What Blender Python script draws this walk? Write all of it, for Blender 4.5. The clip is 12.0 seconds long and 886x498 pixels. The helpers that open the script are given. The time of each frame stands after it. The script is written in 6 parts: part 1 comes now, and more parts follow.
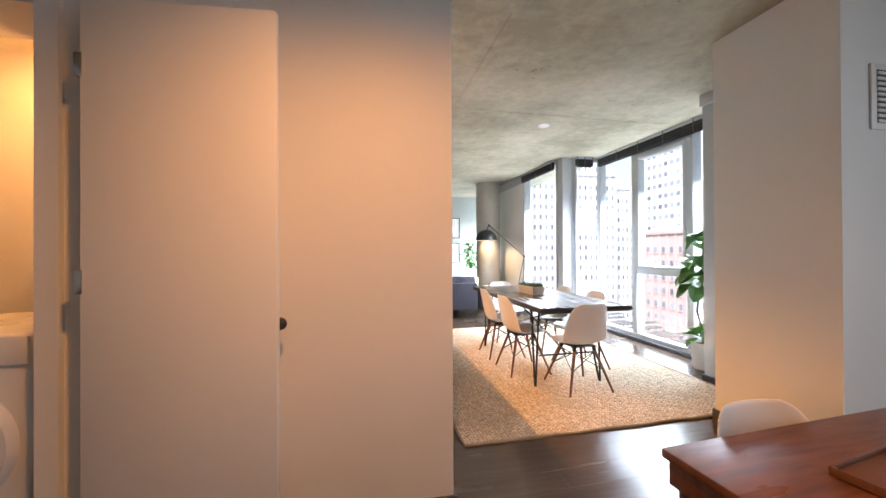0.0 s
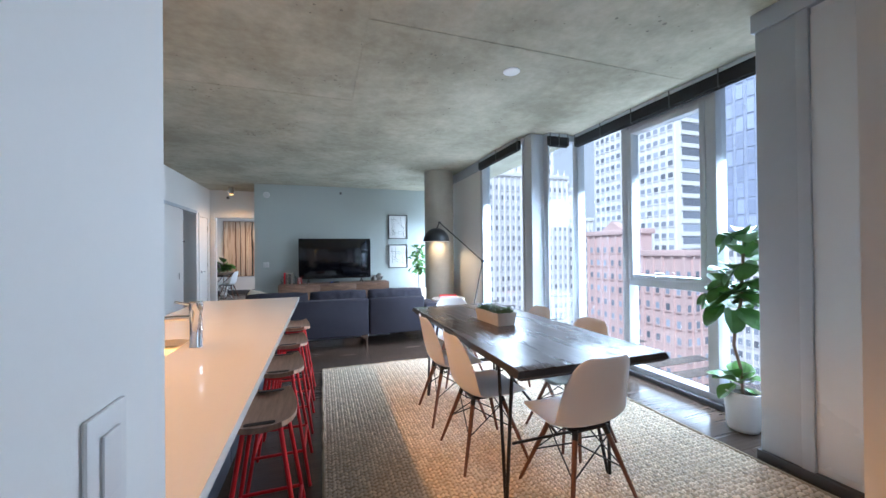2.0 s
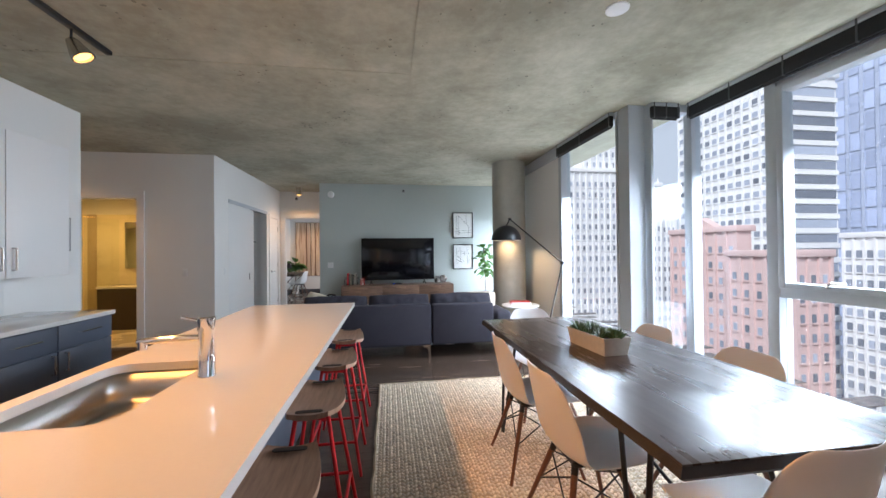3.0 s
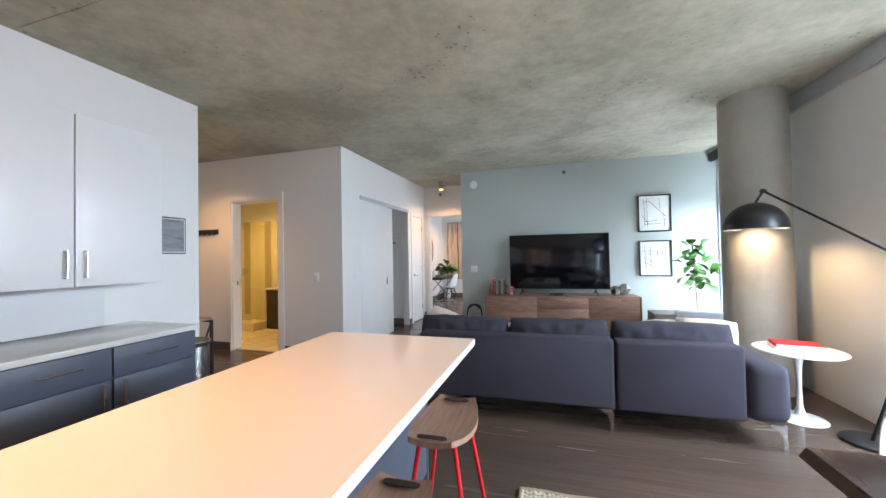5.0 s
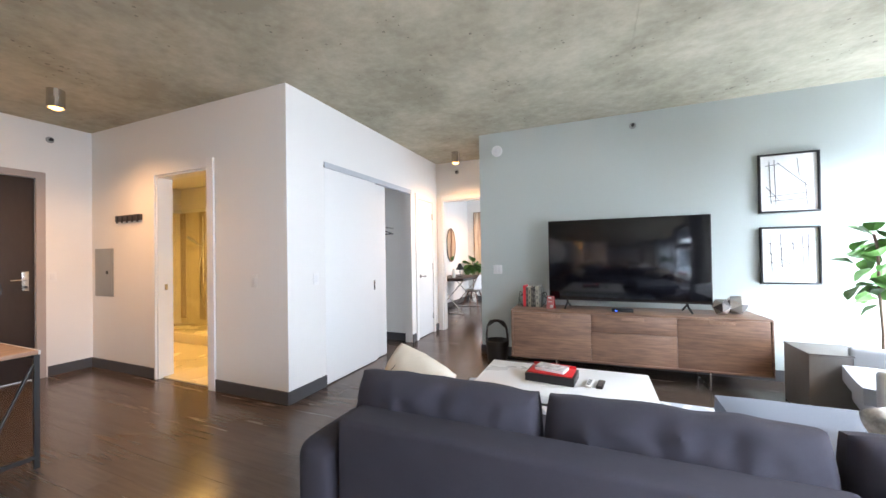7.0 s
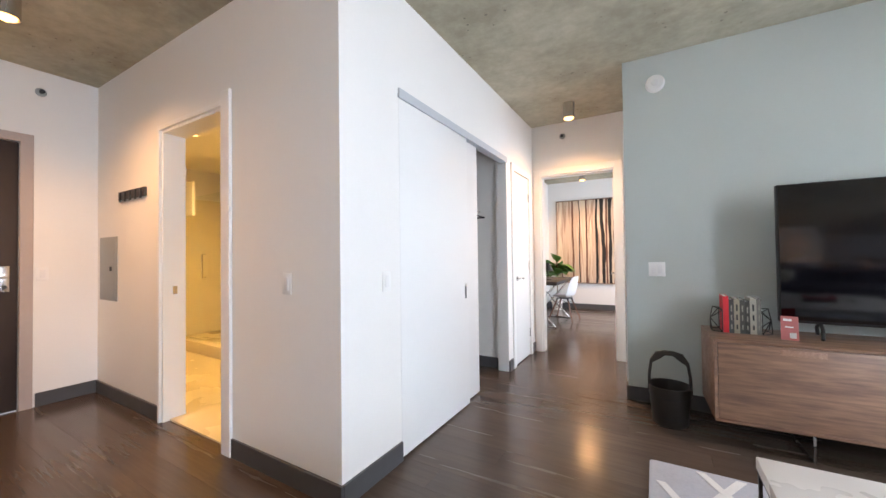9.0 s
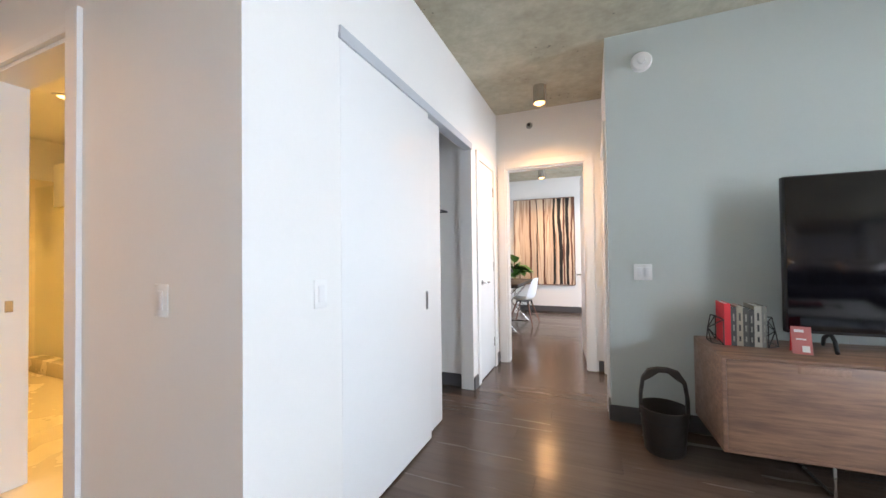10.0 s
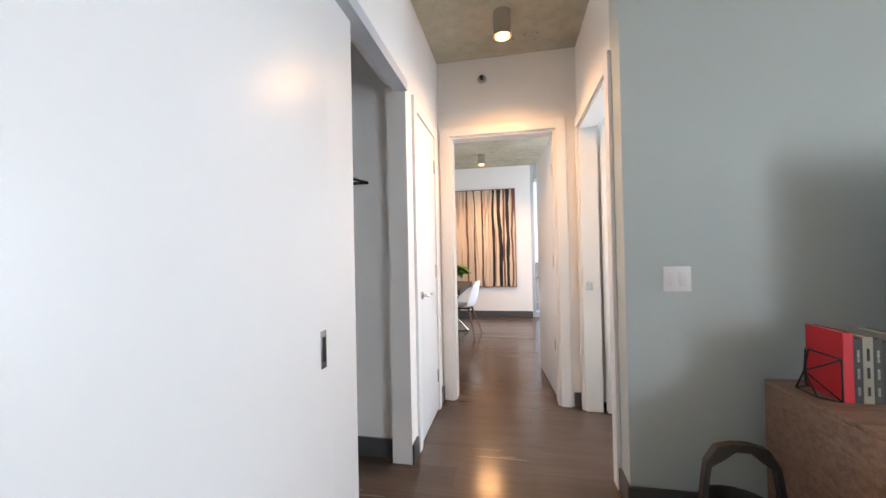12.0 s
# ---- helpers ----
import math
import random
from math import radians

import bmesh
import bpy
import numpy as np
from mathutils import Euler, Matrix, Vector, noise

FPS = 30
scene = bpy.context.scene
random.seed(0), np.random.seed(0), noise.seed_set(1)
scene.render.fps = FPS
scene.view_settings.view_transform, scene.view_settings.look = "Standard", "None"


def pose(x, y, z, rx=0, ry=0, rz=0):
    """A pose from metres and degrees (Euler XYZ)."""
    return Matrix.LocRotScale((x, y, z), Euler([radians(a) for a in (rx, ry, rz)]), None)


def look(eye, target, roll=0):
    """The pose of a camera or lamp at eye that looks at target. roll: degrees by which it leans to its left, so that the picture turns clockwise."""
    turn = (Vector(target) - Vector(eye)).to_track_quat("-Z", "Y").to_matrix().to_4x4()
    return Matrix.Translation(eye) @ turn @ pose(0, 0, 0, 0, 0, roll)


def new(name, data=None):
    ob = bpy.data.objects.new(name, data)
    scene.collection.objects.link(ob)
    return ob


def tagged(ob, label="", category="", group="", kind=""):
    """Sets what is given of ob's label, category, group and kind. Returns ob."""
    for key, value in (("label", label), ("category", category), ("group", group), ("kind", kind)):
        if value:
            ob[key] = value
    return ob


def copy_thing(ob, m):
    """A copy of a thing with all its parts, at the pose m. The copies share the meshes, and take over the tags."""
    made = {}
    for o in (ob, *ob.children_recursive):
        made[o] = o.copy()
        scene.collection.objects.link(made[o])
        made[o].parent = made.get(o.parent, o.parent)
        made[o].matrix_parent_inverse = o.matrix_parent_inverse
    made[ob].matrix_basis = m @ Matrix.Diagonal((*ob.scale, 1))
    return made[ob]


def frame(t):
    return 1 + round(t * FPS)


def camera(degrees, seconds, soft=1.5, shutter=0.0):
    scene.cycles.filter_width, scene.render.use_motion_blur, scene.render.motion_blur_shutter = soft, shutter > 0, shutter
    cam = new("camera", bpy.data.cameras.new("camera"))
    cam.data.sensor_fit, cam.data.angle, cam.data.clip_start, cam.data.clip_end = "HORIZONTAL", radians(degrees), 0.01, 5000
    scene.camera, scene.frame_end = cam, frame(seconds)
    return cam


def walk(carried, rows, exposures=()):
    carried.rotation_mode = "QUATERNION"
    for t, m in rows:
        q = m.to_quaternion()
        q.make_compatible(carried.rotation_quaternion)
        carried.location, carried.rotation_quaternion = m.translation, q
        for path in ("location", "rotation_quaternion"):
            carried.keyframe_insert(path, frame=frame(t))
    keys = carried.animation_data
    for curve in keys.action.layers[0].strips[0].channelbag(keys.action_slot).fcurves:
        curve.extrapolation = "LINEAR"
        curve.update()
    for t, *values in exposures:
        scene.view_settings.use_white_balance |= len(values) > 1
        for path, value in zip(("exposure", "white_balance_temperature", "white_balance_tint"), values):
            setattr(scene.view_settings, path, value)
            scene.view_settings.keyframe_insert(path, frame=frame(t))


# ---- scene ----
cam = camera(101.8, 12.0)
EXPOSURES = ((0.0, 0.34, 6650, 13), (0.5, 0.05, 6250, 11), (1.0, -0.1, 5900, 9), (1.6, -0.2, 5700, 9), (2.0, -0.3, 5600, 9), (2.5, -0.44, 5950, 11), (3.5, -0.44, 6450, 13), (5.5, 0.32, 6150, 11), (6.5, 0.66, 6150, 12), (7.0, 0.7, 6450, 15), (7.5, 0.68, 6650, 17), (9.5, 0.72, 6500, 15), (10.5, 0.62, 6400, 13), (12.0, 0.52, 6650, 15))
PATH = [
    (0, (0.207, 0.005, 1.311), (0.620, 1.961, 1.320), -0.3),
    (0.5, (0.370, 0.474, 1.304), (0.832, 2.420, 1.315), -0.4),
    (1, (0.481, 0.840, 1.280), (1.062, 2.754, 1.303), 0.0),
    (1.5, (0.634, 1.143, 1.330), (1.277, 3.037, 1.344), -0.7),
    (2, (0.839, 1.448, 1.355), (1.478, 3.343, 1.367), -0.6),
    (2.5, (0.913, 1.764, 1.338), (1.453, 3.690, 1.350), -0.5),
    (3, (0.947, 2.077, 1.358), (1.242, 4.055, 1.374), -0.6),
    (3.5, (1.021, 2.477, 1.358), (1.016, 4.477, 1.377), -0.7),
    (3.7, (1.039, 2.612, 1.354), (0.904, 4.608, 1.382), -0.5),
    (5.3, (1.039, 3.965, 1.345), (0.438, 5.872, 1.378), -1.1),
    (5.5, (1.049, 4.134, 1.332), (0.442, 6.039, 1.362), -1.0),
    (6, (1.010, 4.604, 1.327), (0.398, 6.508, 1.353), -1.0),
    (6.5, (0.948, 5.094, 1.315), (0.321, 6.993, 1.338), -1.0),
    (7, (0.849, 5.551, 1.322), (0.073, 7.394, 1.343), -0.9),
    (7.5, (0.690, 5.958, 1.317), (-0.252, 7.722, 1.341), -0.8),
    (7.7, (0.615, 6.095, 1.299), (-0.362, 7.838, 1.327), -0.7),
    (8.55, (-0.090, 6.460, 1.257), (-1.080, 8.200, 1.288), -0.7),
    (8.95, (-0.318, 6.640, 1.237), (-1.328, 8.365, 1.270), -0.7),
    (9.3, (-0.328, 6.856, 1.221), (-1.341, 8.580, 1.264), -0.8),
    (9.5, (-0.403, 6.963, 1.221), (-1.374, 8.711, 1.253), -0.6),
    (10, (-0.635, 7.148, 1.238), (-1.405, 8.994, 1.271), -0.7),
    (10.5, (-0.843, 7.340, 1.240), (-1.405, 9.259, 1.268), -0.9),
    (11, (-0.935, 7.661, 1.226), (-1.373, 9.612, 1.239), -1.1),
    (11.5, (-0.995, 7.965, 1.242), (-1.415, 9.920, 1.259), -1.1),
    (12, (-1.058, 8.251, 1.241), (-1.435, 10.215, 1.262), -1.2),
]
walk(cam, [(t, look(eye, target, roll)) for t, eye, target, roll in PATH], EXPOSURES)

# ---------- world and light ----------
world = bpy.data.worlds.new("sky")
scene.world = world
world.use_nodes = True
wn = world.node_tree
sky = wn.nodes.new("ShaderNodeTexSky")
sky.sky_type, sky.sun_disc = "NISHITA", False
sky.sun_elevation, sky.sun_rotation = radians(42), radians(-132)
sky.air_density, sky.dust_density, sky.ozone_density = 0.5, 7.0, 0.6
# bright hazy overcast veils most of the blue
veil = wn.nodes.new("ShaderNodeMix")
veil.data_type = "RGBA"
veil.inputs["Factor"].default_value = 0.65
veil.inputs["B"].default_value = (8.2, 8.8, 9.6, 1.0)
wn.links.new(sky.outputs[0], veil.inputs["A"])
wn.links.new(veil.outputs["Result"], wn.nodes["Background"].inputs[0])
wn.nodes["Background"].inputs[1].default_value = 0.15
sun_data = bpy.data.lights.new("sun", "SUN")
sun_data.energy, sun_data.angle, sun_data.color = 5.0, radians(14), (1.0, 0.985, 0.97)
sun = new("sun", sun_data)
sun.matrix_world = look((0, 0, 55), (45, 40, 0))


def area_light(name, eye, target, w, h, watts, colour, spread=180):
    d = bpy.data.lights.new(name, "AREA")
    d.shape, d.size, d.size_y, d.energy, d.color, d.spread = "RECTANGLE", w, h, watts, colour, radians(spread)
    ob = new(name, d)
    ob.matrix_world = look(eye, target)
    return ob


def spot_light(name, eye, target, watts, colour, angle=100, blend=0.6, size=0.04):
    d = bpy.data.lights.new(name, "SPOT")
    d.energy, d.color, d.spot_size, d.spot_blend, d.shadow_soft_size = watts, colour, radians(angle), blend, size
    ob = new(name, d)
    ob.matrix_world = look(eye, target)
    return ob


DAY = (0.78, 0.89, 1.0)
WARM = (1.0, 0.43, 0.10)
HALL = (1.0, 0.42, 0.12)
CAN = (1.0, 0.54, 0.22)
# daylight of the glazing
# (each bay: sky light falling in from above, street light bouncing up from below)
for wx, wy, ww_, down, up in ((4.12, 4.26, 2.3, 250, 70), (3.34, 6.38, 0.95, 110, 62), (3.56, 9.15, 1.1, 105, 125)):
    area_light("window_daylight", (wx + 0.44, wy, 1.95), (wx - 0.60, wy, 0.25), ww_, 0.7, down, DAY, 150)
    area_light("window_daylight", (wx + 0.44, wy, 0.42), (wx - 0.75, wy, 2.10), ww_, 0.7, up, DAY)
area_light("window_daylight", (0.9, 13.5, 1.5), (-3, 13.5, 1.2), 2.0, 2.2, 68, DAY)
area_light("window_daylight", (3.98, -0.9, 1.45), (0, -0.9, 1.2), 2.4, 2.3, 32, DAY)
area_light("window_daylight", (1.19, 10.9, 1.4), (0, 10.9, 1.3), 0.85, 1.9, 40, DAY)
# kitchen track heads, ceiling cans and the reading lamp
spot_light("track_bulb", (-1.05, 4.68, 2.60), (-0.2, 4.4, 0.86), 180, WARM, 92, 0.5, 0.03)
spot_light("track_bulb", (-1.02, 3.65, 2.60), (-0.2, 3.4, 0.86), 145, WARM, 92, 0.5, 0.03)
spot_light("track_bulb", (-0.98, 2.80, 2.60), (-0.2, 2.6, 0.86), 125, WARM, 92, 0.5, 0.03)
spot_light("can_bulb", (-3.65, 7.20, 2.66), (-3.65, 7.20, 0), 84, CAN, 150, 1.0, 0.05)
spot_light("can_bulb", (-1.09, 10.71, 2.66), (-1.09, 10.71, 0), 66, CAN, 146, 1.0, 0.05)
spot_light("can_bulb", (-1.51, 14.2, 2.66), (-1.51, 14.2, 0), 115, CAN, 150, 1.0, 0.05)
spot_light("can_bulb", (0.28, 0.50, 2.66), (0.28, 0.60, 0), 112, HALL, 165, 0.8, 0.06)
spot_light("laundry_bulb", (-1.5, 2.2, 2.60), (-1.5, 2.1, 0), 42, HALL, 165, 0.8, 0.06)
spot_light("bath_bulb", (-4.3, 8.9, 2.55), (-4.5, 9.0, 0), 130, (1.0, 0.58, 0.16), 160, 0.8, 0.06)
spot_light("reading_bulb", (2.80, 7.58, 1.60), (2.80, 7.58, 0), 28, (1.0, 0.68, 0.36), 150, 0.5, 0.03)

# ---------- helpers ----------
def mesh_of(bm, name):
    me = bpy.data.meshes.new(name)
    bmesh.ops.recalc_face_normals(bm, faces=bm.faces)
    bm.to_mesh(me)
    bm.free()
    return me


def smooth(me, angle=35):
    me.shade_smooth()
    me.set_sharp_from_angle(angle=radians(angle))
    return me


def part(name, bm, material, parent=None, label="", soft=True):
    me = mesh_of(bm, name)
    if soft:
        smooth(me)
    me.materials.append(material)
    ob = new(name, me)
    ob.parent = parent
    if label:
        tagged(ob, label)
    return ob


def structure(name, bm, material, label, category):
    return tagged(part(name, bm, material, None, "", False), label, category, "", "structure")


def thing(name, m, label, category, group=""):
    ob = new(name)
    ob.empty_display_size = 0.1
    ob.matrix_world = m
    return tagged(ob, label, category, group)


def box(x0, x1, y0, y1, z0, z1, bevel=0.0, bm=None, seg=2):
    own = bmesh.new()
    bmesh.ops.create_cube(own, size=1.0, matrix=Matrix.LocRotScale(((x0 + x1) / 2, (y0 + y1) / 2, (z0 + z1) / 2), None, (abs(x1 - x0), abs(y1 - y0), abs(z1 - z0))))
    if bevel:
        bmesh.ops.bevel(own, geom=own.edges[:], offset=bevel, segments=seg, affect="EDGES", profile=0.5)
    return merge(bm, own)


def merge(bm, own, m=None):
    if m is not None:
        own.transform(m)
    if bm is None:
        return own
    tmp = bpy.data.meshes.new("tmp")
    own.to_mesh(tmp)
    own.free()
    bm.from_mesh(tmp)
    bpy.data.meshes.remove(tmp)
    return bm


def tube(p, q, r, r2=None, seg=12, bm=None, caps=True):
    p, q = Vector(p), Vector(q)
    own = bmesh.new()
    bmesh.ops.create_cone(own, cap_ends=caps, segments=seg, radius1=r, radius2=r if r2 is None else r2, depth=(q - p).length)
    own.transform(Matrix.Translation((p + q) / 2) @ (q - p).to_track_quat("Z", "Y").to_matrix().to_4x4())
    return merge(bm, own)


def lathe(profile, seg=32, bm=None, m=None):
    """A solid of revolution round z from (radius, height) pairs."""
    own = bmesh.new()
    rings = []
    for r, z in profile:
        rings.append([own.verts.new((r * math.cos(a * 2 * math.pi / seg), r * math.sin(a * 2 * math.pi / seg), z)) for a in range(seg)] if r > 1e-5 else [own.verts.new((0, 0, z))])
    for a, b in zip(rings, rings[1:]):
        for i in range(seg):
            j = (i + 1) % seg
            if len(a) == 1 and len(b) > 1:
                own.faces.new((a[0], b[i], b[j]))
            elif len(b) == 1 and len(a) > 1:
                own.faces.new((a[i], a[j], b[0]))
            elif len(a) > 1:
                own.faces.new((a[i], a[j], b[j], b[i]))
    return merge(bm, own, m)


def sweep(points, r, seg=8, bm=None, closed=False):
    """A round bar along a line of points."""
    own = bmesh.new()
    pts = [Vector(p) for p in points]
    rings = []
    n = len(pts)
    side = None
    for i, p in enumerate(pts):
        a, b = (pts[i - 1], pts[(i + 1) % n]) if closed or 0 < i < n - 1 else ((pts[0], pts[1]) if i == 0 else (pts[-2], pts[-1]))
        d = (b - a).normalized()
        if side is None:
            side = d.orthogonal().normalized()
        side = (side - d * side.dot(d)).normalized()
        up = d.cross(side)
        rings.append([own.verts.new(p + (side * math.cos(k * 2 * math.pi / seg) + up * math.sin(k * 2 * math.pi / seg)) * r) for k in range(seg)])
    for i in range(n if closed else n - 1):
        a, b = rings[i], rings[(i + 1) % n]
        for k in range(seg):
            own.faces.new((a[k], a[(k + 1) % seg], b[(k + 1) % seg], b[k]))
    if not closed:
        own.faces.new(rings[0])
        own.faces.new(rings[-1])
    return merge(bm, own)


def prism(outline, z0, z1, bevel=0.0, bm=None, seg=2):
    """A slab with the given outline in x, y."""
    own = bmesh.new()
    low = [own.verts.new((x, y, z0)) for x, y in outline]
    top = [own.verts.new((x, y, z1)) for x, y in outline]
    n = len(outline)
    own.faces.new(low[::-1])
    own.faces.new(top)
    for i in range(n):
        own.faces.new((low[i], low[(i + 1) % n], top[(i + 1) % n], top[i]))
    if bevel:
        es = [e for e in own.edges if abs(e.verts[0].co.z - e.verts[1].co.z) < 1e-6]
        bmesh.ops.bevel(own, geom=es, offset=bevel, segments=seg, affect="EDGES", profile=0.5)
    return merge(bm, own)


def rounded(x0, x1, y0, y1, r, n=6):
    out = []
    for cx, cy, a0 in ((x1 - r, y1 - r, 0), (x0 + r, y1 - r, 90), (x0 + r, y0 + r, 180), (x1 - r, y0 + r, 270)):
        out += [(cx + r * math.cos(radians(a0 + 90 * k / n)), cy + r * math.sin(radians(a0 + 90 * k / n))) for k in range(n + 1)]
    return out


def cushion(w, d, h, puff=0.5, n=12, bm=None, m=None, seed=0, crease=0.0):
    """A stuffed pad with a soft, uneven outline, centred at the origin."""
    own = bmesh.new()
    bmesh.ops.create_cube(own, size=2.0)
    bmesh.ops.subdivide_edges(own, edges=own.edges[:], cuts=n, use_grid_fill=True)
    for v in own.verts:
        x, y, z = v.co
        f = (1 - abs(x) ** 4) * (1 - abs(y) ** 4)
        e = (1 - 0.06 * puff * y * y * abs(x) ** 3, 1 - 0.06 * puff * x * x * abs(y) ** 3)
        z *= (1 - puff) + puff * max(f, 0) ** 0.45
        k = noise.noise(Vector((x * 1.7 + seed, y * 1.7, seed * 3.1))) * 0.09
        z += crease * noise.noise(Vector((x * 5.5 + seed, y * 2.2, 4.0))) * max(f, 0) * (1 if z > 0 else -1)
        z += crease * 0.22 * noise.noise(Vector((x * 13.0 + seed, y * 4.5 + 2.0 * x, 9.0))) * max(f, 0) * (1 if z > 0 else -1)
        y += crease * 0.25 * noise.noise(Vector((x * 3.0 + seed * 2, 1.0, 7.0)))
        v.co = (x * w / 2 * e[0], y * d / 2 * e[1], z * h / 2 * (1 + k))
    return merge(bm, own, m)


# ---------- materials ----------
def material(name, base, rough=0.5, metal=0.0, grain=0.0, scale=20.0, stain=0.0, stain_scale=1.5, bump=0.0, bump_scale=80.0, stretch=(1, 1, 1), coat=0.0, tone=None, spec=0.5, random=0.0):
    """A surface with fine grain, broad stains, relief and roughness variation."""
    mat = bpy.data.materials.new(name)
    mat.use_nodes = True
    nt = mat.node_tree
    n, l = nt.nodes, nt.links
    p = n["Principled BSDF"]
    p.inputs["Roughness"].default_value, p.inputs["Metallic"].default_value = rough, metal
    p.inputs["Specular IOR Level"].default_value = spec
    p.inputs["Coat Weight"].default_value = coat
    p.inputs["Coat Roughness"].default_value = 0.12
    tc, mp = n.new("ShaderNodeTexCoord"), n.new("ShaderNodeMapping")
    mp.inputs["Scale"].default_value = stretch
    l.new(tc.outputs["Object"], mp.inputs["Vector"])
    if random:
        info = n.new("ShaderNodeObjectInfo")
        mul = n.new("ShaderNodeVectorMath")
        mul.operation = "SCALE"
        mul.inputs[0].default_value = (13.0, 7.0, 5.0)
        l.new(info.outputs["Random"], mul.inputs["Scale"])
        l.new(mul.outputs[0], mp.inputs["Location"])

    def tex(sc, detail, rg=0.6):
        t = n.new("ShaderNodeTexNoise")
        t.inputs["Scale"].default_value, t.inputs["Detail"].default_value, t.inputs["Roughness"].default_value = sc, detail, rg
        l.new(mp.outputs[0], t.inputs["Vector"])
        return t

    def remap(sock, a, b, lo=0.3, hi=0.7):
        r = n.new("ShaderNodeMapRange")
        r.inputs[1].default_value, r.inputs[2].default_value, r.inputs[3].default_value, r.inputs[4].default_value = lo, hi, a, b
        l.new(sock, r.inputs[0])
        return r.outputs[0]

    fine, broad = tex(scale, 6), tex(stain_scale, 4)
    dark = tone or tuple(c * 0.6 for c in base)
    mix = n.new("ShaderNodeMix")
    mix.data_type = "RGBA"
    mix.inputs["A"].default_value, mix.inputs["B"].default_value = (*base, 1), (*dark, 1)
    add = n.new("ShaderNodeMath")
    l.new(remap(fine.outputs[0], 0, grain), add.inputs[0])
    l.new(remap(broad.outputs[0], 0, stain), add.inputs[1])
    add.use_clamp = True
    l.new(add.outputs[0], mix.inputs["Factor"])
    colour = mix.outputs["Result"]
    if random:
        hsv = n.new("ShaderNodeHueSaturation")
        l.new(remap(info.outputs["Random"], 1 - random, 1 + random, 0, 1), hsv.inputs["Value"])
        l.new(colour, hsv.inputs["Color"])
        colour = hsv.outputs[0]
    l.new(colour, p.inputs["Base Color"])
    l.new(remap(broad.outputs[0], max(rough - (0.06 if stain else 0.01), 0.02), min(rough + (0.08 if stain else 0.01), 1)), p.inputs["Roughness"])
    if bump:
        b = n.new("ShaderNodeBump")
        b.inputs["Strength"].default_value, b.inputs["Distance"].default_value = bump, 0.004
        l.new(tex(bump_scale, 3).outputs[0], b.inputs["Height"])
        l.new(b.outputs[0], p.inputs["Normal"])
    return mat


def glowing(name, colour, strength):
    mat = bpy.data.materials.new(name)
    mat.use_nodes = True
    p = mat.node_tree.nodes["Principled BSDF"]
    p.inputs["Base Color"].default_value = (*colour, 1)
    p.inputs["Emission Color"].default_value = (*colour, 1)
    p.inputs["Emission Strength"].default_value = strength
    return mat


def glass(name, tint=(1, 1, 1), rough=0.0):
    """A thin clear pane: mostly see-through, with a mirror share by the angle."""
    mat = bpy.data.materials.new(name)
    mat.use_nodes = True
    nt = mat.node_tree
    n, l = nt.nodes, nt.links
    n.remove(n["Principled BSDF"])
    clear, gloss, mix, fr = n.new("ShaderNodeBsdfTransparent"), n.new("ShaderNodeBsdfGlossy"), n.new("ShaderNodeMixShader"), n.new("ShaderNodeLayerWeight")
    clear.inputs[0].default_value = (*tint, 1)
    gloss.inputs["Roughness"].default_value = rough
    fr.inputs["Blend"].default_value = 0.5
    power, share = n.new("ShaderNodeMath"), n.new("ShaderNodeMath")
    power.operation, share.operation = "POWER", "MULTIPLY_ADD"
    power.inputs[1].default_value = 4.0
    share.inputs[1].default_value, share.inputs[2].default_value = 0.5, 0.03
    l.new(fr.outputs["Facing"], power.inputs[0])
    l.new(power.outputs[0], share.inputs[0])
    l.new(share.outputs[0], mix.inputs[0])
    l.new(clear.outputs[0], mix.inputs[1])
    l.new(gloss.outputs[0], mix.inputs[2])
    l.new(mix.outputs[0], n["Material Output"].inputs[0])
    return mat


WHITE = material("white_wall_paint", (0.80, 0.79, 0.77), 0.55, grain=0.03, scale=60, stain=0.06, stain_scale=0.8, bump=0.06, bump_scale=160)
BLUE = material("grey_blue_wall_paint", (0.50, 0.548, 0.525), 0.55, grain=0.04, scale=60, stain=0.06, stain_scale=0.8, bump=0.06, bump_scale=160)
TRIM = material("white_satin_trim", (0.80, 0.80, 0.79), 0.35, grain=0.02, stain=0.0, bump=0.02)
DOORPAINT = material("white_door_paint", (0.79, 0.79, 0.785), 0.34, grain=0.02, stain=0.0, stain_scale=0.4, bump=0.03, bump_scale=40)
BASE = material("charcoal_baseboard", (0.075, 0.075, 0.08), 0.45, grain=0.2, stain=0.2, bump=0.05)
CONCRETE = material("raw_concrete", (0.55, 0.52, 0.405), 0.8, grain=0.45, scale=11, stain=0.85, stain_scale=1.1, bump=0.5, bump_scale=26, tone=(0.31, 0.29, 0.215))


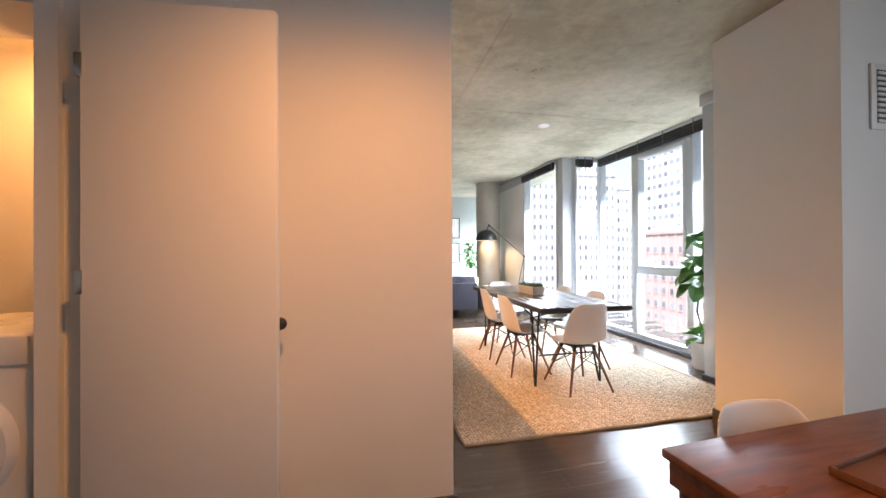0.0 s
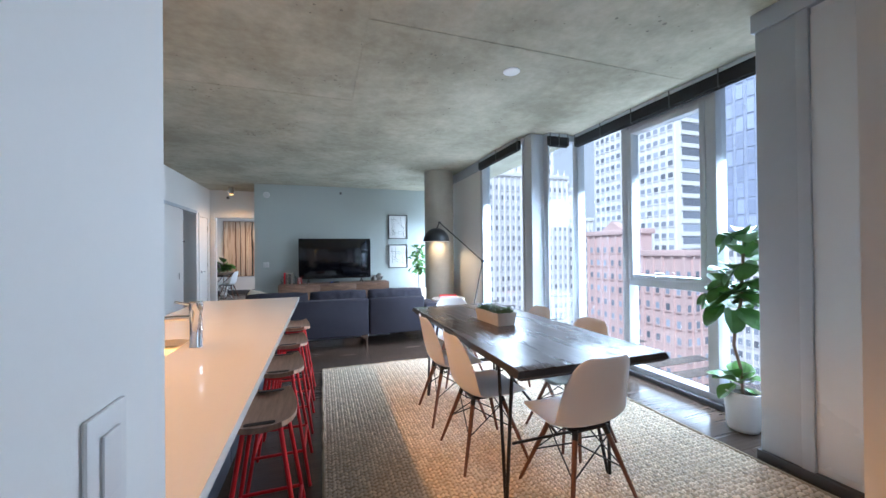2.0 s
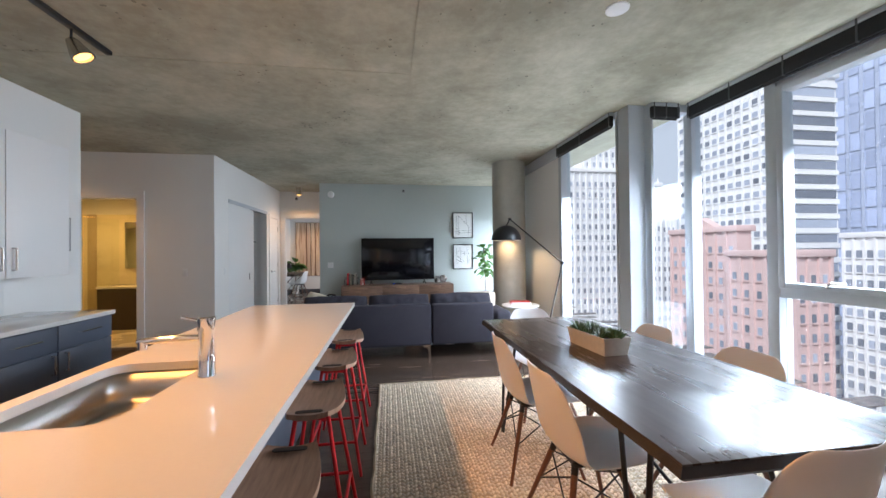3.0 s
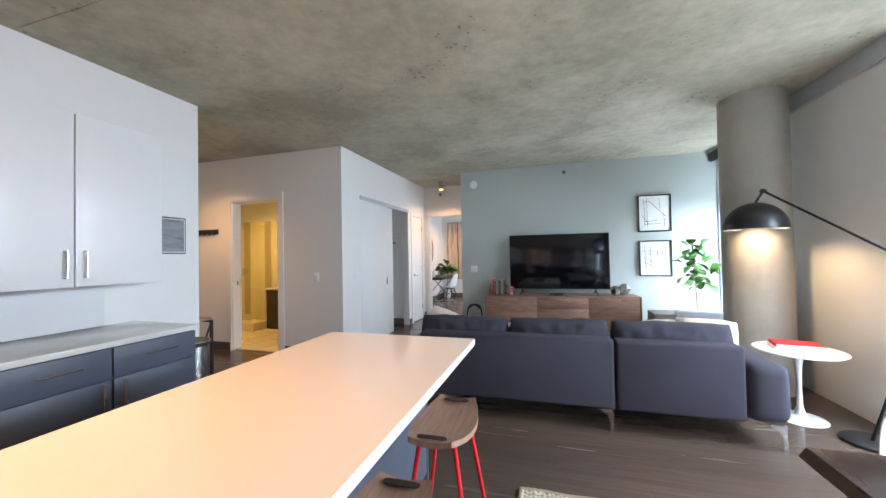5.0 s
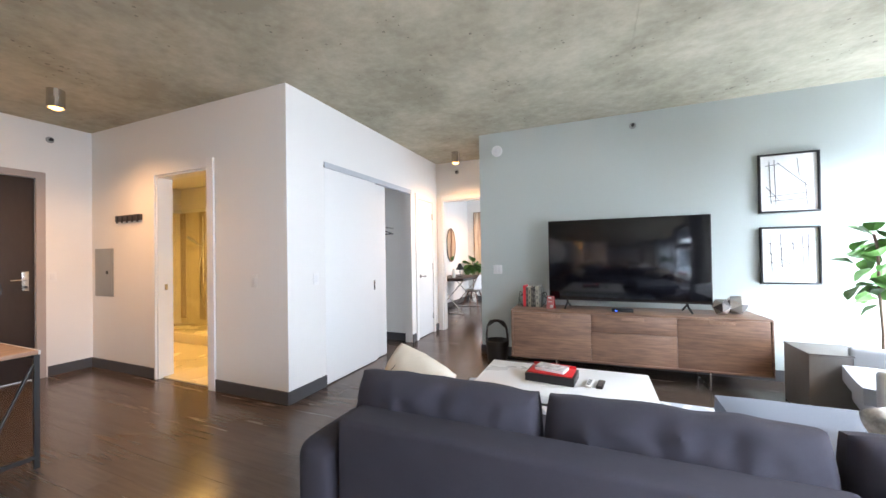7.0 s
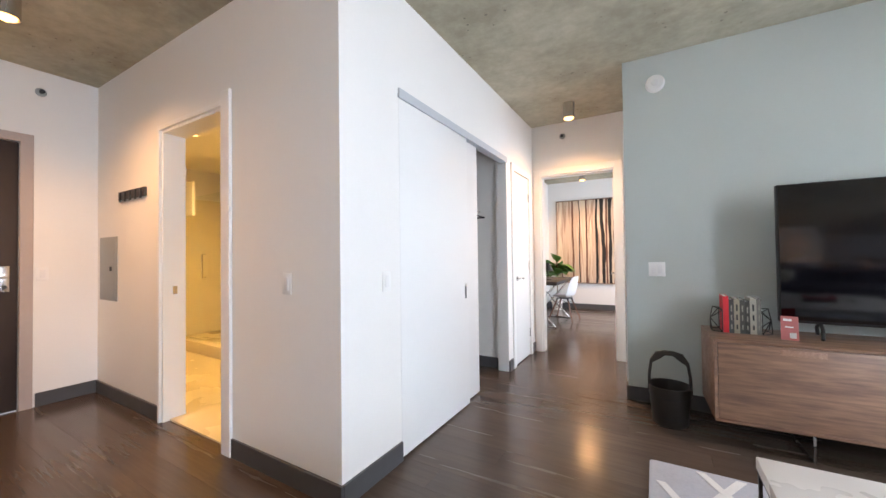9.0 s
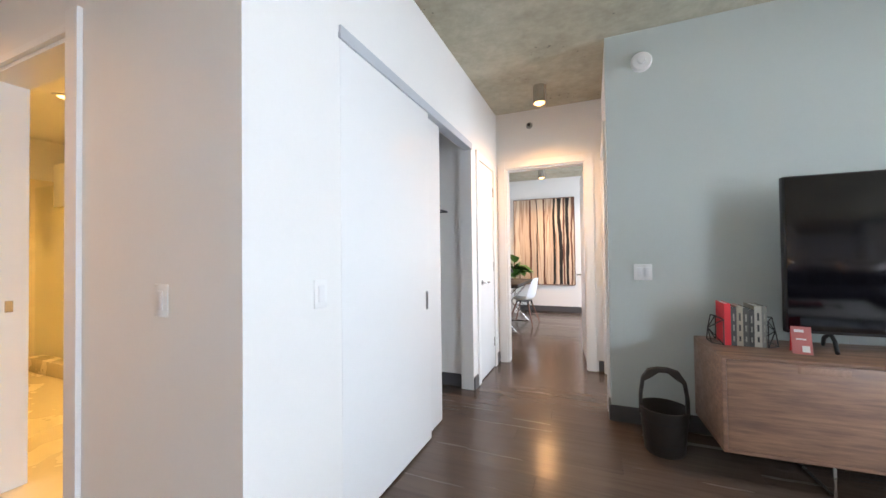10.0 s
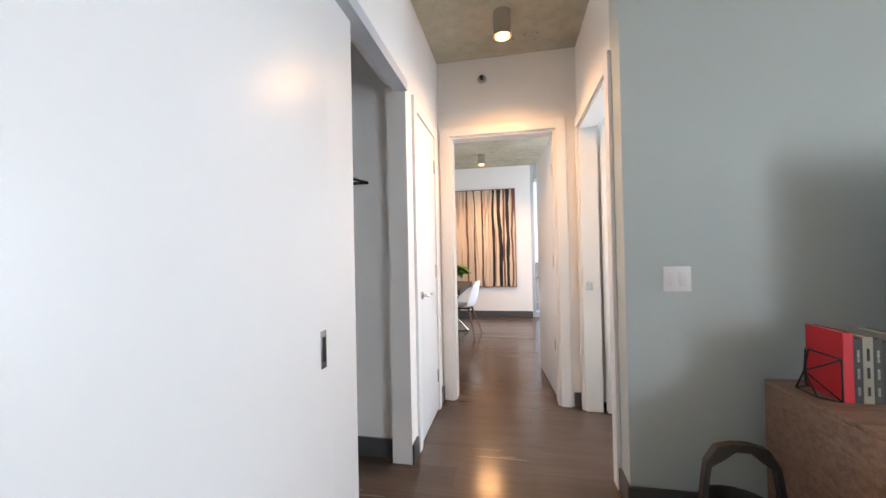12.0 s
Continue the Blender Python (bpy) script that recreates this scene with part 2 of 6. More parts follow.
def pores(mat, scale, colour):
    """Small dark air holes, in drifts, over a concrete surface."""
    nt = mat.node_tree
    n, l = nt.nodes, nt.links
    p = n["Principled BSDF"]
    old = p.inputs["Base Color"].links[0].from_socket
    tc, cell, drift, size, hole, mix = n.new("ShaderNodeTexCoord"), n.new("ShaderNodeTexVoronoi"), n.new("ShaderNodeTexNoise"), n.new("ShaderNodeMapRange"), n.new("ShaderNodeMath"), n.new("ShaderNodeMix")
    cell.inputs["Scale"].default_value, drift.inputs["Scale"].default_value = scale, 2.2
    l.new(tc.outputs["Object"], cell.inputs["Vector"])
    l.new(tc.outputs["Object"], drift.inputs["Vector"])
    size.inputs[1].default_value, size.inputs[2].default_value, size.inputs[3].default_value, size.inputs[4].default_value = 0.48, 0.75, 0.0, 0.26
    l.new(drift.outputs[0], size.inputs[0])
    hole.operation = "LESS_THAN"
    l.new(cell.outputs["Distance"], hole.inputs[0])
    l.new(size.outputs[0], hole.inputs[1])
    mix.data_type = "RGBA"
    mix.inputs["B"].default_value = (*colour, 1)
    l.new(hole.outputs[0], mix.inputs["Factor"])
    l.new(old, mix.inputs["A"])
    l.new(mix.outputs["Result"], p.inputs["Base Color"])


pores(CONCRETE, 15, (0.21, 0.19, 0.145))
COLUMN = material("column_concrete", (0.47, 0.45, 0.39), 0.75, grain=0.35, scale=9, stain=0.5, stain_scale=1.6, bump=0.35, bump_scale=22, tone=(0.34, 0.32, 0.27))
ALU = material("anodised_aluminium", (0.50, 0.53, 0.57), 0.45, metal=0.1, grain=0.06, stain=0.08, bump=0.02)
FLOORWOOD = material("dark_plank", (0.098, 0.070, 0.055), 0.21, grain=0.48, scale=6, stain=0.3, stain_scale=1.2, bump=0.035, bump_scale=10, stretch=(0.45, 8, 4), tone=(0.050, 0.034, 0.025), random=0.09)
QUARTZ = material("white_quartz", (0.68, 0.66, 0.63), 0.10, grain=0.06, scale=90, stain=0.05, spec=0.5)
GREYCAB = material("slate_grey_laminate", (0.080, 0.094, 0.125), 0.42, grain=0.1, stain=0.15, bump=0.02)
WHITECAB = material("white_gloss_laminate", (0.76, 0.76, 0.76), 0.28, grain=0.02, stain=0.0)
GLASS = glass("window_glass", (0.95, 0.98, 1.0))


WALNUT = material("walnut_veneer", (0.33, 0.188, 0.118), 0.42, grain=0.8, scale=7, stain=0.4, stain_scale=2, bump=0.06, bump_scale=30, stretch=(0.8, 6, 9), tone=(0.15, 0.085, 0.058), random=0.08)
STOOLWOOD = material("stool_walnut", (0.42, 0.25, 0.165), 0.42, grain=0.8, scale=8, stain=0.3, bump=0.05, stretch=(8, 0.8, 4), tone=(0.23, 0.128, 0.085))
TABLEWOOD = material("dark_stained_slab", (0.062, 0.042, 0.034), 0.27, grain=0.6, scale=7, stain=0.4, stain_scale=2, bump=0.008, bump_scale=30, stretch=(6, 0.7, 2), tone=(0.030, 0.020, 0.017))
EDGEWOOD = material("charred_edge", (0.016, 0.012, 0.011), 0.55, grain=0.5, scale=12, bump=0.5, bump_scale=30)
DESKWOOD = material("acacia_desk", (0.23, 0.085, 0.04), 0.3, grain=0.8, scale=6, stain=0.5, bump=0.04, stretch=(0.8, 6, 2), tone=(0.10, 0.036, 0.018))
LEGWOOD = material("walnut_leg", (0.17, 0.075, 0.045), 0.45, grain=0.6, scale=20, stretch=(6, 6, 0.8), bump=0.05)
SHELL = material("white_moulded_plastic", (0.78, 0.78, 0.79), 0.38, grain=0.02, stain=0.03)
BLACKMETAL = material("black_powder_coat", (0.012, 0.012, 0.013), 0.42, grain=0.2, bump=0.05)
SLOTSHADE = material("painted_slot_shade", (0.030, 0.018, 0.013), 0.6, grain=0.4)
SINKSTEEL = material("satin_sink_steel", (0.56, 0.55, 0.53), 0.34, metal=1.0, grain=0.12, scale=90, stretch=(1, 1, 14))
REDMETAL = material("red_lacquered_steel", (0.62, 0.012, 0.018), 0.35, grain=0.1, bump=0.02)
CHROME = material("polished_chrome", (0.80, 0.80, 0.80), 0.08, metal=1.0, grain=0.02)
STEEL = material("brushed_steel", (0.60, 0.59, 0.57), 0.27, metal=1.0, grain=0.3, scale=60, stretch=(1, 12, 1))
JUTE = material("braided_jute", (0.80, 0.71, 0.58), 0.9, grain=0.5, scale=40, stain=0.35, stain_scale=2, bump=0.6, bump_scale=160, tone=(0.58, 0.48, 0.36))
jn, jl = JUTE.node_tree.nodes, JUTE.node_tree.links
jgeo, jhsv, jmap = jn.new("ShaderNodeNewGeometry"), jn.new("ShaderNodeHueSaturation"), jn.new("ShaderNodeMapRange")
jmap.inputs[3].default_value, jmap.inputs[4].default_value = 0.78, 1.15
jl.new(jgeo.outputs["Random Per Island"], jmap.inputs[0])
jl.new(jmap.outputs[0], jhsv.inputs["Value"])
jl.new(jn["Principled BSDF"].inputs["Base Color"].links[0].from_socket, jhsv.inputs["Color"])
jl.new(jhsv.outputs[0], jn["Principled BSDF"].inputs["Base Color"])
JUTEBACK = material("jute_backing", (0.40, 0.32, 0.22), 0.95, grain=0.5, bump=0.3)
SOFA = material("charcoal_woven_fabric", (0.040, 0.038, 0.055), 0.9, grain=0.35, scale=300, stain=0.15, stain_scale=3, bump=0.5, bump_scale=420)
LEAF = material("fig_leaf", (0.12, 0.27, 0.055), 0.38, grain=0.3, scale=18, stain=0.5, stain_scale=4, bump=0.25, bump_scale=40, tone=(0.035, 0.10, 0.022))
SUCC = material("succulent", (0.07, 0.15, 0.035), 0.45, grain=0.4, scale=30, stain=0.4, tone=(0.03, 0.07, 0.025))
TRUNK = material("brown_stem", (0.20, 0.135, 0.095), 0.8, grain=0.6, scale=40, bump=0.5, bump_scale=60)
SOIL = material("dark_soil", (0.03, 0.022, 0.016), 0.95, grain=0.7, scale=60, bump=1.0, bump_scale=60)
POT = material("white_ribbed_pot", (0.74, 0.73, 0.70), 0.55, grain=0.1, bump=0.1)
PLANTERM = material("pale_concrete_planter", (0.60, 0.57, 0.52), 0.7, grain=0.3, scale=40, bump=0.3)
SCREEN = material("tv_screen", (0.004, 0.004, 0.006), 0.10, grain=0.0, spec=0.55)
BLACKPL = material("black_plastic", (0.010, 0.010, 0.011), 0.4, grain=0.1)
PAPER = material("white_paper", (0.80, 0.80, 0.78), 0.8, grain=0.03, bump=0.02)
INK = material("black_ink", (0.02, 0.02, 0.022), 0.7)
RED = material("red_cover", (0.62, 0.02, 0.025), 0.5, grain=0.1)
CREAM = material("cream_linen", (0.72, 0.65, 0.54), 0.9, grain=0.25, scale=200, bump=0.4, bump_scale=300, tone=(0.52, 0.42, 0.30))
PRINTED = material("speckled_linen", (0.70, 0.69, 0.66), 0.9, grain=1.0, scale=26, stain=0.2, bump=0.3, bump_scale=300, tone=(0.24, 0.23, 0.22))
ARMFAB = material("light_grey_fabric", (0.50, 0.51, 0.53), 0.9, grain=0.2, scale=250, bump=0.3, bump_scale=350)
CHAISE = material("slate_seat_fabric", (0.18, 0.21, 0.27), 0.9, grain=0.3, scale=300, bump=0.4, bump_scale=400)
TAUPE = material("taupe_laminate", (0.20, 0.18, 0.165), 0.6, grain=0.2, bump=0.1)
BANDTILE = material("beige_tile_band", (0.42, 0.34, 0.24), 0.3, grain=0.1, stain=0.1)
CREAMTILE = material("cream_tile", (0.72, 0.64, 0.46), 0.25, grain=0.1, stain=0.15)
DOORDARK = material("dark_brown_door", (0.040, 0.030, 0.028), 0.4, grain=0.4, scale=12, stretch=(3, 3, 0.6), bump=0.05)
CASEGREY = material("taupe_door_frame", (0.42, 0.36, 0.33), 0.5, grain=0.1)
PANELGREY = material("grey_steel_panel", (0.33, 0.34, 0.33), 0.45, metal=0.3, grain=0.1, bump=0.05)
ROLLER = material("black_shade_cloth", (0.012, 0.012, 0.014), 0.8, grain=0.3, bump=0.2)
BULB = glowing("lamp_glow", (1.0, 0.55, 0.17), 4.0)
FROST = glass("shower_glass", (0.97, 0.99, 0.96))
MIRROR = material("silvered_mirror", (0.85, 0.86, 0.86), 0.02, metal=1.0)
WICKER = material("dark_wicker", (0.022, 0.017, 0.014), 0.5, grain=0.5, scale=40, bump=0.6, bump_scale=60)
RUGGREY = material("blue_grey_rug_field", (0.50, 0.53, 0.60), 0.95, grain=0.5, scale=60, stain=0.4, stain_scale=5, bump=0.5, bump_scale=200, tone=(0.38, 0.41, 0.48))
RUGLINE = material("white_rug_line", (0.80, 0.81, 0.82), 0.95, grain=0.2, scale=90, bump=0.5, bump_scale=200)
FACETPALE = material("pale_stone_facet", (0.48, 0.44, 0.40), 0.4, grain=0.4, bump=0.1)
FACETDARK = material("dark_stone_facet", (0.05, 0.042, 0.038), 0.4, grain=0.4, bump=0.1)
FACET = material("grey_stone_facet", (0.24, 0.22, 0.20), 0.5, grain=0.5, bump=0.2, random=0.3)


# ---------- structure ----------
CEIL = 2.86
H = CEIL + 0.02


def wall(name, boxes, mat, label):
    bm = None
    for b in boxes:
        bm = box(*b, bm=bm)
    return structure(name, bm, mat, label, "wall")


structure("floor", box(-6.9, 4.2, -3.2, 16.2, -0.12, -0.006), BASE, "dark subfloor under wide brown wood planks", "floor")
structure("ceiling", box(-6.9, 4.2, -3.2, 16.2, CEIL, CEIL + 0.25), CONCRETE, "raw board-marked concrete ceiling with joints and pores", "ceiling")
wall("wall_laundry", [(-1.06, 0.618, 1.73, 2.085, 0, H), (-1.95, -1.06, 1.73, 2.03, 2.30, H), (-3.2, -1.95, 1.73, 2.03, 0, H), (-3.2, -2.26, 2.03, 2.7, 0, H), (-2.26, -0.9, 2.62, 2.70, 0, H), (-1.30, -0.9, 2.03, 2.62, 0, H)], WHITE, "white painted wall with a laundry opening")
wall("wall_hall_west", [(-3.32, -3.2, -3.0, 2.7, 0, H)], WHITE, "white painted hallway wall")
wall("wall_south", [(-3.32, 4.1, -3.12, -3.0, 0, H)], WHITE, "white painted end wall")
wall("wall_pier", [(2.76, 4.06, 1.485, 2.23, 0, H), (3.53, 4.12, 2.23, 2.79, 0, H)], WHITE, "white painted wall pier beside the dining space")
wall("wall_nook_east", [(3.94, 4.06, 0.35, 1.485, 0, H), (3.94, 4.06, -3.0, -2.15, 0, H)], BLUE, "pale grey painted nook wall")
wall("wall_kitchen", [(-2.38, -2.26, 2.70, 6.38, 0, H)], WHITE, "white painted kitchen wall")
wall("wall_entry_south", [(-4.84, -2.38, 6.26, 6.38, 0, H)], WHITE, "white painted entry wall")
wall("wall_entry_west", [(-4.96, -4.84, 6.26, 6.53, 0, H), (-4.96, -4.84, 6.53, 7.47, 2.22, H), (-4.96, -4.84, 7.47, 8.07, 0, H)], WHITE, "white painted entry wall with a dark door")
wall("wall_bath", [(-4.84, -3.55, 7.955, 8.10, 0, H), (-3.55, -2.70, 7.955, 8.10, 2.21, H), (-2.70, -1.66, 7.955, 8.10, 0, H)], WHITE, "white painted wall with the bathroom opening")
wall("wall_closet", [(-1.78, -1.66, 8.10, 8.44, 0, H), (-1.78, -1.66, 8.44, 10.30, 2.245, H), (-1.78, -1.66, 10.30, 10.50, 0, H), (-1.78, -1.66, 10.50, 11.05, 2.16, H), (-1.78, -1.66, 11.05, 11.26, 0, H)], WHITE, "white painted wall with the sliding closet doors")
wall("wall_closet_inside", [(-2.60, -2.50, 8.10, 10.45, 0, H), (-2.50, -1.78, 10.36, 10.45, 0, H)], WHITE, "white painted inside of the closet")
wall("wall_hall_end", [(-1.78, -1.56, 11.26, 11.38, 0, H), (-1.56, -0.70, 11.26, 11.38, 2.22, H), (-0.70, -0.41, 11.26, 11.38, 0, H)], WHITE, "white painted wall with an open bedroom door")
wall("wall_hall_right", [(-0.53, -0.41, 10.27, 10.33, 0, H), (-0.53, -0.41, 10.33, 11.20, 2.20, H), (-0.53, -0.41, 11.20, 11.26, 0, H)], WHITE, "white painted hall wall with a doorway")
wall("wall_tv", [(-0.53, 3.60, 10.11, 10.27, 0, H)], BLUE, "grey-blue painted living room wall")
wall("wall_bedroom", [(-4.6, -0.70, 15.2, 15.32, 0, H), (-2.57, -2.45, 11.38, 15.2, 0, H), (-4.6, -1.78, 11.26, 11.38, 0, H), (-0.41, 1.2, 11.38, 11.5, 0, H)], WHITE, "white painted bedroom wall")
wall("wall_side_room", [(1.2, 1.32, 10.27, 10.45, 0, H), (1.2, 1.32, 11.35, 11.5, 0, H), (1.2, 1.32, 10.45, 11.35, 0, 0.4), (1.2, 1.32, 10.45, 11.35, 2.4, H)], WHITE, "white painted wall of the side room")
wall("wall_bath_inside", [(-6.6, -6.5, 8.0, 10.1, 0, H), (-6.5, -2.60, 10.0, 10.1, 0, H), (-6.5, -4.96, 7.955, 8.10, 0, H)], WHITE, "bathroom wall tiled in cream")
lathe_col = lathe([(0.0, 0.0), (0.275, 0.0), (0.275, CEIL), (0.0, CEIL)], 64, None, Matrix.Translation((2.98, 8.02, 0)))
structure("column", lathe_col, COLUMN, "round raw concrete column", "column")


# ceiling joint
for jx0, jx1, jy0, jy1 in ((1.137, 1.143, 2.2, 9.9), (-2.2, 1.13, 5.107, 5.113), (1.15, 3.9, 3.787, 3.793)):
    structure("ceiling_joint", box(jx0, jx1, jy0, jy1, CEIL - 0.004, CEIL + 0.01), CONCRETE, "thin cast joint line in the concrete ceiling", "joint")

# baseboards
BB = 0.115


def baseboard(x0, x1, y0, y1):
    structure("baseboard", box(x0, x1, y0, y1, 0.0, BB, 0.003), BASE, "charcoal grey painted baseboard", "baseboard")


for b in ((-2.60, -1.65, 7.940, 7.955), (-4.84, -3.58, 7.940, 7.955), (-4.84, -4.825, 7.56, 7.940), (-1.66, -1.645, 7.955, 8.435), (-1.66, -1.645, 10.30, 10.41), (-2.50, -1.66, 10.345, 10.36),
          (-0.545, 3.40, 10.095, 10.11), (-0.545, -0.53, 10.11, 10.25), (-0.60, -0.53, 11.245, 11.26), (-2.435, -0.70, 15.185, 15.2), (-2.45, -2.435, 11.38, 15.2), (2.745, 2.76, 1.485, 2.245), (2.76, 3.48, 2.23, 2.245), (-0.2, 0.633, 1.715, 1.73), (0.618, 0.633, 1.73, 2.085), (-2.26, -2.245, 5.79, 6.38), (-1.66, -1.645, 11.13, 11.26)):
    baseboard(*b)


def opening_trim(name, pieces, label):
    bm = None
    for b in pieces:
        bm = box(*b, 0.002, bm)
    return structure(name, bm, TRIM, label, "trim")


C = 0.085
opening_trim("trim", [(-3.575, -3.55, 7.935, 7.955, 0, 2.245), (-2.70, -2.605, 7.935, 7.955, 0, 2.30), (-3.55, -2.70, 7.935, 7.955, 2.21, 2.245), (-3.55, -3.53, 7.955, 8.11, 0, 2.21), (-2.72, -2.70, 7.955, 8.11, 0, 2.21), (-3.53, -2.72, 7.955, 8.11, 2.19, 2.21)], "white casing round the bathroom opening")
opening_trim("trim", [(-1.64, -1.56, 11.24, 11.26, 0, 2.30), (-0.70, -0.62, 11.24, 11.26, 0, 2.30), (-1.56, -0.70, 11.24, 11.26, 2.22, 2.30), (-1.56, -1.54, 11.26, 11.39, 0, 2.22), (-0.72, -0.70, 11.26, 11.39, 0, 2.22), (-1.54, -0.72, 11.26, 11.39, 2.20, 2.22)], "white casing round the bedroom doorway")
opening_trim("trim", [(-0.55, -0.53, 10.25, 10.33, 0, 2.28), (-0.55, -0.53, 11.20, 11.24, 0, 2.28), (-0.55, -0.53, 10.33, 11.20, 2.20, 2.28), (-0.53, -0.40, 10.33, 10.35, 0, 2.20), (-0.53, -0.40, 11.18, 11.20, 0, 2.20), (-0.53, -0.40, 10.35, 11.18, 2.18, 2.20)], "white casing round the side doorway")
opening_trim("trim", [(-1.66, -1.642, 10.43, 10.50, 0, 2.24), (-1.66, -1.642, 11.05, 11.12, 0, 2.24), (-1.66, -1.642, 10.50, 11.05, 2.16, 2.24)], "white casing round a narrow hall door")
structure("trim", box(-4.84, -4.825, 7.47, 7.545, 0, 2.29, 0.002, box(-4.84, -4.825, 6.455, 6.53, 0, 2.29, 0.002, box(-4.84, -4.825, 6.53, 7.47, 2.22, 2.29, 0.002))), CASEGREY, "taupe painted frame round the entry door", "trim")

# doors
door = thing("door_1", pose(-4.90, 6.535, 0), "dark brown flush entry door with a steel lever lock", "door")
door["kind"] = "structure"
part("leaf", box(0, 0.045, 0, 0.93, 0.01, 2.215, 0.003), DOORDARK, door)
part("lock_plate", box(0.045, 0.055, 0.83, 0.885, 0.98, 1.19, 0.003), STEEL, door, "brushed steel lock plate")
part("lever", sweep([(0.05, 0.857, 1.10), (0.09, 0.857, 1.10), (0.10, 0.83, 1.10), (0.10, 0.73, 1.10)], 0.009), STEEL, door, "brushed steel lever")
part("thumb_turn", tube((0.055, 0.857, 1.02), (0.065, 0.857, 1.02), 0.014), BLACKMETAL, door)


def closet_leaf(y0, y1, x):
    d = thing("sliding_door", pose(x, y0, 0), "white flush sliding closet door with a recessed steel pull", "sliding door", "closet doors")
    d["kind"] = "structure"
    part("leaf", box(-0.033, 0, 0, y1 - y0, 0.012, 2.205, 0.001), DOORPAINT, d)
    return d


d = closet_leaf(8.4405, 9.365, -1.6585)
pull = part("pull", box(0.0, 0.003, 0.855, 0.888, 0.88, 1.0, 0.001), STEEL, d, "flush steel pull")
# a raised dark plate draws the shade of the pull's hollow
part("recess", box(0.003, 0.0045, 0.862, 0.881, 0.90, 0.98, 0.001), BLACKMETAL, pull, "thin dark plate painted as the shaded hollow of the pull")
closet_leaf(8.72, 9.635, -1.694)
structure("door_track", box(-1.73, -1.650, 8.43, 10.30, 2.207, 2.232, 0.002, box(-1.658, -1.645, 8.43, 10.30, 2.203, 2.262, 0.002)), ALU, "brushed aluminium sliding door track", "track")
sw = thing("coat_hanger", pose(-2.0, 9.95, 1.62), "black hanger on the closet rail", "hanger")
part("rail", tube((0, -1.7, 0.09), (0, 0.40, 0.09), 0.012), STEEL, sw)
part("hanger_body", sweep([(-0.2, 0, -0.02), (0, 0.01, 0.05), (0.24, 0, -0.02), (-0.2, 0, -0.02)], 0.008), BLACKMETAL, sw)
part("hook", sweep([(0, 0.01, 0.05), (0, 0.01, 0.075), (0.015, 0.01, 0.10), (0, 0.01, 0.112), (-0.018, 0.01, 0.10)], 0.004), BLACKMETAL, sw)
d = thing("door_2", pose(-1.70, 10.505, 0), "narrow white closed hall door with steel lever", "door")
d["kind"] = "structure"
part("leaf", box(0, 0.045, 0, 0.54, 0.012, 2.155, 0.003), DOORPAINT, d)
part("rose", tube((0.045, 0.07, 0.96), (0.055, 0.07, 0.96), 0.026, seg=20), STEEL, d)
part("lever", sweep([(0.05, 0.07, 0.96), (0.085, 0.07, 0.96), (0.095, 0.085, 0.96), (0.095, 0.17, 0.96)], 0.009), STEEL, d)
for z in (0.28, 1.1, 1.92):
    part("hinge", box(0.045, 0.053, 0.515, 0.545, z - 0.05, z + 0.05, 0.002), STEEL, d)
d = thing("door_3", pose(-0.715, 11.40, 0, 0, 0, 95), "white bedroom door standing open into the bedroom", "door")
d["kind"] = "structure"
part("leaf", box(0, 0.82, -0.045, 0, 0.012, 2.195, 0.003), DOORPAINT, d)
for z in (0.45, 1.15, 1.93):
    part("hinge", box(-0.012, 0.02, -0.050, 0.004, z - 0.05, z + 0.05, 0.002), STEEL, d)
part("lever", sweep([(0.76, 0.0, 0.96), (0.76, 0.045, 0.96), (0.74, 0.055, 0.96), (0.65, 0.055, 0.96)], 0.009), STEEL, d)
d = thing("door_4", pose(-0.40, 11.178, 0, 0, 0, 8), "white side door standing open", "door")
d["kind"] = "structure"
part("leaf", box(0.02, 0.84, -0.045, 0, 0.012, 2.175, 0.003), DOORPAINT, d)
# strike plate of the side doorway
part("strike_plate", box(-0.50, -0.46, 11.176, 11.18, 0.93, 0.99), STEEL, None)
tagged(bpy.data.objects["strike_plate"], "small steel strike plate set in a door jamb", "strike plate", "", "structure")
tagged(part("strike_plate", box(-3.53, -3.527, 8.02, 8.05, 0.96, 1.02), STEEL, None), "brass-toned strike plate in the bathroom jamb", "strike plate", "", "structure")
# laundry door, folded back against the wall
d = thing("door_5", pose(-0.845, 1.645, 0, 0, 0, -5), "white laundry door folded back against the wall", "door")
d["kind"] = "structure"
part("leaf", box(0, 0.705, -0.036, 0, 0.012, 2.275, 0.003), DOORPAINT, d)
for z in (0.25, 1.2, 2.02):
    part("hinge", box(-0.02, 0.008, -0.040, 0.004, z - 0.045, z + 0.045, 0.002), STEEL, d)
k = part("knob", lathe([(0.0, 0.0), (0.024, 0.0), (0.024, 0.006), (0.010, 0.010), (0.010, 0.035), (0.022, 0.042), (0.027, 0.055), (0.020, 0.066), (0, 0.068)], 20, None, Matrix.Translation((0.69, 0.0, 1.005)) @ Matrix.Rotation(radians(-90), 4, "X")), BLACKMETAL, d, "dark bronze round knob")
structure("trim", box(-1.06, -0.98, 1.70, 1.73, 0, 2.42, 0.002, box(-1.95, -1.06, 1.70, 1.73, 2.34, 2.42, 0.002)), TRIM, "white casing round the laundry opening", "trim")

# ---------- glazing ----------
def pane(name, x0, x1, y0, y1, z0, z1, parent):
    ob = part(name, box(x0, x1, y0, y1, z0, z1), GLASS, parent, "", False)
    ob.visible_shadow = False
    return ob


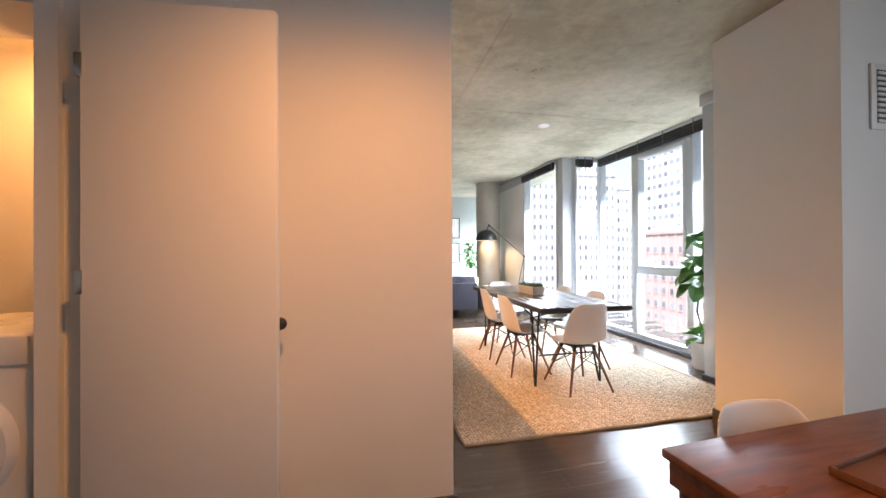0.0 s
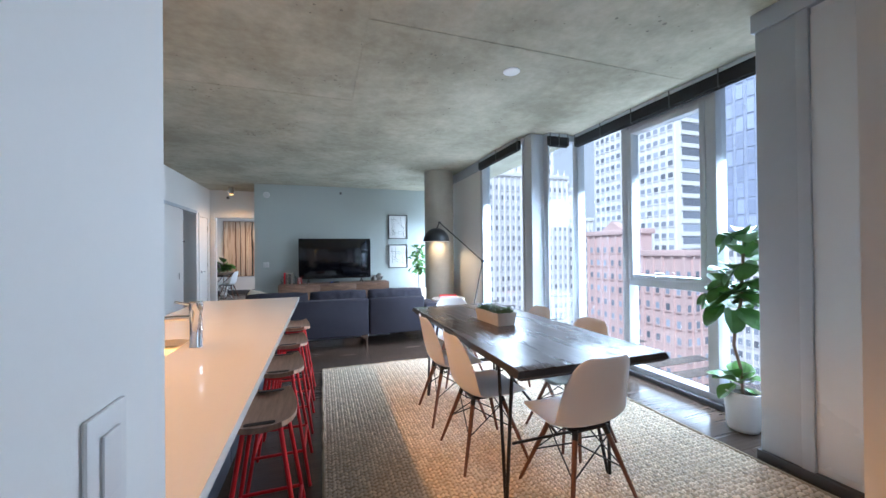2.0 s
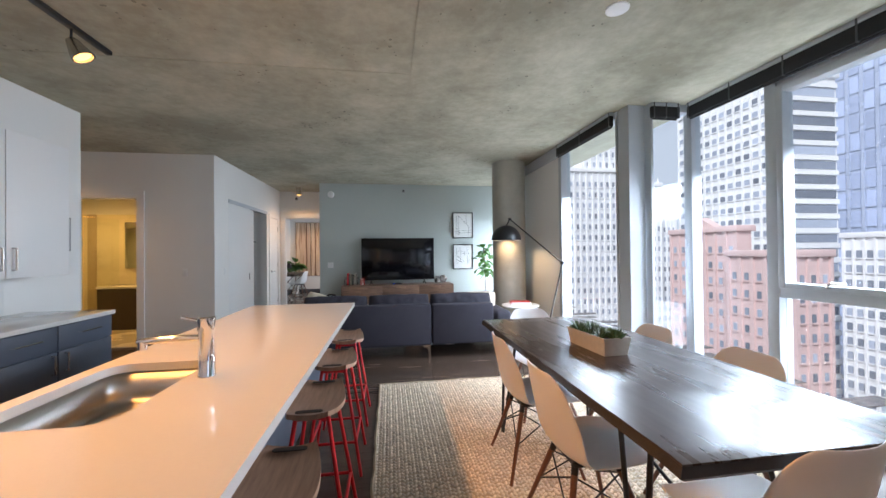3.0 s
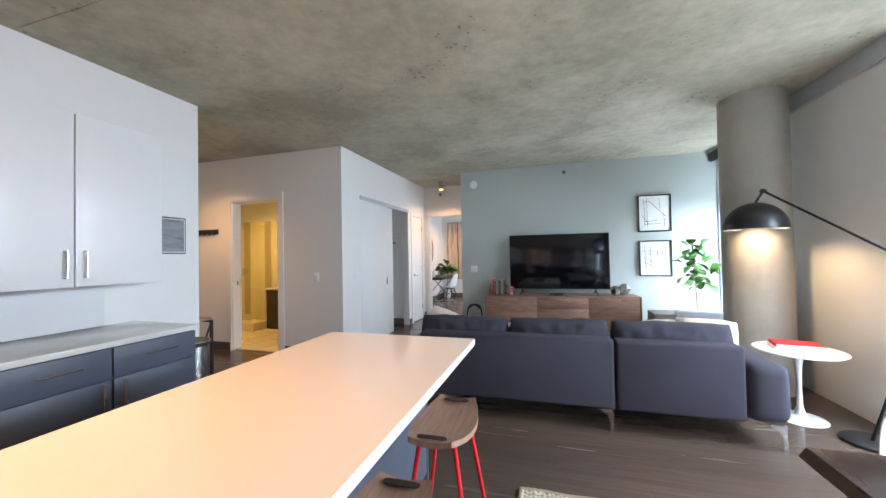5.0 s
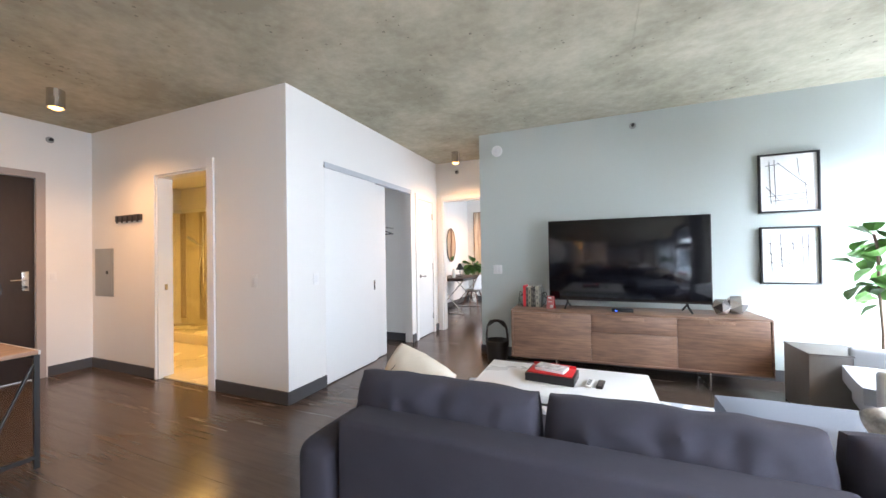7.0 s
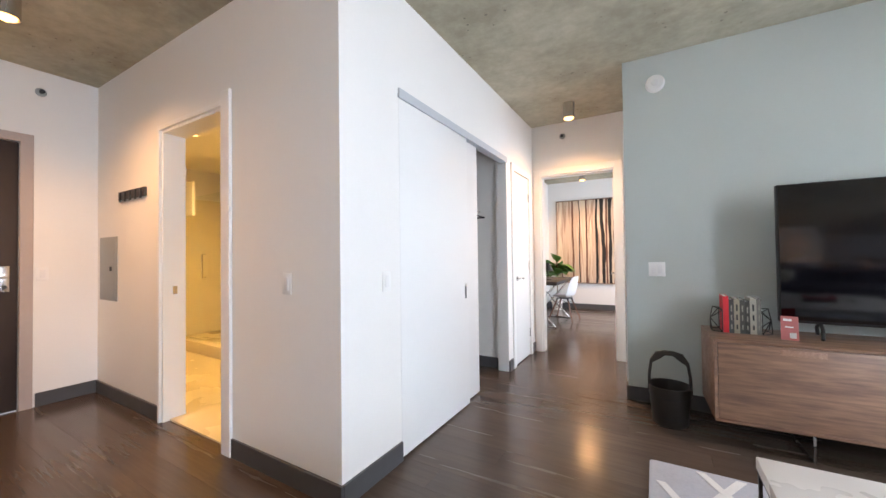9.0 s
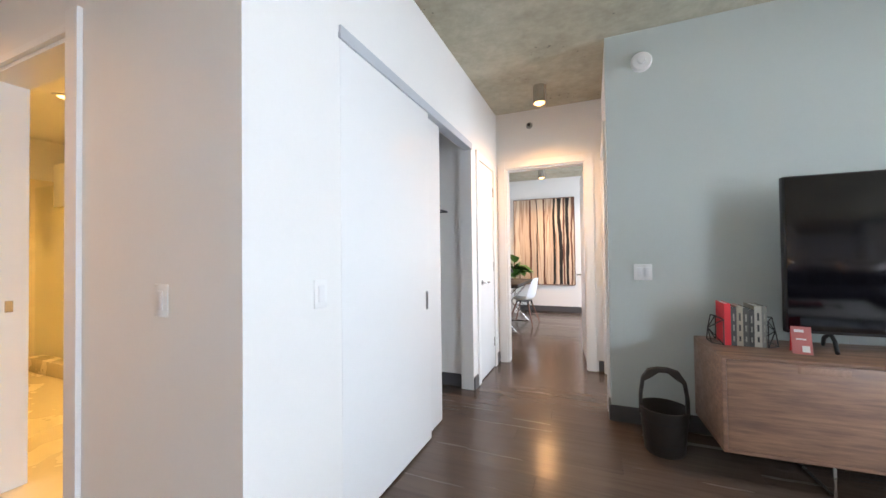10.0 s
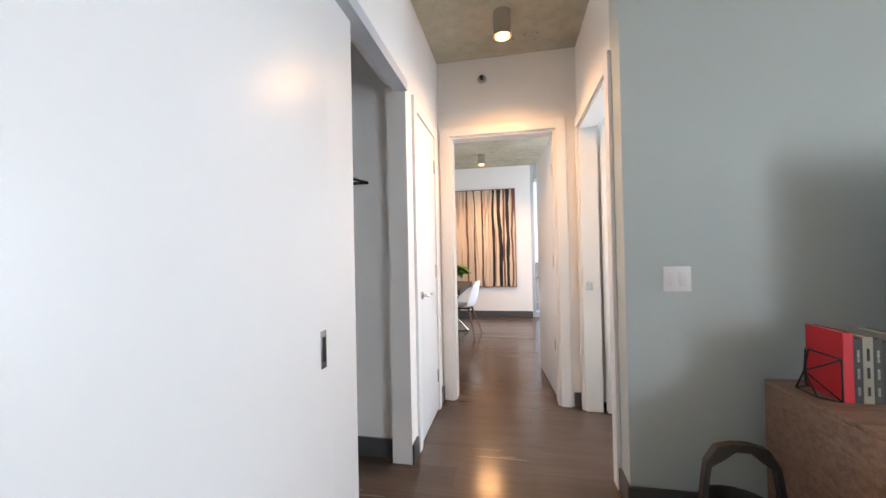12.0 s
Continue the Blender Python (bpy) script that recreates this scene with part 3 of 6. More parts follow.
def frame_bars(win, bars):
    for nm, b in bars:
        part(nm, box(*b, 0.004), ALU, win)


GZ0, GZ1 = 0.10, 2.80
w = thing("window_1", pose(0.14, 0.095, 0), "tall aluminium-framed city window with an awning light", "window")
w["kind"] = "structure"
frame_bars(w, [("sill", (3.89, 4.02, 2.97, 5.38, 0.0, 0.10)), ("head", (3.90, 4.02, 2.97, 5.38, 2.78, CEIL)), ("jamb", (3.90, 4.02, 2.89, 3.03, 0.10, 2.78)), ("mullion", (3.89, 4.02, 3.51, 3.60, 0.10, 2.78)),
               ("mullion", (3.89, 4.02, 4.44, 4.53, 0.10, 2.78)), ("corner_post", (3.91, 4.02, 5.28, 5.38, 0.10, 2.78)), ("transom", (3.895, 4.02, 3.60, 4.44, 0.965, 1.045)),
               ("sash", (3.885, 3.99, 3.60, 3.65, 1.045, 2.66)), ("sash", (3.885, 3.99, 4.39, 4.44, 1.045, 2.66)), ("sash", (3.885, 3.99, 3.65, 4.39, 1.045, 1.085)), ("sash", (3.885, 3.99, 3.65, 4.39, 2.60, 2.66)), ("transom", (3.90, 4.02, 3.60, 4.44, 2.66, 2.70))])
part("lower_track", box(3.84, 3.89, 2.97, 5.33, 0.0, 0.045, 0.003), BASE, w, "dark sill track")
part("handle", sweep([(3.885, 4.10, 1.075), (3.86, 4.10, 1.08), (3.845, 4.06, 1.11), (3.845, 3.98, 1.105)], 0.010), STEEL, w, "steel window crank")
for a, b, c, e in ((3.03, 3.51, 0.10, 2.78), (4.53, 5.28, 0.10, 2.78), (3.65, 4.39, 1.085, 2.60), (3.60, 4.44, 0.10, 0.965)):
    pane("pane", 3.955, 3.963, a, b, c, e, w)
w = thing("window_2", pose(0.13, 0.095, 0), "narrow return pane beside the corner post", "window")
w["kind"] = "structure"
frame_bars(w, [("sill", (3.47, 3.91, 5.30, 5.40, 0.0, 0.10)), ("head", (3.47, 3.91, 5.30, 5.40, 2.78, CEIL)), ("jamb", (3.47, 3.50, 5.30, 5.40, 0.10, 2.78))])
pane("pane", 3.50, 3.91, 5.345, 5.353, 0.10, 2.78, w)
structure("post", box(3.40, 3.585, 5.46, 5.64, 0, CEIL, 0.006), ALU, "boxed pale grey aluminium post", "post")
w = thing("window_3", pose(0.04, 0, 0), "tall aluminium-framed city window behind the table", "window")
w["kind"] = "structure"
frame_bars(w, [("sill", (3.33, 3.47, 5.64, 6.96, 0.0, 0.10)), ("head", (3.35, 3.47, 5.64, 6.96, 2.78, CEIL)), ("jamb", (3.33, 3.47, 6.88, 6.96, 0.10, 2.78)), ("jamb", (3.35, 3.47, 5.64, 5.67, 0.10, 2.78))])
pane("pane", 3.42, 3.428, 5.67, 6.88, 0.10, 2.78, w)
structure("wall_panel", box(3.37, 3.54, 6.96, 8.55, 0, CEIL, 0.004), WHITE, "white panelled wall behind the column", "wall panel")
structure("trim", box(3.34, 3.37, 6.96, 8.55, 2.70, CEIL, 0.003), ALU, "grey aluminium strip under the ceiling", "trim")
w = thing("window_4", pose(0, 0, 0), "tall aluminium-framed living room window", "window")
w["kind"] = "structure"
frame_bars(w, [("sill", (3.44, 3.60, 8.55, 10.15, 0.0, 0.10)), ("head", (3.46, 3.60, 8.55, 10.15, 2.78, CEIL)), ("jamb", (3.44, 3.60, 8.55, 8.62, 0.10, 2.78)), ("jamb", (3.46, 3.60, 10.08, 10.15, 0.10, 2.78)), ("transom", (3.46, 3.60, 8.62, 10.08, 0.98, 1.06)), ("mullion", (3.46, 3.60, 9.28, 9.35, 1.06, 2.78))])
for a, b, c, e in ((8.62, 10.08, 0.10, 0.98), (8.62, 9.28, 1.06, 2.78), (9.35, 10.08, 1.06, 2.78)):
    pane("pane", 3.53, 3.538, a, b, c, e, w)
structure("wall_return", box(3.33, 3.60, 8.50, 8.55, 0, CEIL), WHITE, "white panel return beside the window", "wall panel")
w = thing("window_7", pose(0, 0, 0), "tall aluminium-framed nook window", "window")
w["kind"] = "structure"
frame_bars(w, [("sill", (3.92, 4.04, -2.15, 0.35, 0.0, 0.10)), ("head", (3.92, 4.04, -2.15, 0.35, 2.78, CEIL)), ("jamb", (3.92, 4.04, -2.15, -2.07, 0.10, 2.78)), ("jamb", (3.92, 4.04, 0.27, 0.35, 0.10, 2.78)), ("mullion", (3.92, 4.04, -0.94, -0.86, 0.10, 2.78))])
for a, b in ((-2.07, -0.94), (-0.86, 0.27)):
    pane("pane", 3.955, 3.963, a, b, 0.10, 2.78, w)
# aluminium and white cladding of the pier
p = thing("clad_panel", pose(0.05, 0.03, 0), "grey aluminium pier cladding with a white inset panel", "cladding")
p["kind"] = "structure"
part("corner_casing", box(3.46, 4.14, 2.76, 2.97, 0.06, 2.74, 0.004), ALU, p)
part("upright", box(3.452, 3.46, 2.70, 2.76, 0.06, 2.74, 0.002, box(3.46, 3.48, 2.70, 2.76, 0.06, 2.74)), ALU, p)
part("inset_panel", box(3.470, 3.479, 2.26, 2.70, 0.10, 2.70, 0.002), WHITECAB, p)
part("foot_rail", box(3.44, 4.06, 2.24, 2.985, 0.0, 0.06, 0.004), BASE, p)
part("head_rail", box(3.44, 4.06, 2.24, 2.985, 2.74, CEIL, 0.004), ALU, p)


def shade(x0, x1, y0, y1, along_y=True):
    s = thing("roller_shade", pose(0, 0, 0), "black roller shade wound up under the ceiling", "roller shade", "rolled shades")
    part("cassette", box(x0, x1, y0, y1, 2.705, 2.818, 0.004), ROLLER, s)
    part("head_strip", box(x0, x1, y0, y1, 2.820, CEIL - 0.004, 0.002), ALU, s, "pale grey head strip")
    a, b = (y0, y1) if along_y else (x0, x1)
    n = max(2, int((b - a) / 0.45))
    for i in range(n + 1):
        c = a + 0.02 + (b - a - 0.04) * i / n
        bb = (x0 - 0.004, x0 + 0.02, c - 0.006, c + 0.006) if along_y else (c - 0.006, c + 0.006, y0 - 0.004, y0 + 0.02)
        part("bracket", box(*bb, 2.70, CEIL - 0.004, 0.002), BASE, s)
    part("pull_bar", tube((x0 + 0.03, y0 + 0.02, 2.70), (x0 + 0.03, y1 - 0.02, 2.70), 0.012) if along_y else tube((x0 + 0.02, y0 + 0.03, 2.70), (x1 - 0.02, y0 + 0.03, 2.70), 0.012), ROLLER, s)


w = thing("window_8", pose(0, 0, 0), "side room window in a white frame", "window")
w["kind"] = "structure"
frame_bars(w, [("sill", (1.2, 1.3, 10.45, 11.35, 0.40, 0.45)), ("head", (1.2, 1.3, 10.45, 11.35, 2.35, 2.40)), ("jamb", (1.2, 1.3, 10.45, 10.50, 0.45, 2.35)), ("jamb", (1.2, 1.3, 11.30, 11.35, 0.45, 2.35))])
pane("pane", 1.25, 1.258, 10.50, 11.30, 0.45, 2.35, w)
shade(3.982, 4.027, 3.08, 5.355)
shade(3.60, 3.91, 5.36, 5.405, False)
shade(3.327, 3.37, 5.66, 6.94)
shade(3.35, 3.435, 8.60, 10.10)

# bathroom
structure("bath_floor", box(-6.5, -2.60, 8.0, 10.0, 0.0, 0.012), CREAMTILE, "cream tiled bathroom floor", "floor")
structure("shower_wall", box(-6.49, -2.62, 9.96, 9.995, 0.012, 2.15, 0, box(-6.495, -6.46, 8.9, 9.96, 0.012, 2.15)), CREAMTILE, "cream tiled shower wall", "wall")
structure("bath_ceiling", box(-6.5, -2.60, 8.11, 9.99, 2.62, 2.70), WHITE, "white bathroom ceiling", "ceiling")
structure("wall_bath_side", box(-2.60, -2.50, 8.10, 8.2, 0, H), WHITE, "white bathroom side wall", "wall")
s = thing("shower", pose(0, 0, 0), "glass walk-in shower with a cream kerb and hand shower", "shower")
part("kerb", box(-6.45, -4.25, 9.06, 9.20, 0.012, 0.16, 0.006), CREAMTILE, s)
e_ = part("glass_panel", box(-6.45, -5.42, 9.125, 9.133, 0.16, 2.05), FROST, s, "", False)
e_.visible_shadow = False
g = part("glass_door", box(-5.40, -4.28, 9.125, 9.133, 0.17, 2.05), FROST, s, "", False)
g.visible_shadow = False
part("door_handle", sweep([(-5.30, 9.125, 0.98), (-5.30, 9.08, 0.98), (-5.30, 9.08, 1.28), (-5.30, 9.125, 1.28)], 0.010), CHROME, g)
e_ = part("end_panel", box(-4.268, -4.260, 9.135, 9.95, 0.16, 2.05), FROST, s, "clear glass end panel", False)
e_.visible_shadow = False
part("end_kerb", box(-4.31, -4.25, 9.20, 9.95, 0.012, 0.16, 0.004), CREAMTILE, s)
part("shower_tray", box(-6.45, -4.31, 9.20, 9.95, 0.012, 0.06, 0.003), CREAMTILE, s)
part("slide_bar", tube((-5.72, 9.90, 0.85), (-5.72, 9.90, 2.05), 0.012), CHROME, s)
part("hand_shower", tube((-5.72, 9.88, 1.50), (-5.98, 9.80, 1.68), 0.014, 0.04), CHROME, s)
part("hose", sweep([(-5.72, 9.88, 1.48), (-5.80, 9.88, 1.1), (-5.76, 9.88, 0.52), (-5.66, 9.88, 0.42), (-5.55, 9.88, 0.60), (-5.50, 9.90, 1.06)], 0.009), CHROME, s)
part("mixer", tube((-5.36, 9.96, 1.08), (-5.36, 9.87, 1.08), 0.075, seg=24), CHROME, s)
part("mixer_bar", tube((-5.72, 9.90, 1.08), (-5.36, 9.90, 1.08), 0.014), CHROME, s)
for i in range(4):
    part("tile_band", box(-6.46 + 0.55 * i, -6.30 + 0.55 * i, 9.952, 9.962, 0.16, 2.15), BANDTILE, s)
t = thing("towel", pose(-5.75, 9.10, 1.80), "white towel hung over the shower glass", "towel")
part("cloth", box(-0.20, 0.20, -0.012, 0.022, 0, 0.45, 0.006), PAPER, t)
v = thing("vanity", pose(-3.5, 9.64, 0.012), "dark bathroom vanity with a pale top", "vanity")
part("body", box(-0.72, 0.75, -0.29, 0.30, 0, 0.74, 0.004), DOORDARK, v)
part("top", box(-0.735, 0.765, -0.305, 0.31, 0.742, 0.78, 0.004), QUARTZ, v)
m = thing("bath_mirror", pose(-3.75, 9.94, 1.55), "rectangular bathroom mirror above the vanity", "mirror")
part("pane", box(-0.40, 0.40, -0.012, 0.014, -0.45, 0.45, 0.003), MIRROR, m)
b = thing("vanity_lamp", pose(-3.72, 9.90, 2.12), "glowing frosted vanity lamp above the mirror", "lamp")
part("shade", tube((-0.15, 0, 0), (0.15, 0, 0), 0.045), BULB, b)
part("bracket", box(-0.02, 0.02, 0.0, 0.058, -0.02, 0.02), CHROME, b)


# ---------- kitchen ----------
isl = thing("island", pose(0, 0, 0), "slate-grey kitchen island base with panelled sides", "island")
bm = box(-0.30, 0.30, 2.09, 5.70, 0.08, 0.62)
for x0, x1, y0, y1 in ((-0.30, 0.30, 2.09, 3.25), (-0.30, 0.30, 3.94, 5.70), (-0.30, -0.294, 3.25, 3.94), (0.134, 0.30, 3.25, 3.94)):
    box(x0, x1, y0, y1, 0.62, 0.825, 0, bm)
part("carcass", bm, GREYCAB, isl)
part("plinth", box(-0.25, 0.26, 2.10, 5.66, 0.0, 0.08), BASE, isl)
for i in range(4):
    part("back_panel", box(0.30, 0.318, 2.10 + 0.90 * i, 2.99 + 0.90 * i, 0.09, 0.82, 0.003), GREYCAB, isl)
part("end_panel", box(-0.31, 0.318, 5.70, 5.72, 0.0, 0.825, 0.003), GREYCAB, isl)
wt = thing("worktop", pose(0, 0, 0), "white quartz worktop with an undermount sink", "worktop")
SX0, SX1, SY0, SY1 = -0.285, 0.125, 3.27, 3.92
bm = bmesh.new()
inner = rounded(SX0, SX1, SY0, SY1, 0.085, 8)
corners = ((0.60, 5.765), (-0.35, 5.765), (-0.35, 2.09), (0.60, 2.09))
outer = []
for k in range(4):
    arc = inner[9 * k:9 * k + 9]
    cxo, cyo = corners[k]
    first_, last_ = ((cxo, arc[0][1]), (arc[8][0], cyo)) if k % 2 == 0 else ((arc[0][0], cyo), (cxo, arc[8][1]))
    for i in range(9):
        a, b, t = (first_, (cxo, cyo), i / 4) if i <= 4 else ((cxo, cyo), last_, (i - 4) / 4)
        outer.append((a[0] + (b[0] - a[0]) * t, a[1] + (b[1] - a[1]) * t))
rings = [[bm.verts.new((x, y, z)) for x, y in r] for r, z in ((inner, 0.826), (inner, 0.862), (outer, 0.862), (outer, 0.826))]
for q in range(4):
    a, b = rings[q], rings[(q + 1) % 4]
    for i in range(36):
        bm.faces.new((a[i], a[(i + 1) % 36], b[(i + 1) % 36], b[i]))
part("slab", bm, QUARTZ, wt)
bm = bmesh.new()
ring = rounded(SX0 - 0.006, SX1 + 0.006, SY0 - 0.006, SY1 + 0.006, 0.09, 8)
levels = [(ring, 0.824), (ring, 0.72)]
for k in range(1, 7):
    a, ins = radians(15 * k), 0.034 * (1 - math.cos(radians(15 * k)))
    levels.append((rounded(SX0 - 0.006 + ins, SX1 + 0.006 - ins, SY0 - 0.006 + ins, SY1 + 0.006 - ins, 0.09 - ins, 8), 0.72 - 0.034 * math.sin(a)))
vs = [[bm.verts.new((x, y, z)) for x, y in r] for r, z in levels]
for a, b in zip(vs, vs[1:]):
    for i in range(len(a)):
        bm.faces.new((a[i], a[(i + 1) % len(a)], b[(i + 1) % len(a)], b[i]))
bm.faces.new(vs[-1])
ob = part("sink_bowl", bm, SINKSTEEL, wt, "brushed steel sink bowl")
sol = ob.modifiers.new("skin", "SOLIDIFY")
sol.thickness, sol.offset = 0.003, 1
part("drain", lathe([(0, 0.688), (0.042, 0.688), (0.045, 0.692), (0.03, 0.693), (0, 0.690)], 24, None, Matrix.Translation(((SX0 + SX1) / 2, 3.6, 0))), CHROME, wt)
f = thing("faucet", pose(0.205, 3.68, 0.862), "polished chrome single-lever kitchen faucet", "faucet")
part("body", lathe([(0, 0), (0.033, 0), (0.033, 0.006), (0.030, 0.012), (0.030, 0.185), (0.032, 0.19), (0.032, 0.238), (0.028, 0.243), (0, 0.243)], 32), CHROME, f)
part("spout", sweep([(-0.02, 0.0, 0.155), (-0.10, 0.0, 0.158), (-0.24, 0.0, 0.150), (-0.252, 0, 0.147)], 0.014, 12), CHROME, f)
part("nozzle", tube((-0.235, 0, 0.15), (-0.235, 0, 0.118), 0.016), CHROME, f)
part("lever", sweep([(-0.02, 0.0, 0.222), (-0.10, 0.012, 0.240)], 0.006, 10), CHROME, f)


def shelf(z):
    s = thing("floating_shelf", pose(0, 0, 0), "white floating shelf fixed to the wall above the island", "shelf", "floating shelves")
    part("board", box(-0.80, 0.46, 2.085, 2.37, z, z + 0.038, 0.002), WHITECAB, s)


shelf(1.340)
shelf(1.735)


def base_unit(y0, y1, pull_left):
    u = thing("base_cabinet", pose(-2.26, y0, 0), "slate-grey base cabinet with a drawer over doors", "cabinet", "base cabinets")
    w = y1 - y0
    part("body", box(0.003, 0.665, 0.003, w - 0.003, 0.09, 0.82), GREYCAB, u)
    part("plinth", box(0.003, 0.605, 0.003, w - 0.003, 0.0, 0.09), BASE, u)
    dr = part("drawer_front", box(0.665, 0.685, 0.006, w - 0.006, 0.63, 0.815, 0.003), GREYCAB, u)
    part("drawer_pull", sweep([(0.685, w * 0.33, 0.735), (0.713, w * 0.33, 0.735), (0.713, w * 0.70, 0.735), (0.685, w * 0.70, 0.735)], 0.006), CHROME, dr)
    n = 2 if w > 0.7 else 1
    for i in range(n):
        a, b = 0.006 + (w - 0.006) * i / n, (w - 0.006) * (i + 1) / n
        do = part("door", box(0.665, 0.685, a, b - 0.002, 0.10, 0.622, 0.003), GREYCAB, u)
        yy = a + 0.05 if pull_left else b - 0.05
        part("door_pull", sweep([(0.685, yy, 0.46), (0.713, yy, 0.46), (0.713, yy, 0.60), (0.685, yy, 0.60)], 0.007), STEEL, do)


base_unit(5.255, 5.80, True)
base_unit(4.72, 5.255, False)
base_unit(2.86, 3.40, True)
base_unit(3.40, 3.945, False)
ct = thing("back_counter", pose(0, 0, 0), "white quartz counter along the kitchen wall", "counter")
part("slab", box(-2.258, -1.555, 4.715, 5.812, 0.824, 0.86, 0.003), QUARTZ, ct)
part("slab", box(-2.258, -1.555, 2.72, 3.945, 0.824, 0.86, 0.003), QUARTZ, ct)
part("splashback", box(-2.258, -2.246, 2.72, 5.60, 0.862, 1.20, 0.002), WHITECAB, ct)
rg = thing("stove", pose(-2.25, 3.96, 0), "black and steel freestanding kitchen stove", "stove")
part("body", box(0, 0.66, 0, 0.74, 0.02, 0.86, 0.004), STEEL, rg)
part("cooktop", box(0, 0.68, -0.002, 0.742, 0.862, 0.885, 0.004), BLACKPL, rg)
part("oven_door", box(0.66, 0.69, 0.01, 0.73, 0.16, 0.72, 0.006), BLACKPL, rg)
part("control_panel", box(0.66, 0.69, 0.005, 0.735, 0.73, 0.855, 0.004), BLACKPL, rg)
part("oven_handle", sweep([(0.69, 0.06, 0.67), (0.735, 0.06, 0.67), (0.735, 0.68, 0.67), (0.69, 0.68, 0.67)], 0.011), STEEL, rg)
for i in range(5):
    part("control_knob", tube((0.69, 0.10 + 0.135 * i, 0.79), (0.715, 0.10 + 0.135 * i, 0.79), 0.02, seg=16), STEEL, rg)


def wall_unit(y0, y1, pull_left):
    u = thing("wall_cabinet", pose(-2.26, y0, 0), "white flush wall cabinet with a steel bar pull", "cabinet", "wall cabinets")
    w = y1 - y0
    part("body", box(0.002, 0.33, 0.002, w - 0.002, 1.205, 2.315, 0.002), WHITECAB, u)
    do = part("door", box(0.33, 0.35, 0.003, w - 0.003, 1.19, 2.32, 0.002), WHITECAB, u)
    yy = 0.05 if pull_left else w - 0.05
    part("door_pull", sweep([(0.35, yy, 1.25), (0.378, yy, 1.25), (0.378, yy, 1.42), (0.35, yy, 1.42)], 0.008), STEEL, do)


for a, b, l in ((5.245, 5.79, True), (4.70, 5.243, False), (4.155, 4.698, True), (3.61, 4.153, False), (3.065, 3.608, True)):
    wall_unit(a, b, l)
pf = thing("framed_print", pose(-2.26, 6.12, 1.575), "black-framed grey print on the kitchen wall", "picture")
part("frame", box(0.0, 0.018, -0.118, 0.118, -0.165, 0.165, 0.002), BLACKMETAL, pf)
part("mat", box(0.018, 0.0195, -0.108, 0.108, -0.155, 0.155), PAPER, pf)
part("image", box(0.0195, 0.0205, -0.10, 0.10, -0.147, 0.147), material("grey_photo", (0.34, 0.35, 0.38), 0.35, grain=0.6, scale=22, stain=0.6, stain_scale=6, stretch=(1, 0.4, 3), tone=(0.13, 0.13, 0.15)), pf)
tc = thing("trash_can", pose(-1.99, 6.06, 0), "oval brushed steel pedal bin", "bin")
bm = lathe([(0, 0.0), (0.16, 0.0), (0.165, 0.02), (0.165, 0.61), (0, 0.61)], 36)
bm.transform(Matrix.Diagonal((1.03, 0.9, 1, 1)))
part("body", bm, STEEL, tc)
bm = lathe([(0, 0.612), (0.168, 0.612), (0.168, 0.645), (0.16, 0.655), (0, 0.66)], 36)
bm.transform(Matrix.Diagonal((1.03, 0.9, 1, 1)))
part("lid", bm, BLACKPL, tc, "dark lid with a steel rim")
part("rim", sweep([(0.175 * math.cos(a * math.pi / 18), 0.153 * math.sin(a * math.pi / 18), 0.648) for a in range(36)], 0.006, 6, None, True), STEEL, tc)
part("pedal", box(0.15, 0.22, -0.04, 0.04, 0.012, 0.03, 0.006), BLACKPL, tc)

# kitchen track lighting
tl = thing("track_light", pose(0, 0, 0), "black ceiling track with three adjustable spot heads", "track light")
part("track", box(-1.100, -1.060, 2.35, 5.05, CEIL - 0.03, CEIL, 0.003), BLACKMETAL, tl)
part("feed_box", box(-1.135, -1.025, 3.5, 3.72, CEIL - 0.036, CEIL, 0.004), BLACKMETAL, tl)
for yy in (4.73, 3.70, 2.86):
    h = part("spot_head", lathe([(0.0, 0.0), (0.028, 0.0), (0.036, 0.02), (0.060, 0.10), (0.064, 0.125), (0.056, 0.125), (0.052, 0.10)], 24, None, pose(-1.085, yy, CEIL - 0.10, 180 + 8, -30, 0)), STEEL, tl, "steel spot head")
    part("stem", tube((-1.08, yy, CEIL - 0.03), (-1.085, yy, CEIL - 0.13), 0.007), BLACKMETAL, h)
    part("bulb", lathe([(0.0, 0.112), (0.052, 0.112), (0.035, 0.120), (0, 0.123)], 24, None, pose(-1.085, yy, CEIL - 0.10, 180 + 8, -30, 0)), BULB, h, "glowing bulb face")


def can_light(x, y):
    c = thing("ceiling_light", pose(x, y, CEIL), "brushed steel cylinder ceiling light, switched on", "ceiling light", "cylinder ceiling lights")
    part("housing", lathe([(0, 0), (0.062, 0), (0.062, -0.165), (0.056, -0.165), (0.056, -0.135), (0.0, -0.135)], 32), STEEL, c)
    part("bulb", lathe([(0, -0.185), (0.025, -0.182), (0.046, -0.168), (0.05, -0.15), (0, -0.137)], 24), BULB, c, "glowing bulb")


for x, y in ((-3.65, 7.20), (-1.09, 10.71), (-1.53, 14.25)):
    can_light(x, y)
bc = thing("recessed_light", pose(-4.75, 8.72, 2.62), "recessed bathroom ceiling light, switched on", "ceiling light")
part("rim", lathe([(0.05, 0), (0.08, 0), (0.08, -0.008), (0.05, -0.008), (0.05, 0)], 32), TRIM, bc)
part("bulb", lathe([(0, -0.004), (0.05, -0.004), (0.05, -0.001), (0, -0.001)], 24), BULB, bc)

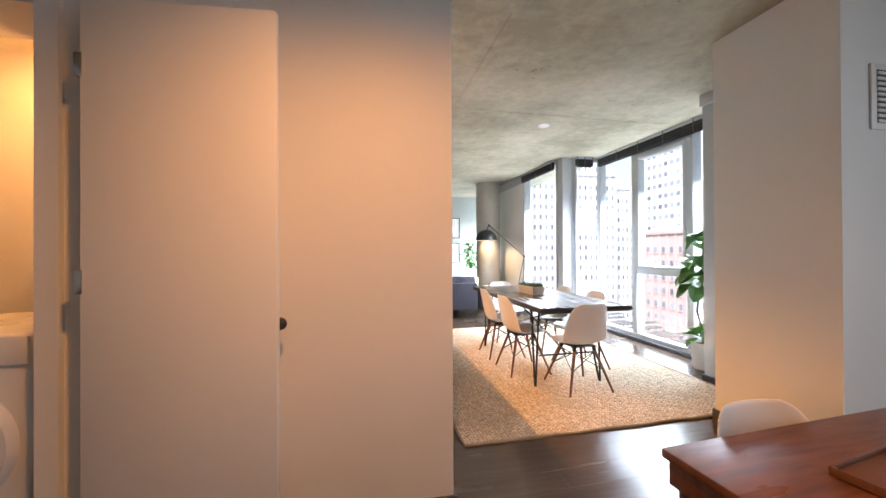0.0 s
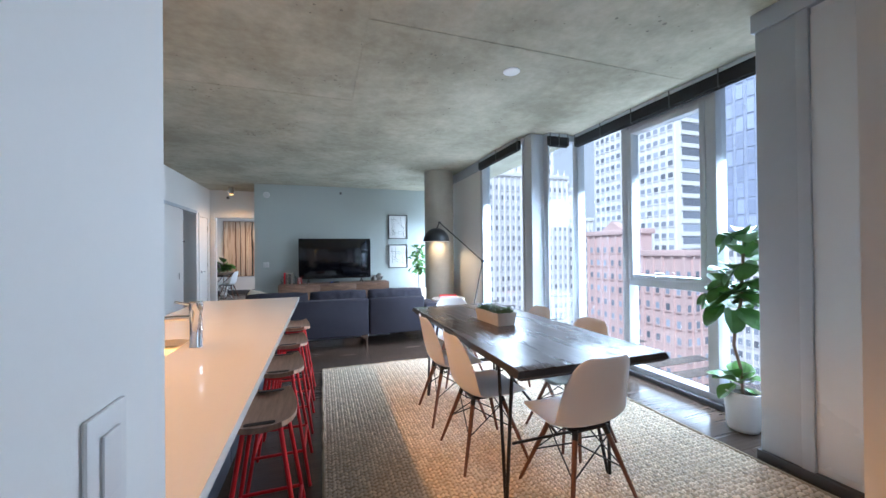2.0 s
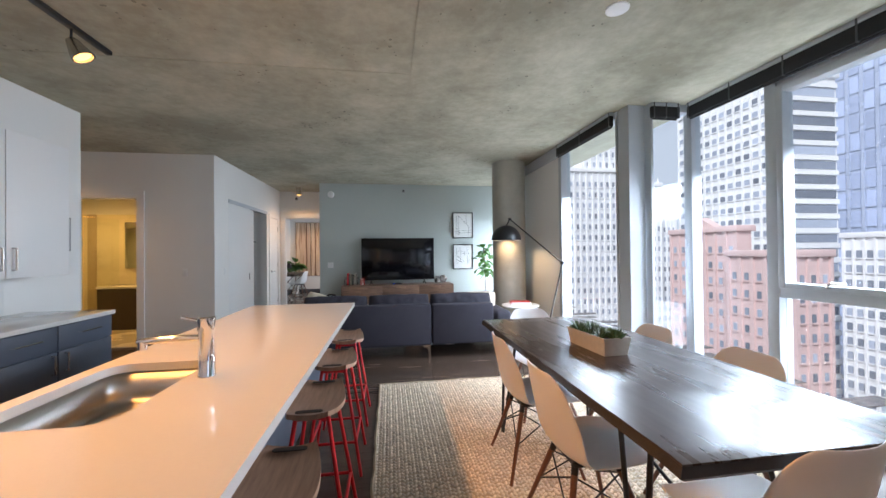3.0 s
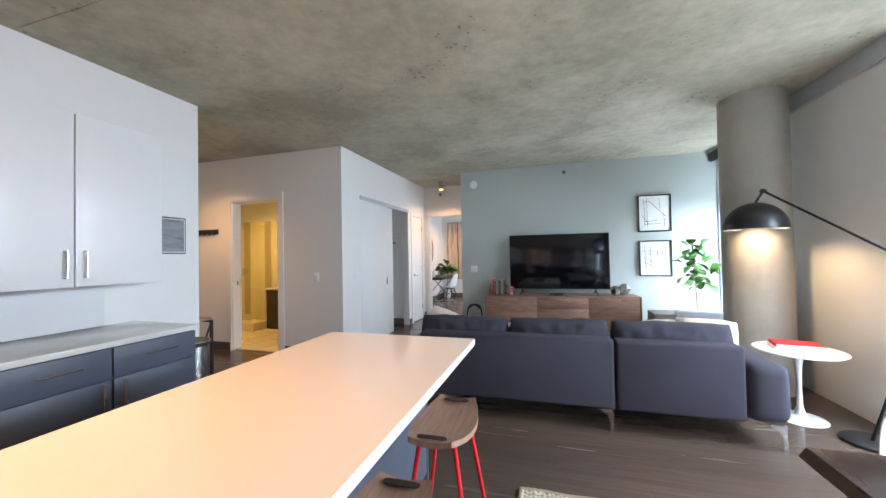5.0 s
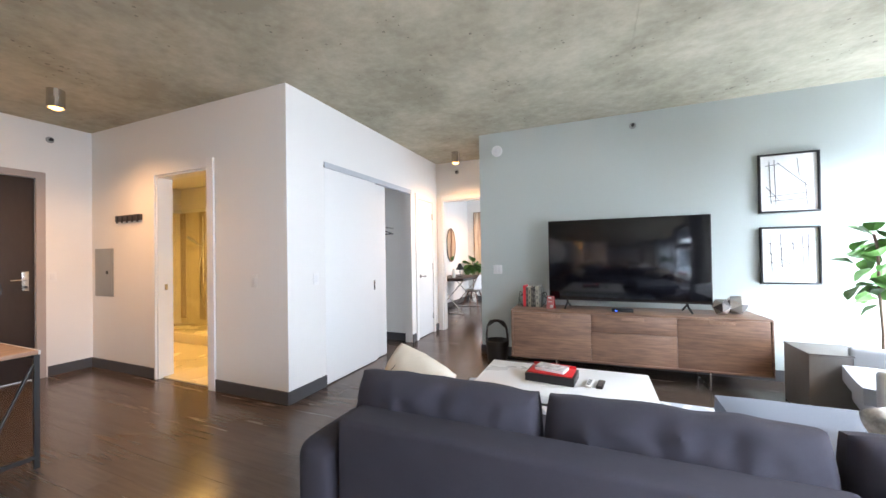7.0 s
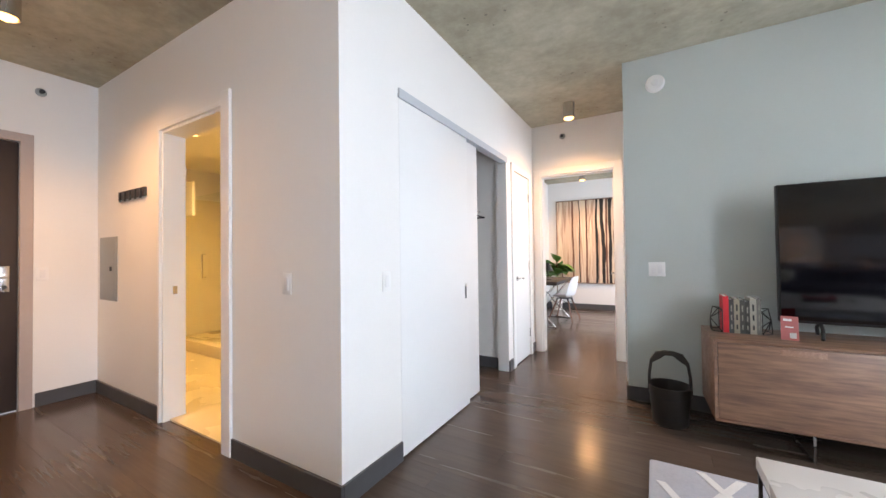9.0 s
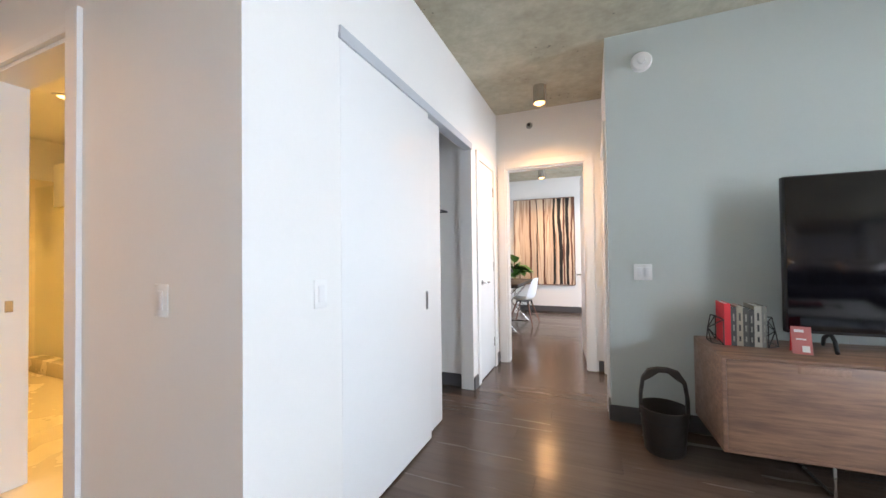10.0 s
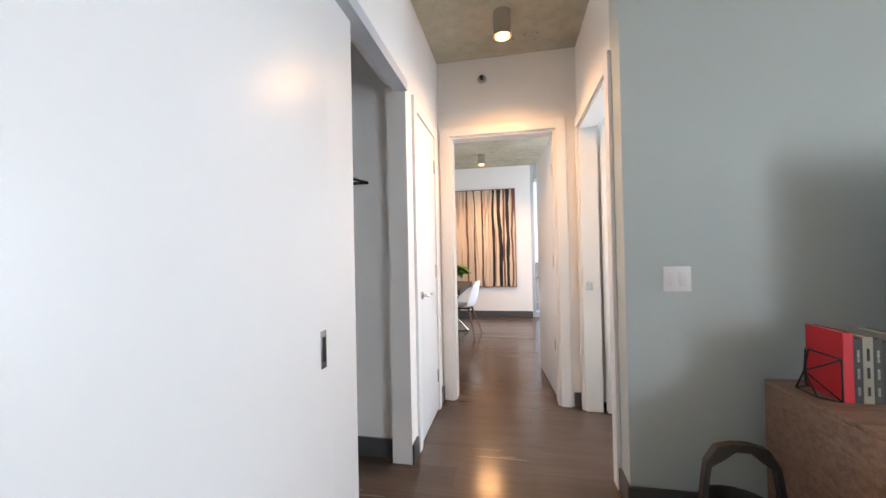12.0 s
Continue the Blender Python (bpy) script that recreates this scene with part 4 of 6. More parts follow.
# stools
def stool(y):
    s = thing("bar_stool", pose(0.60, y, 0), "red steel bar stool with a walnut saddle seat", "stool", "stools along the island")
    own = bmesh.new()
    bmesh.ops.create_grid(own, x_segments=12, y_segments=14, size=1.0)
    for v in own.verts:
        x, yy = v.co.x, v.co.y
        v.co = (x * 0.084 * (1 + 0.52 * (1 - yy * yy)), yy * 0.208, 0.635 + 0.030 * yy * yy - 0.012 * (1 - x * x))
    g = bmesh.ops.extrude_face_region(own, geom=own.faces[:])
    for e in g["geom"]:
        if isinstance(e, bmesh.types.BMVert):
            e.co.z += 0.022
    seat = part("seat", own, STOOLWOOD, s, "walnut saddle seat")
    # the seat is uncut: dark ovals on top stand for the shaded grip slots
    for k in (-1, 1):
        own = bmesh.new()
        for p in ((0.045, 0), (-0.045, 180)):
            for i in range(9):
                a = radians(p[1] - 90 + 22.5 * i)
                own.verts.new((p[0] + 0.013 * math.cos(a), k * 0.180 + 0.013 * math.sin(a), 0.6785))
        own.faces.new(own.verts[:])
        g = bmesh.ops.extrude_face_region(own, geom=own.faces[:])
        for e in g["geom"]:
            if isinstance(e, bmesh.types.BMVert):
                e.co.z += 0.0025
        part("grip_slot", own, SLOTSHADE, seat, "dark oval inlay painted as the shade of a grip slot", False)
    for sx in (-1, 1):
        for sy in (-1, 1):
            part("leg", tube((sx * 0.165, sy * 0.185, 0.0), (sx * 0.068, sy * 0.12, 0.64), 0.0095), REDMETAL, s)
    for z, k in ((0.20, 0.69),):
        a = [(sx * (0.165 - 0.097 * z / 0.64), sy * (0.185 - 0.065 * z / 0.64), z) for sx, sy in ((-1, -1), (1, -1), (1, 1), (-1, 1))]
        for p, q in zip(a, a[1:] + a[:1]):
            part("footrest", tube(p, q, 0.008), REDMETAL, s)
    part("seat_ring", sweep([(-0.071, -0.122, 0.622), (0.071, -0.122, 0.622), (0.071, 0.122, 0.622), (-0.071, 0.122, 0.622)], 0.008, 8, None, True), REDMETAL, s)
    return s


first = stool(3.217)
for y in (3.875, 4.513, 5.15):
    copy_thing(first, pose(0.60, y, 0))

# ---------- dining ----------
rug = thing("jute_rug", pose(0, 0, 0), "natural braided jute rug with a rough edge", "rug")
RX0, RX1, RY0, RY1 = 0.84, 3.44, 2.33, 5.82
out = []
for (ax, ay), (bx, by) in (((RX0, RY0), (RX1, RY0)), ((RX1, RY0), (RX1, RY1)), ((RX1, RY1), (RX0, RY1)), ((RX0, RY1), (RX0, RY0))):
    for k in range(40):
        t = k / 40
        w = 0.012 * noise.noise(Vector((ax + (bx - ax) * t * 6, ay + (by - ay) * t * 6, 0.3)))
        out.append((ax + (bx - ax) * t + w, ay + (by - ay) * t + w))
part("backing", prism(out, 0.0005, 0.007), JUTEBACK, rug)
rng = np.random.default_rng(4)
PITCH, LEN = 0.0235, 0.032
nx, ny = int((RX1 - RX0) / PITCH), int((RY1 - RY0) / LEN)
gx, gy = np.meshgrid(np.arange(nx), np.arange(ny), indexing="ij")
cx = (RX0 + (gx + 0.5) * PITCH + rng.normal(0, 0.0012, gx.shape)).ravel()
cy = (RY0 + (gy + 0.5) * LEN + 0.5 * LEN * (gx % 2) * 0.0 + rng.normal(0, 0.0018, gx.shape)).ravel()
ang = (np.where(gx % 2 == 0, 1, -1) * 0.62 + rng.normal(0, 0.10, gx.shape)).ravel()
hh = rng.uniform(0.012, 0.021, cx.size)
la, lb = 0.0185, 0.0092
shape = [(-la, 0, 0.4), (-la * 0.45, -lb, 0.45), (la * 0.45, -lb, 0.45), (la, 0, 0.4), (la * 0.45, lb, 0.45), (-la * 0.45, lb, 0.45), (-la * 0.4, 0, 1.0), (la * 0.4, 0, 1.0)]
co = np.empty((cx.size, 8, 3))
for i, (u, v, z) in enumerate(shape):
    co[:, i, 0] = cx + u * np.sin(ang) + v * np.cos(ang)
    co[:, i, 1] = cy + u * np.cos(ang) - v * np.sin(ang)
    co[:, i, 2] = hh * z
tri = [(0, 1, 6), (1, 2, 7), (1, 7, 6), (2, 3, 7), (3, 4, 7), (4, 5, 6), (4, 6, 7), (5, 0, 6)]
faces = (np.arange(cx.size)[:, None, None] * 8 + np.array(tri)[None]).reshape(-1, 3)
me = bpy.data.meshes.new("braid")
me.from_pydata(co.reshape(-1, 3).tolist(), [], faces.tolist())
me.shade_smooth()
me.materials.append(JUTE)
br = new("braid", me)
br.parent = rug
tagged(br, "chunky natural jute braid", "", "", "stuff")
part("rim", sweep([(x, y, 0.009) for x, y in out], 0.011, 6, None, True), JUTEBACK, rug, "dark frayed rug edge")

tb = thing("dining_table", pose(0, 0, 0), "dark live-edge slab dining table on black hairpin legs", "table")
edge_l, edge_r = [], []
for k in range(25):
    y = 2.92 + (4.97 - 2.92) * k / 24
    edge_l.append((1.705 + 0.022 * noise.noise(Vector((y * 1.6, 1.0, 0))) + 0.008 * noise.noise(Vector((y * 7, 2.0, 0))), y))
    edge_r.append((2.60 + 0.022 * noise.noise(Vector((y * 1.6, 5.0, 0))) + 0.008 * noise.noise(Vector((y * 7, 6.0, 0))), y))
outline = edge_l[::-1] + edge_r
bm = bmesh.new()
cxm = sum(p[0] for p in outline) / len(outline)
low = [bm.verts.new((cxm + (x - cxm) * 0.965, 3.93 + (y - 3.93) * 0.988, 0.742)) for x, y in outline]
mid = [bm.verts.new((cxm + (x - cxm) * 1.03, 3.93 + (y - 3.93) * 1.008, 0.762)) for x, y in outline]
top = [bm.verts.new((x, y, 0.789)) for x, y in outline]
n = len(outline)
for a, b in ((low, mid), (mid, top)):
    for i in range(n):
        bm.faces.new((a[i], a[(i + 1) % n], b[(i + 1) % n], b[i]))
bm.faces.new(low[::-1])
edge = part("live_edge", bm, EDGEWOOD, tb, "rough charred live edge", False)
part("tabletop", prism([(cxm + (x - cxm) * 0.998, 3.93 + (y - 3.93) * 0.999) for x, y in outline], 0.787, 0.794, 0.002), TABLEWOOD, tb, "dark satin wood top")
for lx, sx in ((1.80, 1), (2.43, -1)):
    for ly, sy in ((3.16, 1), (4.70, -1)):
        part("leg", sweep([(lx, ly, 0.742), (lx - sx * 0.03, ly + sy * 0.02, 0.016), (lx - sx * 0.03, ly + sy * 0.035, 0.016), (lx + sx * 0.02, ly + sy * 0.20, 0.742)], 0.010, 8), BLACKMETAL, tb)
for ly in (3.2, 4.66):
    part("brace", tube((1.82, ly, 0.30), (2.41, ly, 0.30), 0.008), BLACKMETAL, tb)
part("brace", tube((2.11, 3.2, 0.30), (2.11, 4.66, 0.742), 0.008), BLACKMETAL, tb)
part("brace", tube((2.11, 4.66, 0.30), (2.11, 3.2, 0.742), 0.008), BLACKMETAL, tb)


def shell_chair(m, label="white moulded shell chair on walnut dowel legs", group="chairs round the table"):
    """A moulded shell seat on four dowel legs with black wire bracing; it faces +y."""
    c = thing("dining_chair", m, label, "chair", group)
    own = bmesh.new()
    prof = [(0.235, 0.425), (0.225, 0.440), (0.17, 0.437), (0.08, 0.425), (0.0, 0.418), (-0.08, 0.418), (-0.135, 0.430), (-0.172, 0.460), (-0.195, 0.51), (-0.212, 0.58), (-0.228, 0.66), (-0.242, 0.735), (-0.252, 0.79), (-0.258, 0.818)]
    half = [0.16, 0.20, 0.222, 0.230, 0.233, 0.235, 0.235, 0.234, 0.230, 0.222, 0.210, 0.192, 0.165, 0.115]
    cup = [0.0, 0.012, 0.022, 0.03, 0.038, 0.048, 0.058, 0.065, 0.065, 0.060, 0.052, 0.042, 0.03, 0.018]
    NU = 14
    rows = []
    for i, ((py, pz), hw, cu) in enumerate(zip(prof, half, cup)):
        f = min(max((i - 4) / 5, 0), 1)
        row = []
        for k in range(NU + 1):
            u = -1 + 2 * k / NU
            lift = cu * abs(u) ** 2.4
            row.append(own.verts.new((u * hw, py + lift * f * 1.25, pz + lift * (1 - f) * 0.9)))
        rows.append(row)
    for a, b in zip(rows, rows[1:]):
        for k in range(NU):
            own.faces.new((a[k], a[k + 1], b[k + 1], b[k]))
    sh = part("shell", own, SHELL, c, "white moulded plastic shell")
    so = sh.modifiers.new("thickness", "SOLIDIFY")
    so.thickness, so.offset = 0.006, 0
    su = sh.modifiers.new("smooth", "SUBSURF")
    su.levels = su.render_levels = 1
    tops, feet = [], []
    for sx in (-1, 1):
        for sy in (-1, 1):
            a, b = Vector((sx * 0.095, sy * 0.095 - 0.01, 0.405)), Vector((sx * 0.222, sy * 0.222, 0.0))
            part("leg", tube(b, a, 0.009, 0.0155, 10), LEGWOOD, c)
            part("leg_bracket", tube(a.lerp(b, -0.02), a.lerp(b, 0.10), 0.017, 0.015, 10), BLACKMETAL, c)
            tops.append(a)
            feet.append(b)
    part("seat_mount", box(-0.12, 0.12, -0.12, 0.10, 0.398, 0.410, 0.004), BLACKMETAL, c)
    at = lambda i, t: tops[i].lerp(feet[i], t)  # noqa: E731
    for i, j in ((0, 1), (1, 3), (3, 2), (2, 0)):
        part("wire_brace", tube(at(i, 0.12), at(j, 0.52), 0.004, None, 6), BLACKMETAL, c)
        part("wire_brace", tube(at(j, 0.12), at(i, 0.52), 0.004, None, 6), BLACKMETAL, c)
    return c


RZ = 0.013
chair = shell_chair(pose(2.165, 3.11, RZ, 0, 0, 2))
for x, y, a in ((1.855, 3.665, -90), (1.855, 4.285, -92), (2.55, 3.67, 90), (2.54, 4.33, 88), (2.20, 5.00, 180)):
    copy_thing(chair, pose(x, y, RZ, 0, 0, a))

pl = thing("planter", pose(2.13, 4.01, 0.794, 0, 0, 4), "pale concrete trough planted with green succulents", "planter")
bm = bmesh.new()
o1, o2 = rounded(-0.072, 0.072, -0.165, 0.165, 0.008, 2), rounded(-0.085, 0.085, -0.18, 0.18, 0.008, 2)
o3, o4 = rounded(-0.077, 0.077, -0.172, 0.172, 0.006, 2), rounded(-0.070, 0.070, -0.165, 0.165, 0.006, 2)
vv = [[bm.verts.new((x, y, z)) for x, y in o] for o, z in ((o1, 0), (o2, 0.095), (o3, 0.095), (o4, 0.075))]
bm.faces.new(vv[0][::-1])
for a, b in zip(vv, vv[1:]):
    for i in range(len(a)):
        bm.faces.new((a[i], a[(i + 1) % len(a)], b[(i + 1) % len(a)], b[i]))
part("trough", bm, PLANTERM, pl)
part("soil", prism(o4, 0.074, 0.08), SOIL, pl)
bm = bmesh.new()
rnd = random.Random(5)
for i in range(17):
    c = Vector((rnd.uniform(-0.05, 0.05), -0.145 + 0.29 * i / 16, 0.078))
    R = rnd.uniform(0.035, 0.055)
    for k in range(16):
        a, up = k * 2.4, 0.35 + 0.9 * k / 16
        d = Vector((math.cos(a) * math.cos(up), math.sin(a) * math.cos(up), math.sin(up)))
        tube(c, c + d * R * 1.3, 0.009, 0.001, 5, bm, False)
part("succulents", bm, SUCC, pl, "dense green succulent rosettes")


def fig_leaf(bm, base, d, L, W, rnd):
    """A broad, wavy, folded leaf that grows from base along d."""
    d = d.normalized()
    side = d.cross(Vector((0, 0, 1)))
    side = side.normalized() if side.length > 0.05 else Vector((1, 0, 0))
    up = side.cross(d)
    roll = rnd.uniform(-0.6, 0.6)
    side, up = side * math.cos(roll) + up * math.sin(roll), up * math.cos(roll) - side * math.sin(roll)
    rows = []
    droop = rnd.uniform(0.1, 0.5)
    for i in range(7):
        t = i / 6
        w = W * (math.sin(math.pi * min(t * 0.9 + 0.08, 1)) ** 0.7) * (0.75 + 0.45 * t)
        if i == 6:
            w = W * 0.12
        c = base + d * L * t - Vector((0, 0, 1)) * droop * L * t * t * 0.6
        row = []
        for k in range(5):
            u = -1 + k / 2
            row.append(bm.verts.new(c + side * u * w * 0.5 + up * (abs(u) * 0.16 * w + 0.03 * L * math.sin(t * 9 + u * 3) * abs(u))))
        rows.append(row)
    for a, b in zip(rows, rows[1:]):
        for k in range(4):
            bm.faces.new((a[k], a[k + 1], b[k + 1], b[k]))


def fiddle_fig(name_label, m, pot, stem, clumps, extra):
    p = thing("fiddle_leaf_fig", m, name_label, "plant")
    rnd = random.Random(11 + len(clumps))
    if pot:
        pt = part("pot", lathe([(0, 0), (0.092, 0), (0.102, 0.02)] + [(0.102 + 0.013 * i / 30 + (0.0025 if i % 2 else 0), 0.02 + 0.25 * i / 30) for i in range(31)] + [(0.117, 0.285), (0.108, 0.288), (0.105, 0.24), (0, 0.24)], 40), POT, p, "white ribbed ceramic pot")
        part("soil", lathe([(0, 0.262), (0.106, 0.258)], 24), SOIL, pt)
    part("trunk", sweep(stem, 0.011, 8), TRUNK, p)
    for (cx_, cy_, cz_, n, r, L) in clumps:
        for k in range(n):
            a, e = k * 2.4 + rnd.uniform(-0.4, 0.4), rnd.uniform(-0.75, 0.9)
            d = Vector((math.cos(a) * math.cos(e), math.sin(a) * math.cos(e), math.sin(e)))
            own = bmesh.new()
            fig_leaf(own, Vector((cx_, cy_, cz_)) + d * r * 0.35 + Vector((0, 0, rnd.uniform(-r, r) * 0.4)), d, L * rnd.uniform(0.75, 1.15), L * rnd.uniform(0.78, 1.0), rnd)
            part("leaf", own, LEAF, p)
    return p


fiddle_fig("tall fiddle-leaf fig in a white ribbed pot by the window", pose(3.83, 3.30, 0), True,
           [(0, 0, 0.25), (-0.02, 0.0, 0.45), (-0.045, 0.03, 0.62), (-0.02, 0.03, 0.80), (0.01, 0.01, 0.95), (-0.01, -0.01, 1.15), (-0.03, -0.04, 1.38), (-0.05, -0.06, 1.50)],
           [(-0.03, 0.06, 0.98, 26, 0.15, 0.17), (-0.03, 0.02, 1.12, 14, 0.15, 0.17), (-0.04, -0.05, 1.30, 12, 0.12, 0.17), (-0.06, -0.06, 1.45, 8, 0.09, 0.16), (-0.02, 0.02, 0.34, 11, 0.08, 0.16)], None)


# ---------- living room ----------
lr = thing("patterned_rug", pose(0, 0, 0), "pale blue-grey rug with white branching lines", "rug")
part("rug_field", prism(rounded(-0.37, 1.90, 7.35, 9.15, 0.02, 2), 0.0005, 0.012, 0.003), RUGGREY, lr)
bm = bmesh.new()
for i in range(-3, 9):
    for s_ in (-1, 1):
        for j in range(9):
            y0 = 7.37 + 0.195 * j
            x0 = -0.36 + 0.30 * i + 0.11 * j * s_ + (0.9 if s_ < 0 else 0)
            x1 = x0 + 0.11 * s_
            if -0.35 < min(x0, x1) and max(x0, x1) < 1.86:
                own = bmesh.new()
                vs = [own.verts.new(p) for p in ((x0, y0, 0.0125), (x0 + 0.045, y0, 0.0125), (x1 + 0.045, y0 + 0.195, 0.0125), (x1, y0 + 0.195, 0.0125))]
                own.faces.new(vs)
                g = bmesh.ops.extrude_face_region(own, geom=own.faces[:])
                for e in g["geom"]:
                    if isinstance(e, bmesh.types.BMVert):
                        e.co.z += 0.0025 if s_ > 0 else 0.0035
                merge(bm, own)
tagged(part("line_pattern", bm, RUGLINE, lr, "white woven lines", False), "", "", "", "stuff")

so = thing("sofa", pose(0, 0, 0), "charcoal fabric sectional sofa with a chaise and chrome legs", "sofa")


def pad(name, x0, x1, y0, y1, z0, z1, puff, mat, seed, tilt=0.0, parent=None):
    m = Matrix.Translation(((x0 + x1) / 2, (y0 + y1) / 2, (z0 + z1) / 2)) @ Matrix.Rotation(radians(tilt), 4, "X")
    return part(name, cushion(x1 - x0, y1 - y0, z1 - z0, puff, 12, None, m, seed), mat, parent)


part("back", box(-0.085, 1.474, 6.675, 6.84, 0.165, 0.685, 0.022, None, 3), SOFA, so)
part("back", box(1.486, 2.30, 6.675, 6.84, 0.165, 0.678, 0.022, None, 3), SOFA, so)
for a, b in ((-0.305, -0.09), (2.306, 2.56)):
    part("arm", box(a, b, 6.665, 7.58, 0.165, 0.57, 0.075, None, 5), SOFA, so)
part("base", box(-0.09, 1.49, 6.84, 7.56, 0.165, 0.31, 0.02), SOFA, so)
part("chaise_base", box(1.495, 2.305, 6.84, 8.20, 0.165, 0.31, 0.02), SOFA, so)
pad("seat_cushion", -0.085, 0.70, 6.90, 7.58, 0.30, 0.45, 0.25, SOFA, 1, 0, so)
pad("seat_cushion", 0.705, 1.485, 6.90, 7.58, 0.30, 0.45, 0.25, SOFA, 2, 0, so)
pad("chaise_cushion", 1.495, 2.36, 6.90, 8.24, 0.30, 0.46, 0.4, CHAISE, 3, 0, so)
for i, (a, b) in enumerate(((-0.155, 0.66), (0.665, 1.475), (1.482, 2.33))):
    own = cushion(b - a, 0.43, 0.22, 0.78, 36, None, Matrix.Translation(((a + b) / 2, 6.925, 0.582)) @ Matrix.Rotation(radians(80), 4, "X"), 7 + i, 0.24)
    part("back_cushion", own, SOFA, so, "soft creased charcoal back cushion")


def sofa_leg(x, y, sx):
    bm = bmesh.new()
    prof = [(-0.075, 0.165), (0.02, 0.165), (0.02, 0.0), (0.0, 0.0), (-0.004, 0.07), (-0.02, 0.12), (-0.075, 0.15)]
    a = [bm.verts.new((x + sx * u, y - 0.006, z)) for u, z in prof]
    b = [bm.verts.new((x + sx * u, y + 0.006, z)) for u, z in prof]
    bm.faces.new(a)
    bm.faces.new(b[::-1])
    for i in range(len(a)):
        bm.faces.new((a[i], a[(i + 1) % len(a)], b[(i + 1) % len(a)], b[i]))
    part("leg", bm, CHROME, so, "chrome blade leg", False)


for x, y, sx in ((1.44, 6.69, 1), (2.50, 6.69, 1), (-0.25, 6.69, -1), (1.44, 7.50, 1), (2.25, 8.15, 1), (-0.25, 7.52, -1)):
    sofa_leg(x, y, sx)


def pillow(x, y, z, w, h, rx, rz, mat, label, seed):
    p = thing("throw_pillow", pose(x, y, z, rx, 16 if seed == 21 else 0, rz), label, "pillow", "sofa pillows")
    part("cover", cushion(w, h, 0.16, 0.92, 22, None, None, seed, 0.16), mat, p)
    if mat is CREAM:
        for i in range(4):
            part("stitched_line", sweep([(-w * 0.3 + i * 0.07, -h * 0.33, 0.064), (-w * 0.34 + i * 0.09, 0.0, 0.083), (-w * 0.25 + i * 0.06, h * 0.33, 0.064)], 0.0025, 5), TAUPE, p)


pillow(-0.03, 7.20, 0.615, 0.40, 0.38, 66, -14, CREAM, "cream pillow with fine stitched lines on the sofa", 21)
pillow(2.02, 7.42, 0.56, 0.40, 0.40, 40, 25, PRINTED, "white pillow with a speckled grey print on the chaise", 22)
pillow(2.28, 7.28, 0.60, 0.42, 0.36, 55, -25, CREAM, "cream pillow with fine stitched lines on the chaise", 23)

ct = thing("coffee_table", pose(0.612, 8.285, 0.012, 0, 0, 0), "white slab coffee table on a thin black frame", "table")
part("top", box(-0.59, 0.59, -0.335, 0.335, 0.325, 0.375, 0.004), WHITECAB, ct)
bm = None
for y in (-0.33, 0.318):
    bm = box(-0.585, 0.585, y, y + 0.012, 0.309, 0.324, 0, bm)
for x in (-0.585, 0.573):
    bm = box(x, x + 0.012, -0.318, 0.318, 0.309, 0.324, 0, bm)
part("frame", bm, BLACKMETAL, ct, "thin black steel frame")
for x in (-0.585, 0.573):
    for y in (-0.33, 0.318):
        part("leg", box(x, x + 0.012, y, y + 0.012, 0.0, 0.309), BLACKMETAL, ct)
    part("stretcher", box(x, x + 0.012, -0.318, 0.318, 0.0, 0.012), BLACKMETAL, ct)
tr = thing("storage_box", pose(0.545, 8.29, 0.387, 0, 0, -6), "black lidded box holding a red tray", "box")
part("body", box(-0.17, 0.17, -0.11, 0.11, 0.0, 0.058, 0.004), BLACKPL, tr)
part("red_tray", box(-0.155, 0.155, -0.095, 0.095, 0.058, 0.066, 0.003), RED, tr, "red tray lid")
part("tray_lip", box(-0.155, 0.155, 0.088, 0.095, 0.066, 0.085, 0.001), RED, tr)
bk = thing("magazine", pose(0.545, 8.29, 0.454, 0, 0, -14), "small grey-covered book lying on a red tray", "book")
part("page_block", box(-0.105, 0.105, -0.06, 0.06, 0.0, 0.022, 0.001), PAPER, bk)
part("cover", box(-0.108, 0.108, -0.062, 0.063, 0.022, 0.026, 0.001), material("grey_cover", (0.16, 0.16, 0.17), 0.4, grain=1.0, scale=30, tone=(0.75, 0.74, 0.72)), bk)
for x, mat, lab in ((0.80, PAPER, "white remote control on the coffee table"), (0.87, BLACKPL, "black remote control on the coffee table")):
    rm = thing("remote_control", pose(x, 8.27, 0.387, 0, 0, -8), lab, "remote")
    b = part("case", box(-0.022, 0.022, -0.075, 0.075, 0, 0.016, 0.005), mat, rm)
    for i in range(4):
        part("button", box(-0.012, 0.012, -0.055 + 0.03 * i, -0.040 + 0.03 * i, 0.016, 0.018, 0.001), INK if mat is PAPER else TAUPE, b)

cr = thing("credenza", pose(-0.012, 9.495, 0, 0, 0, 2.2), "long walnut media credenza on low steel legs", "credenza")
CX0, CX1, CY0, CY1, CZ0, CZ1 = 0.0, 2.30, 0.0, 0.50, 0.175, 0.685
part("top", box(CX0, CX1, CY0, CY1, CZ1 - 0.018, CZ1, 0.003), WALNUT, cr)
part("bottom", box(CX0, CX1, CY0, CY1, CZ0, CZ0 + 0.018, 0.003), WALNUT, cr)
for a in (CX0, CX1 - 0.018):
    part("side", box(a, a + 0.018, CY0, CY1, CZ0 + 0.018, CZ1 - 0.018, 0.002), WALNUT, cr)
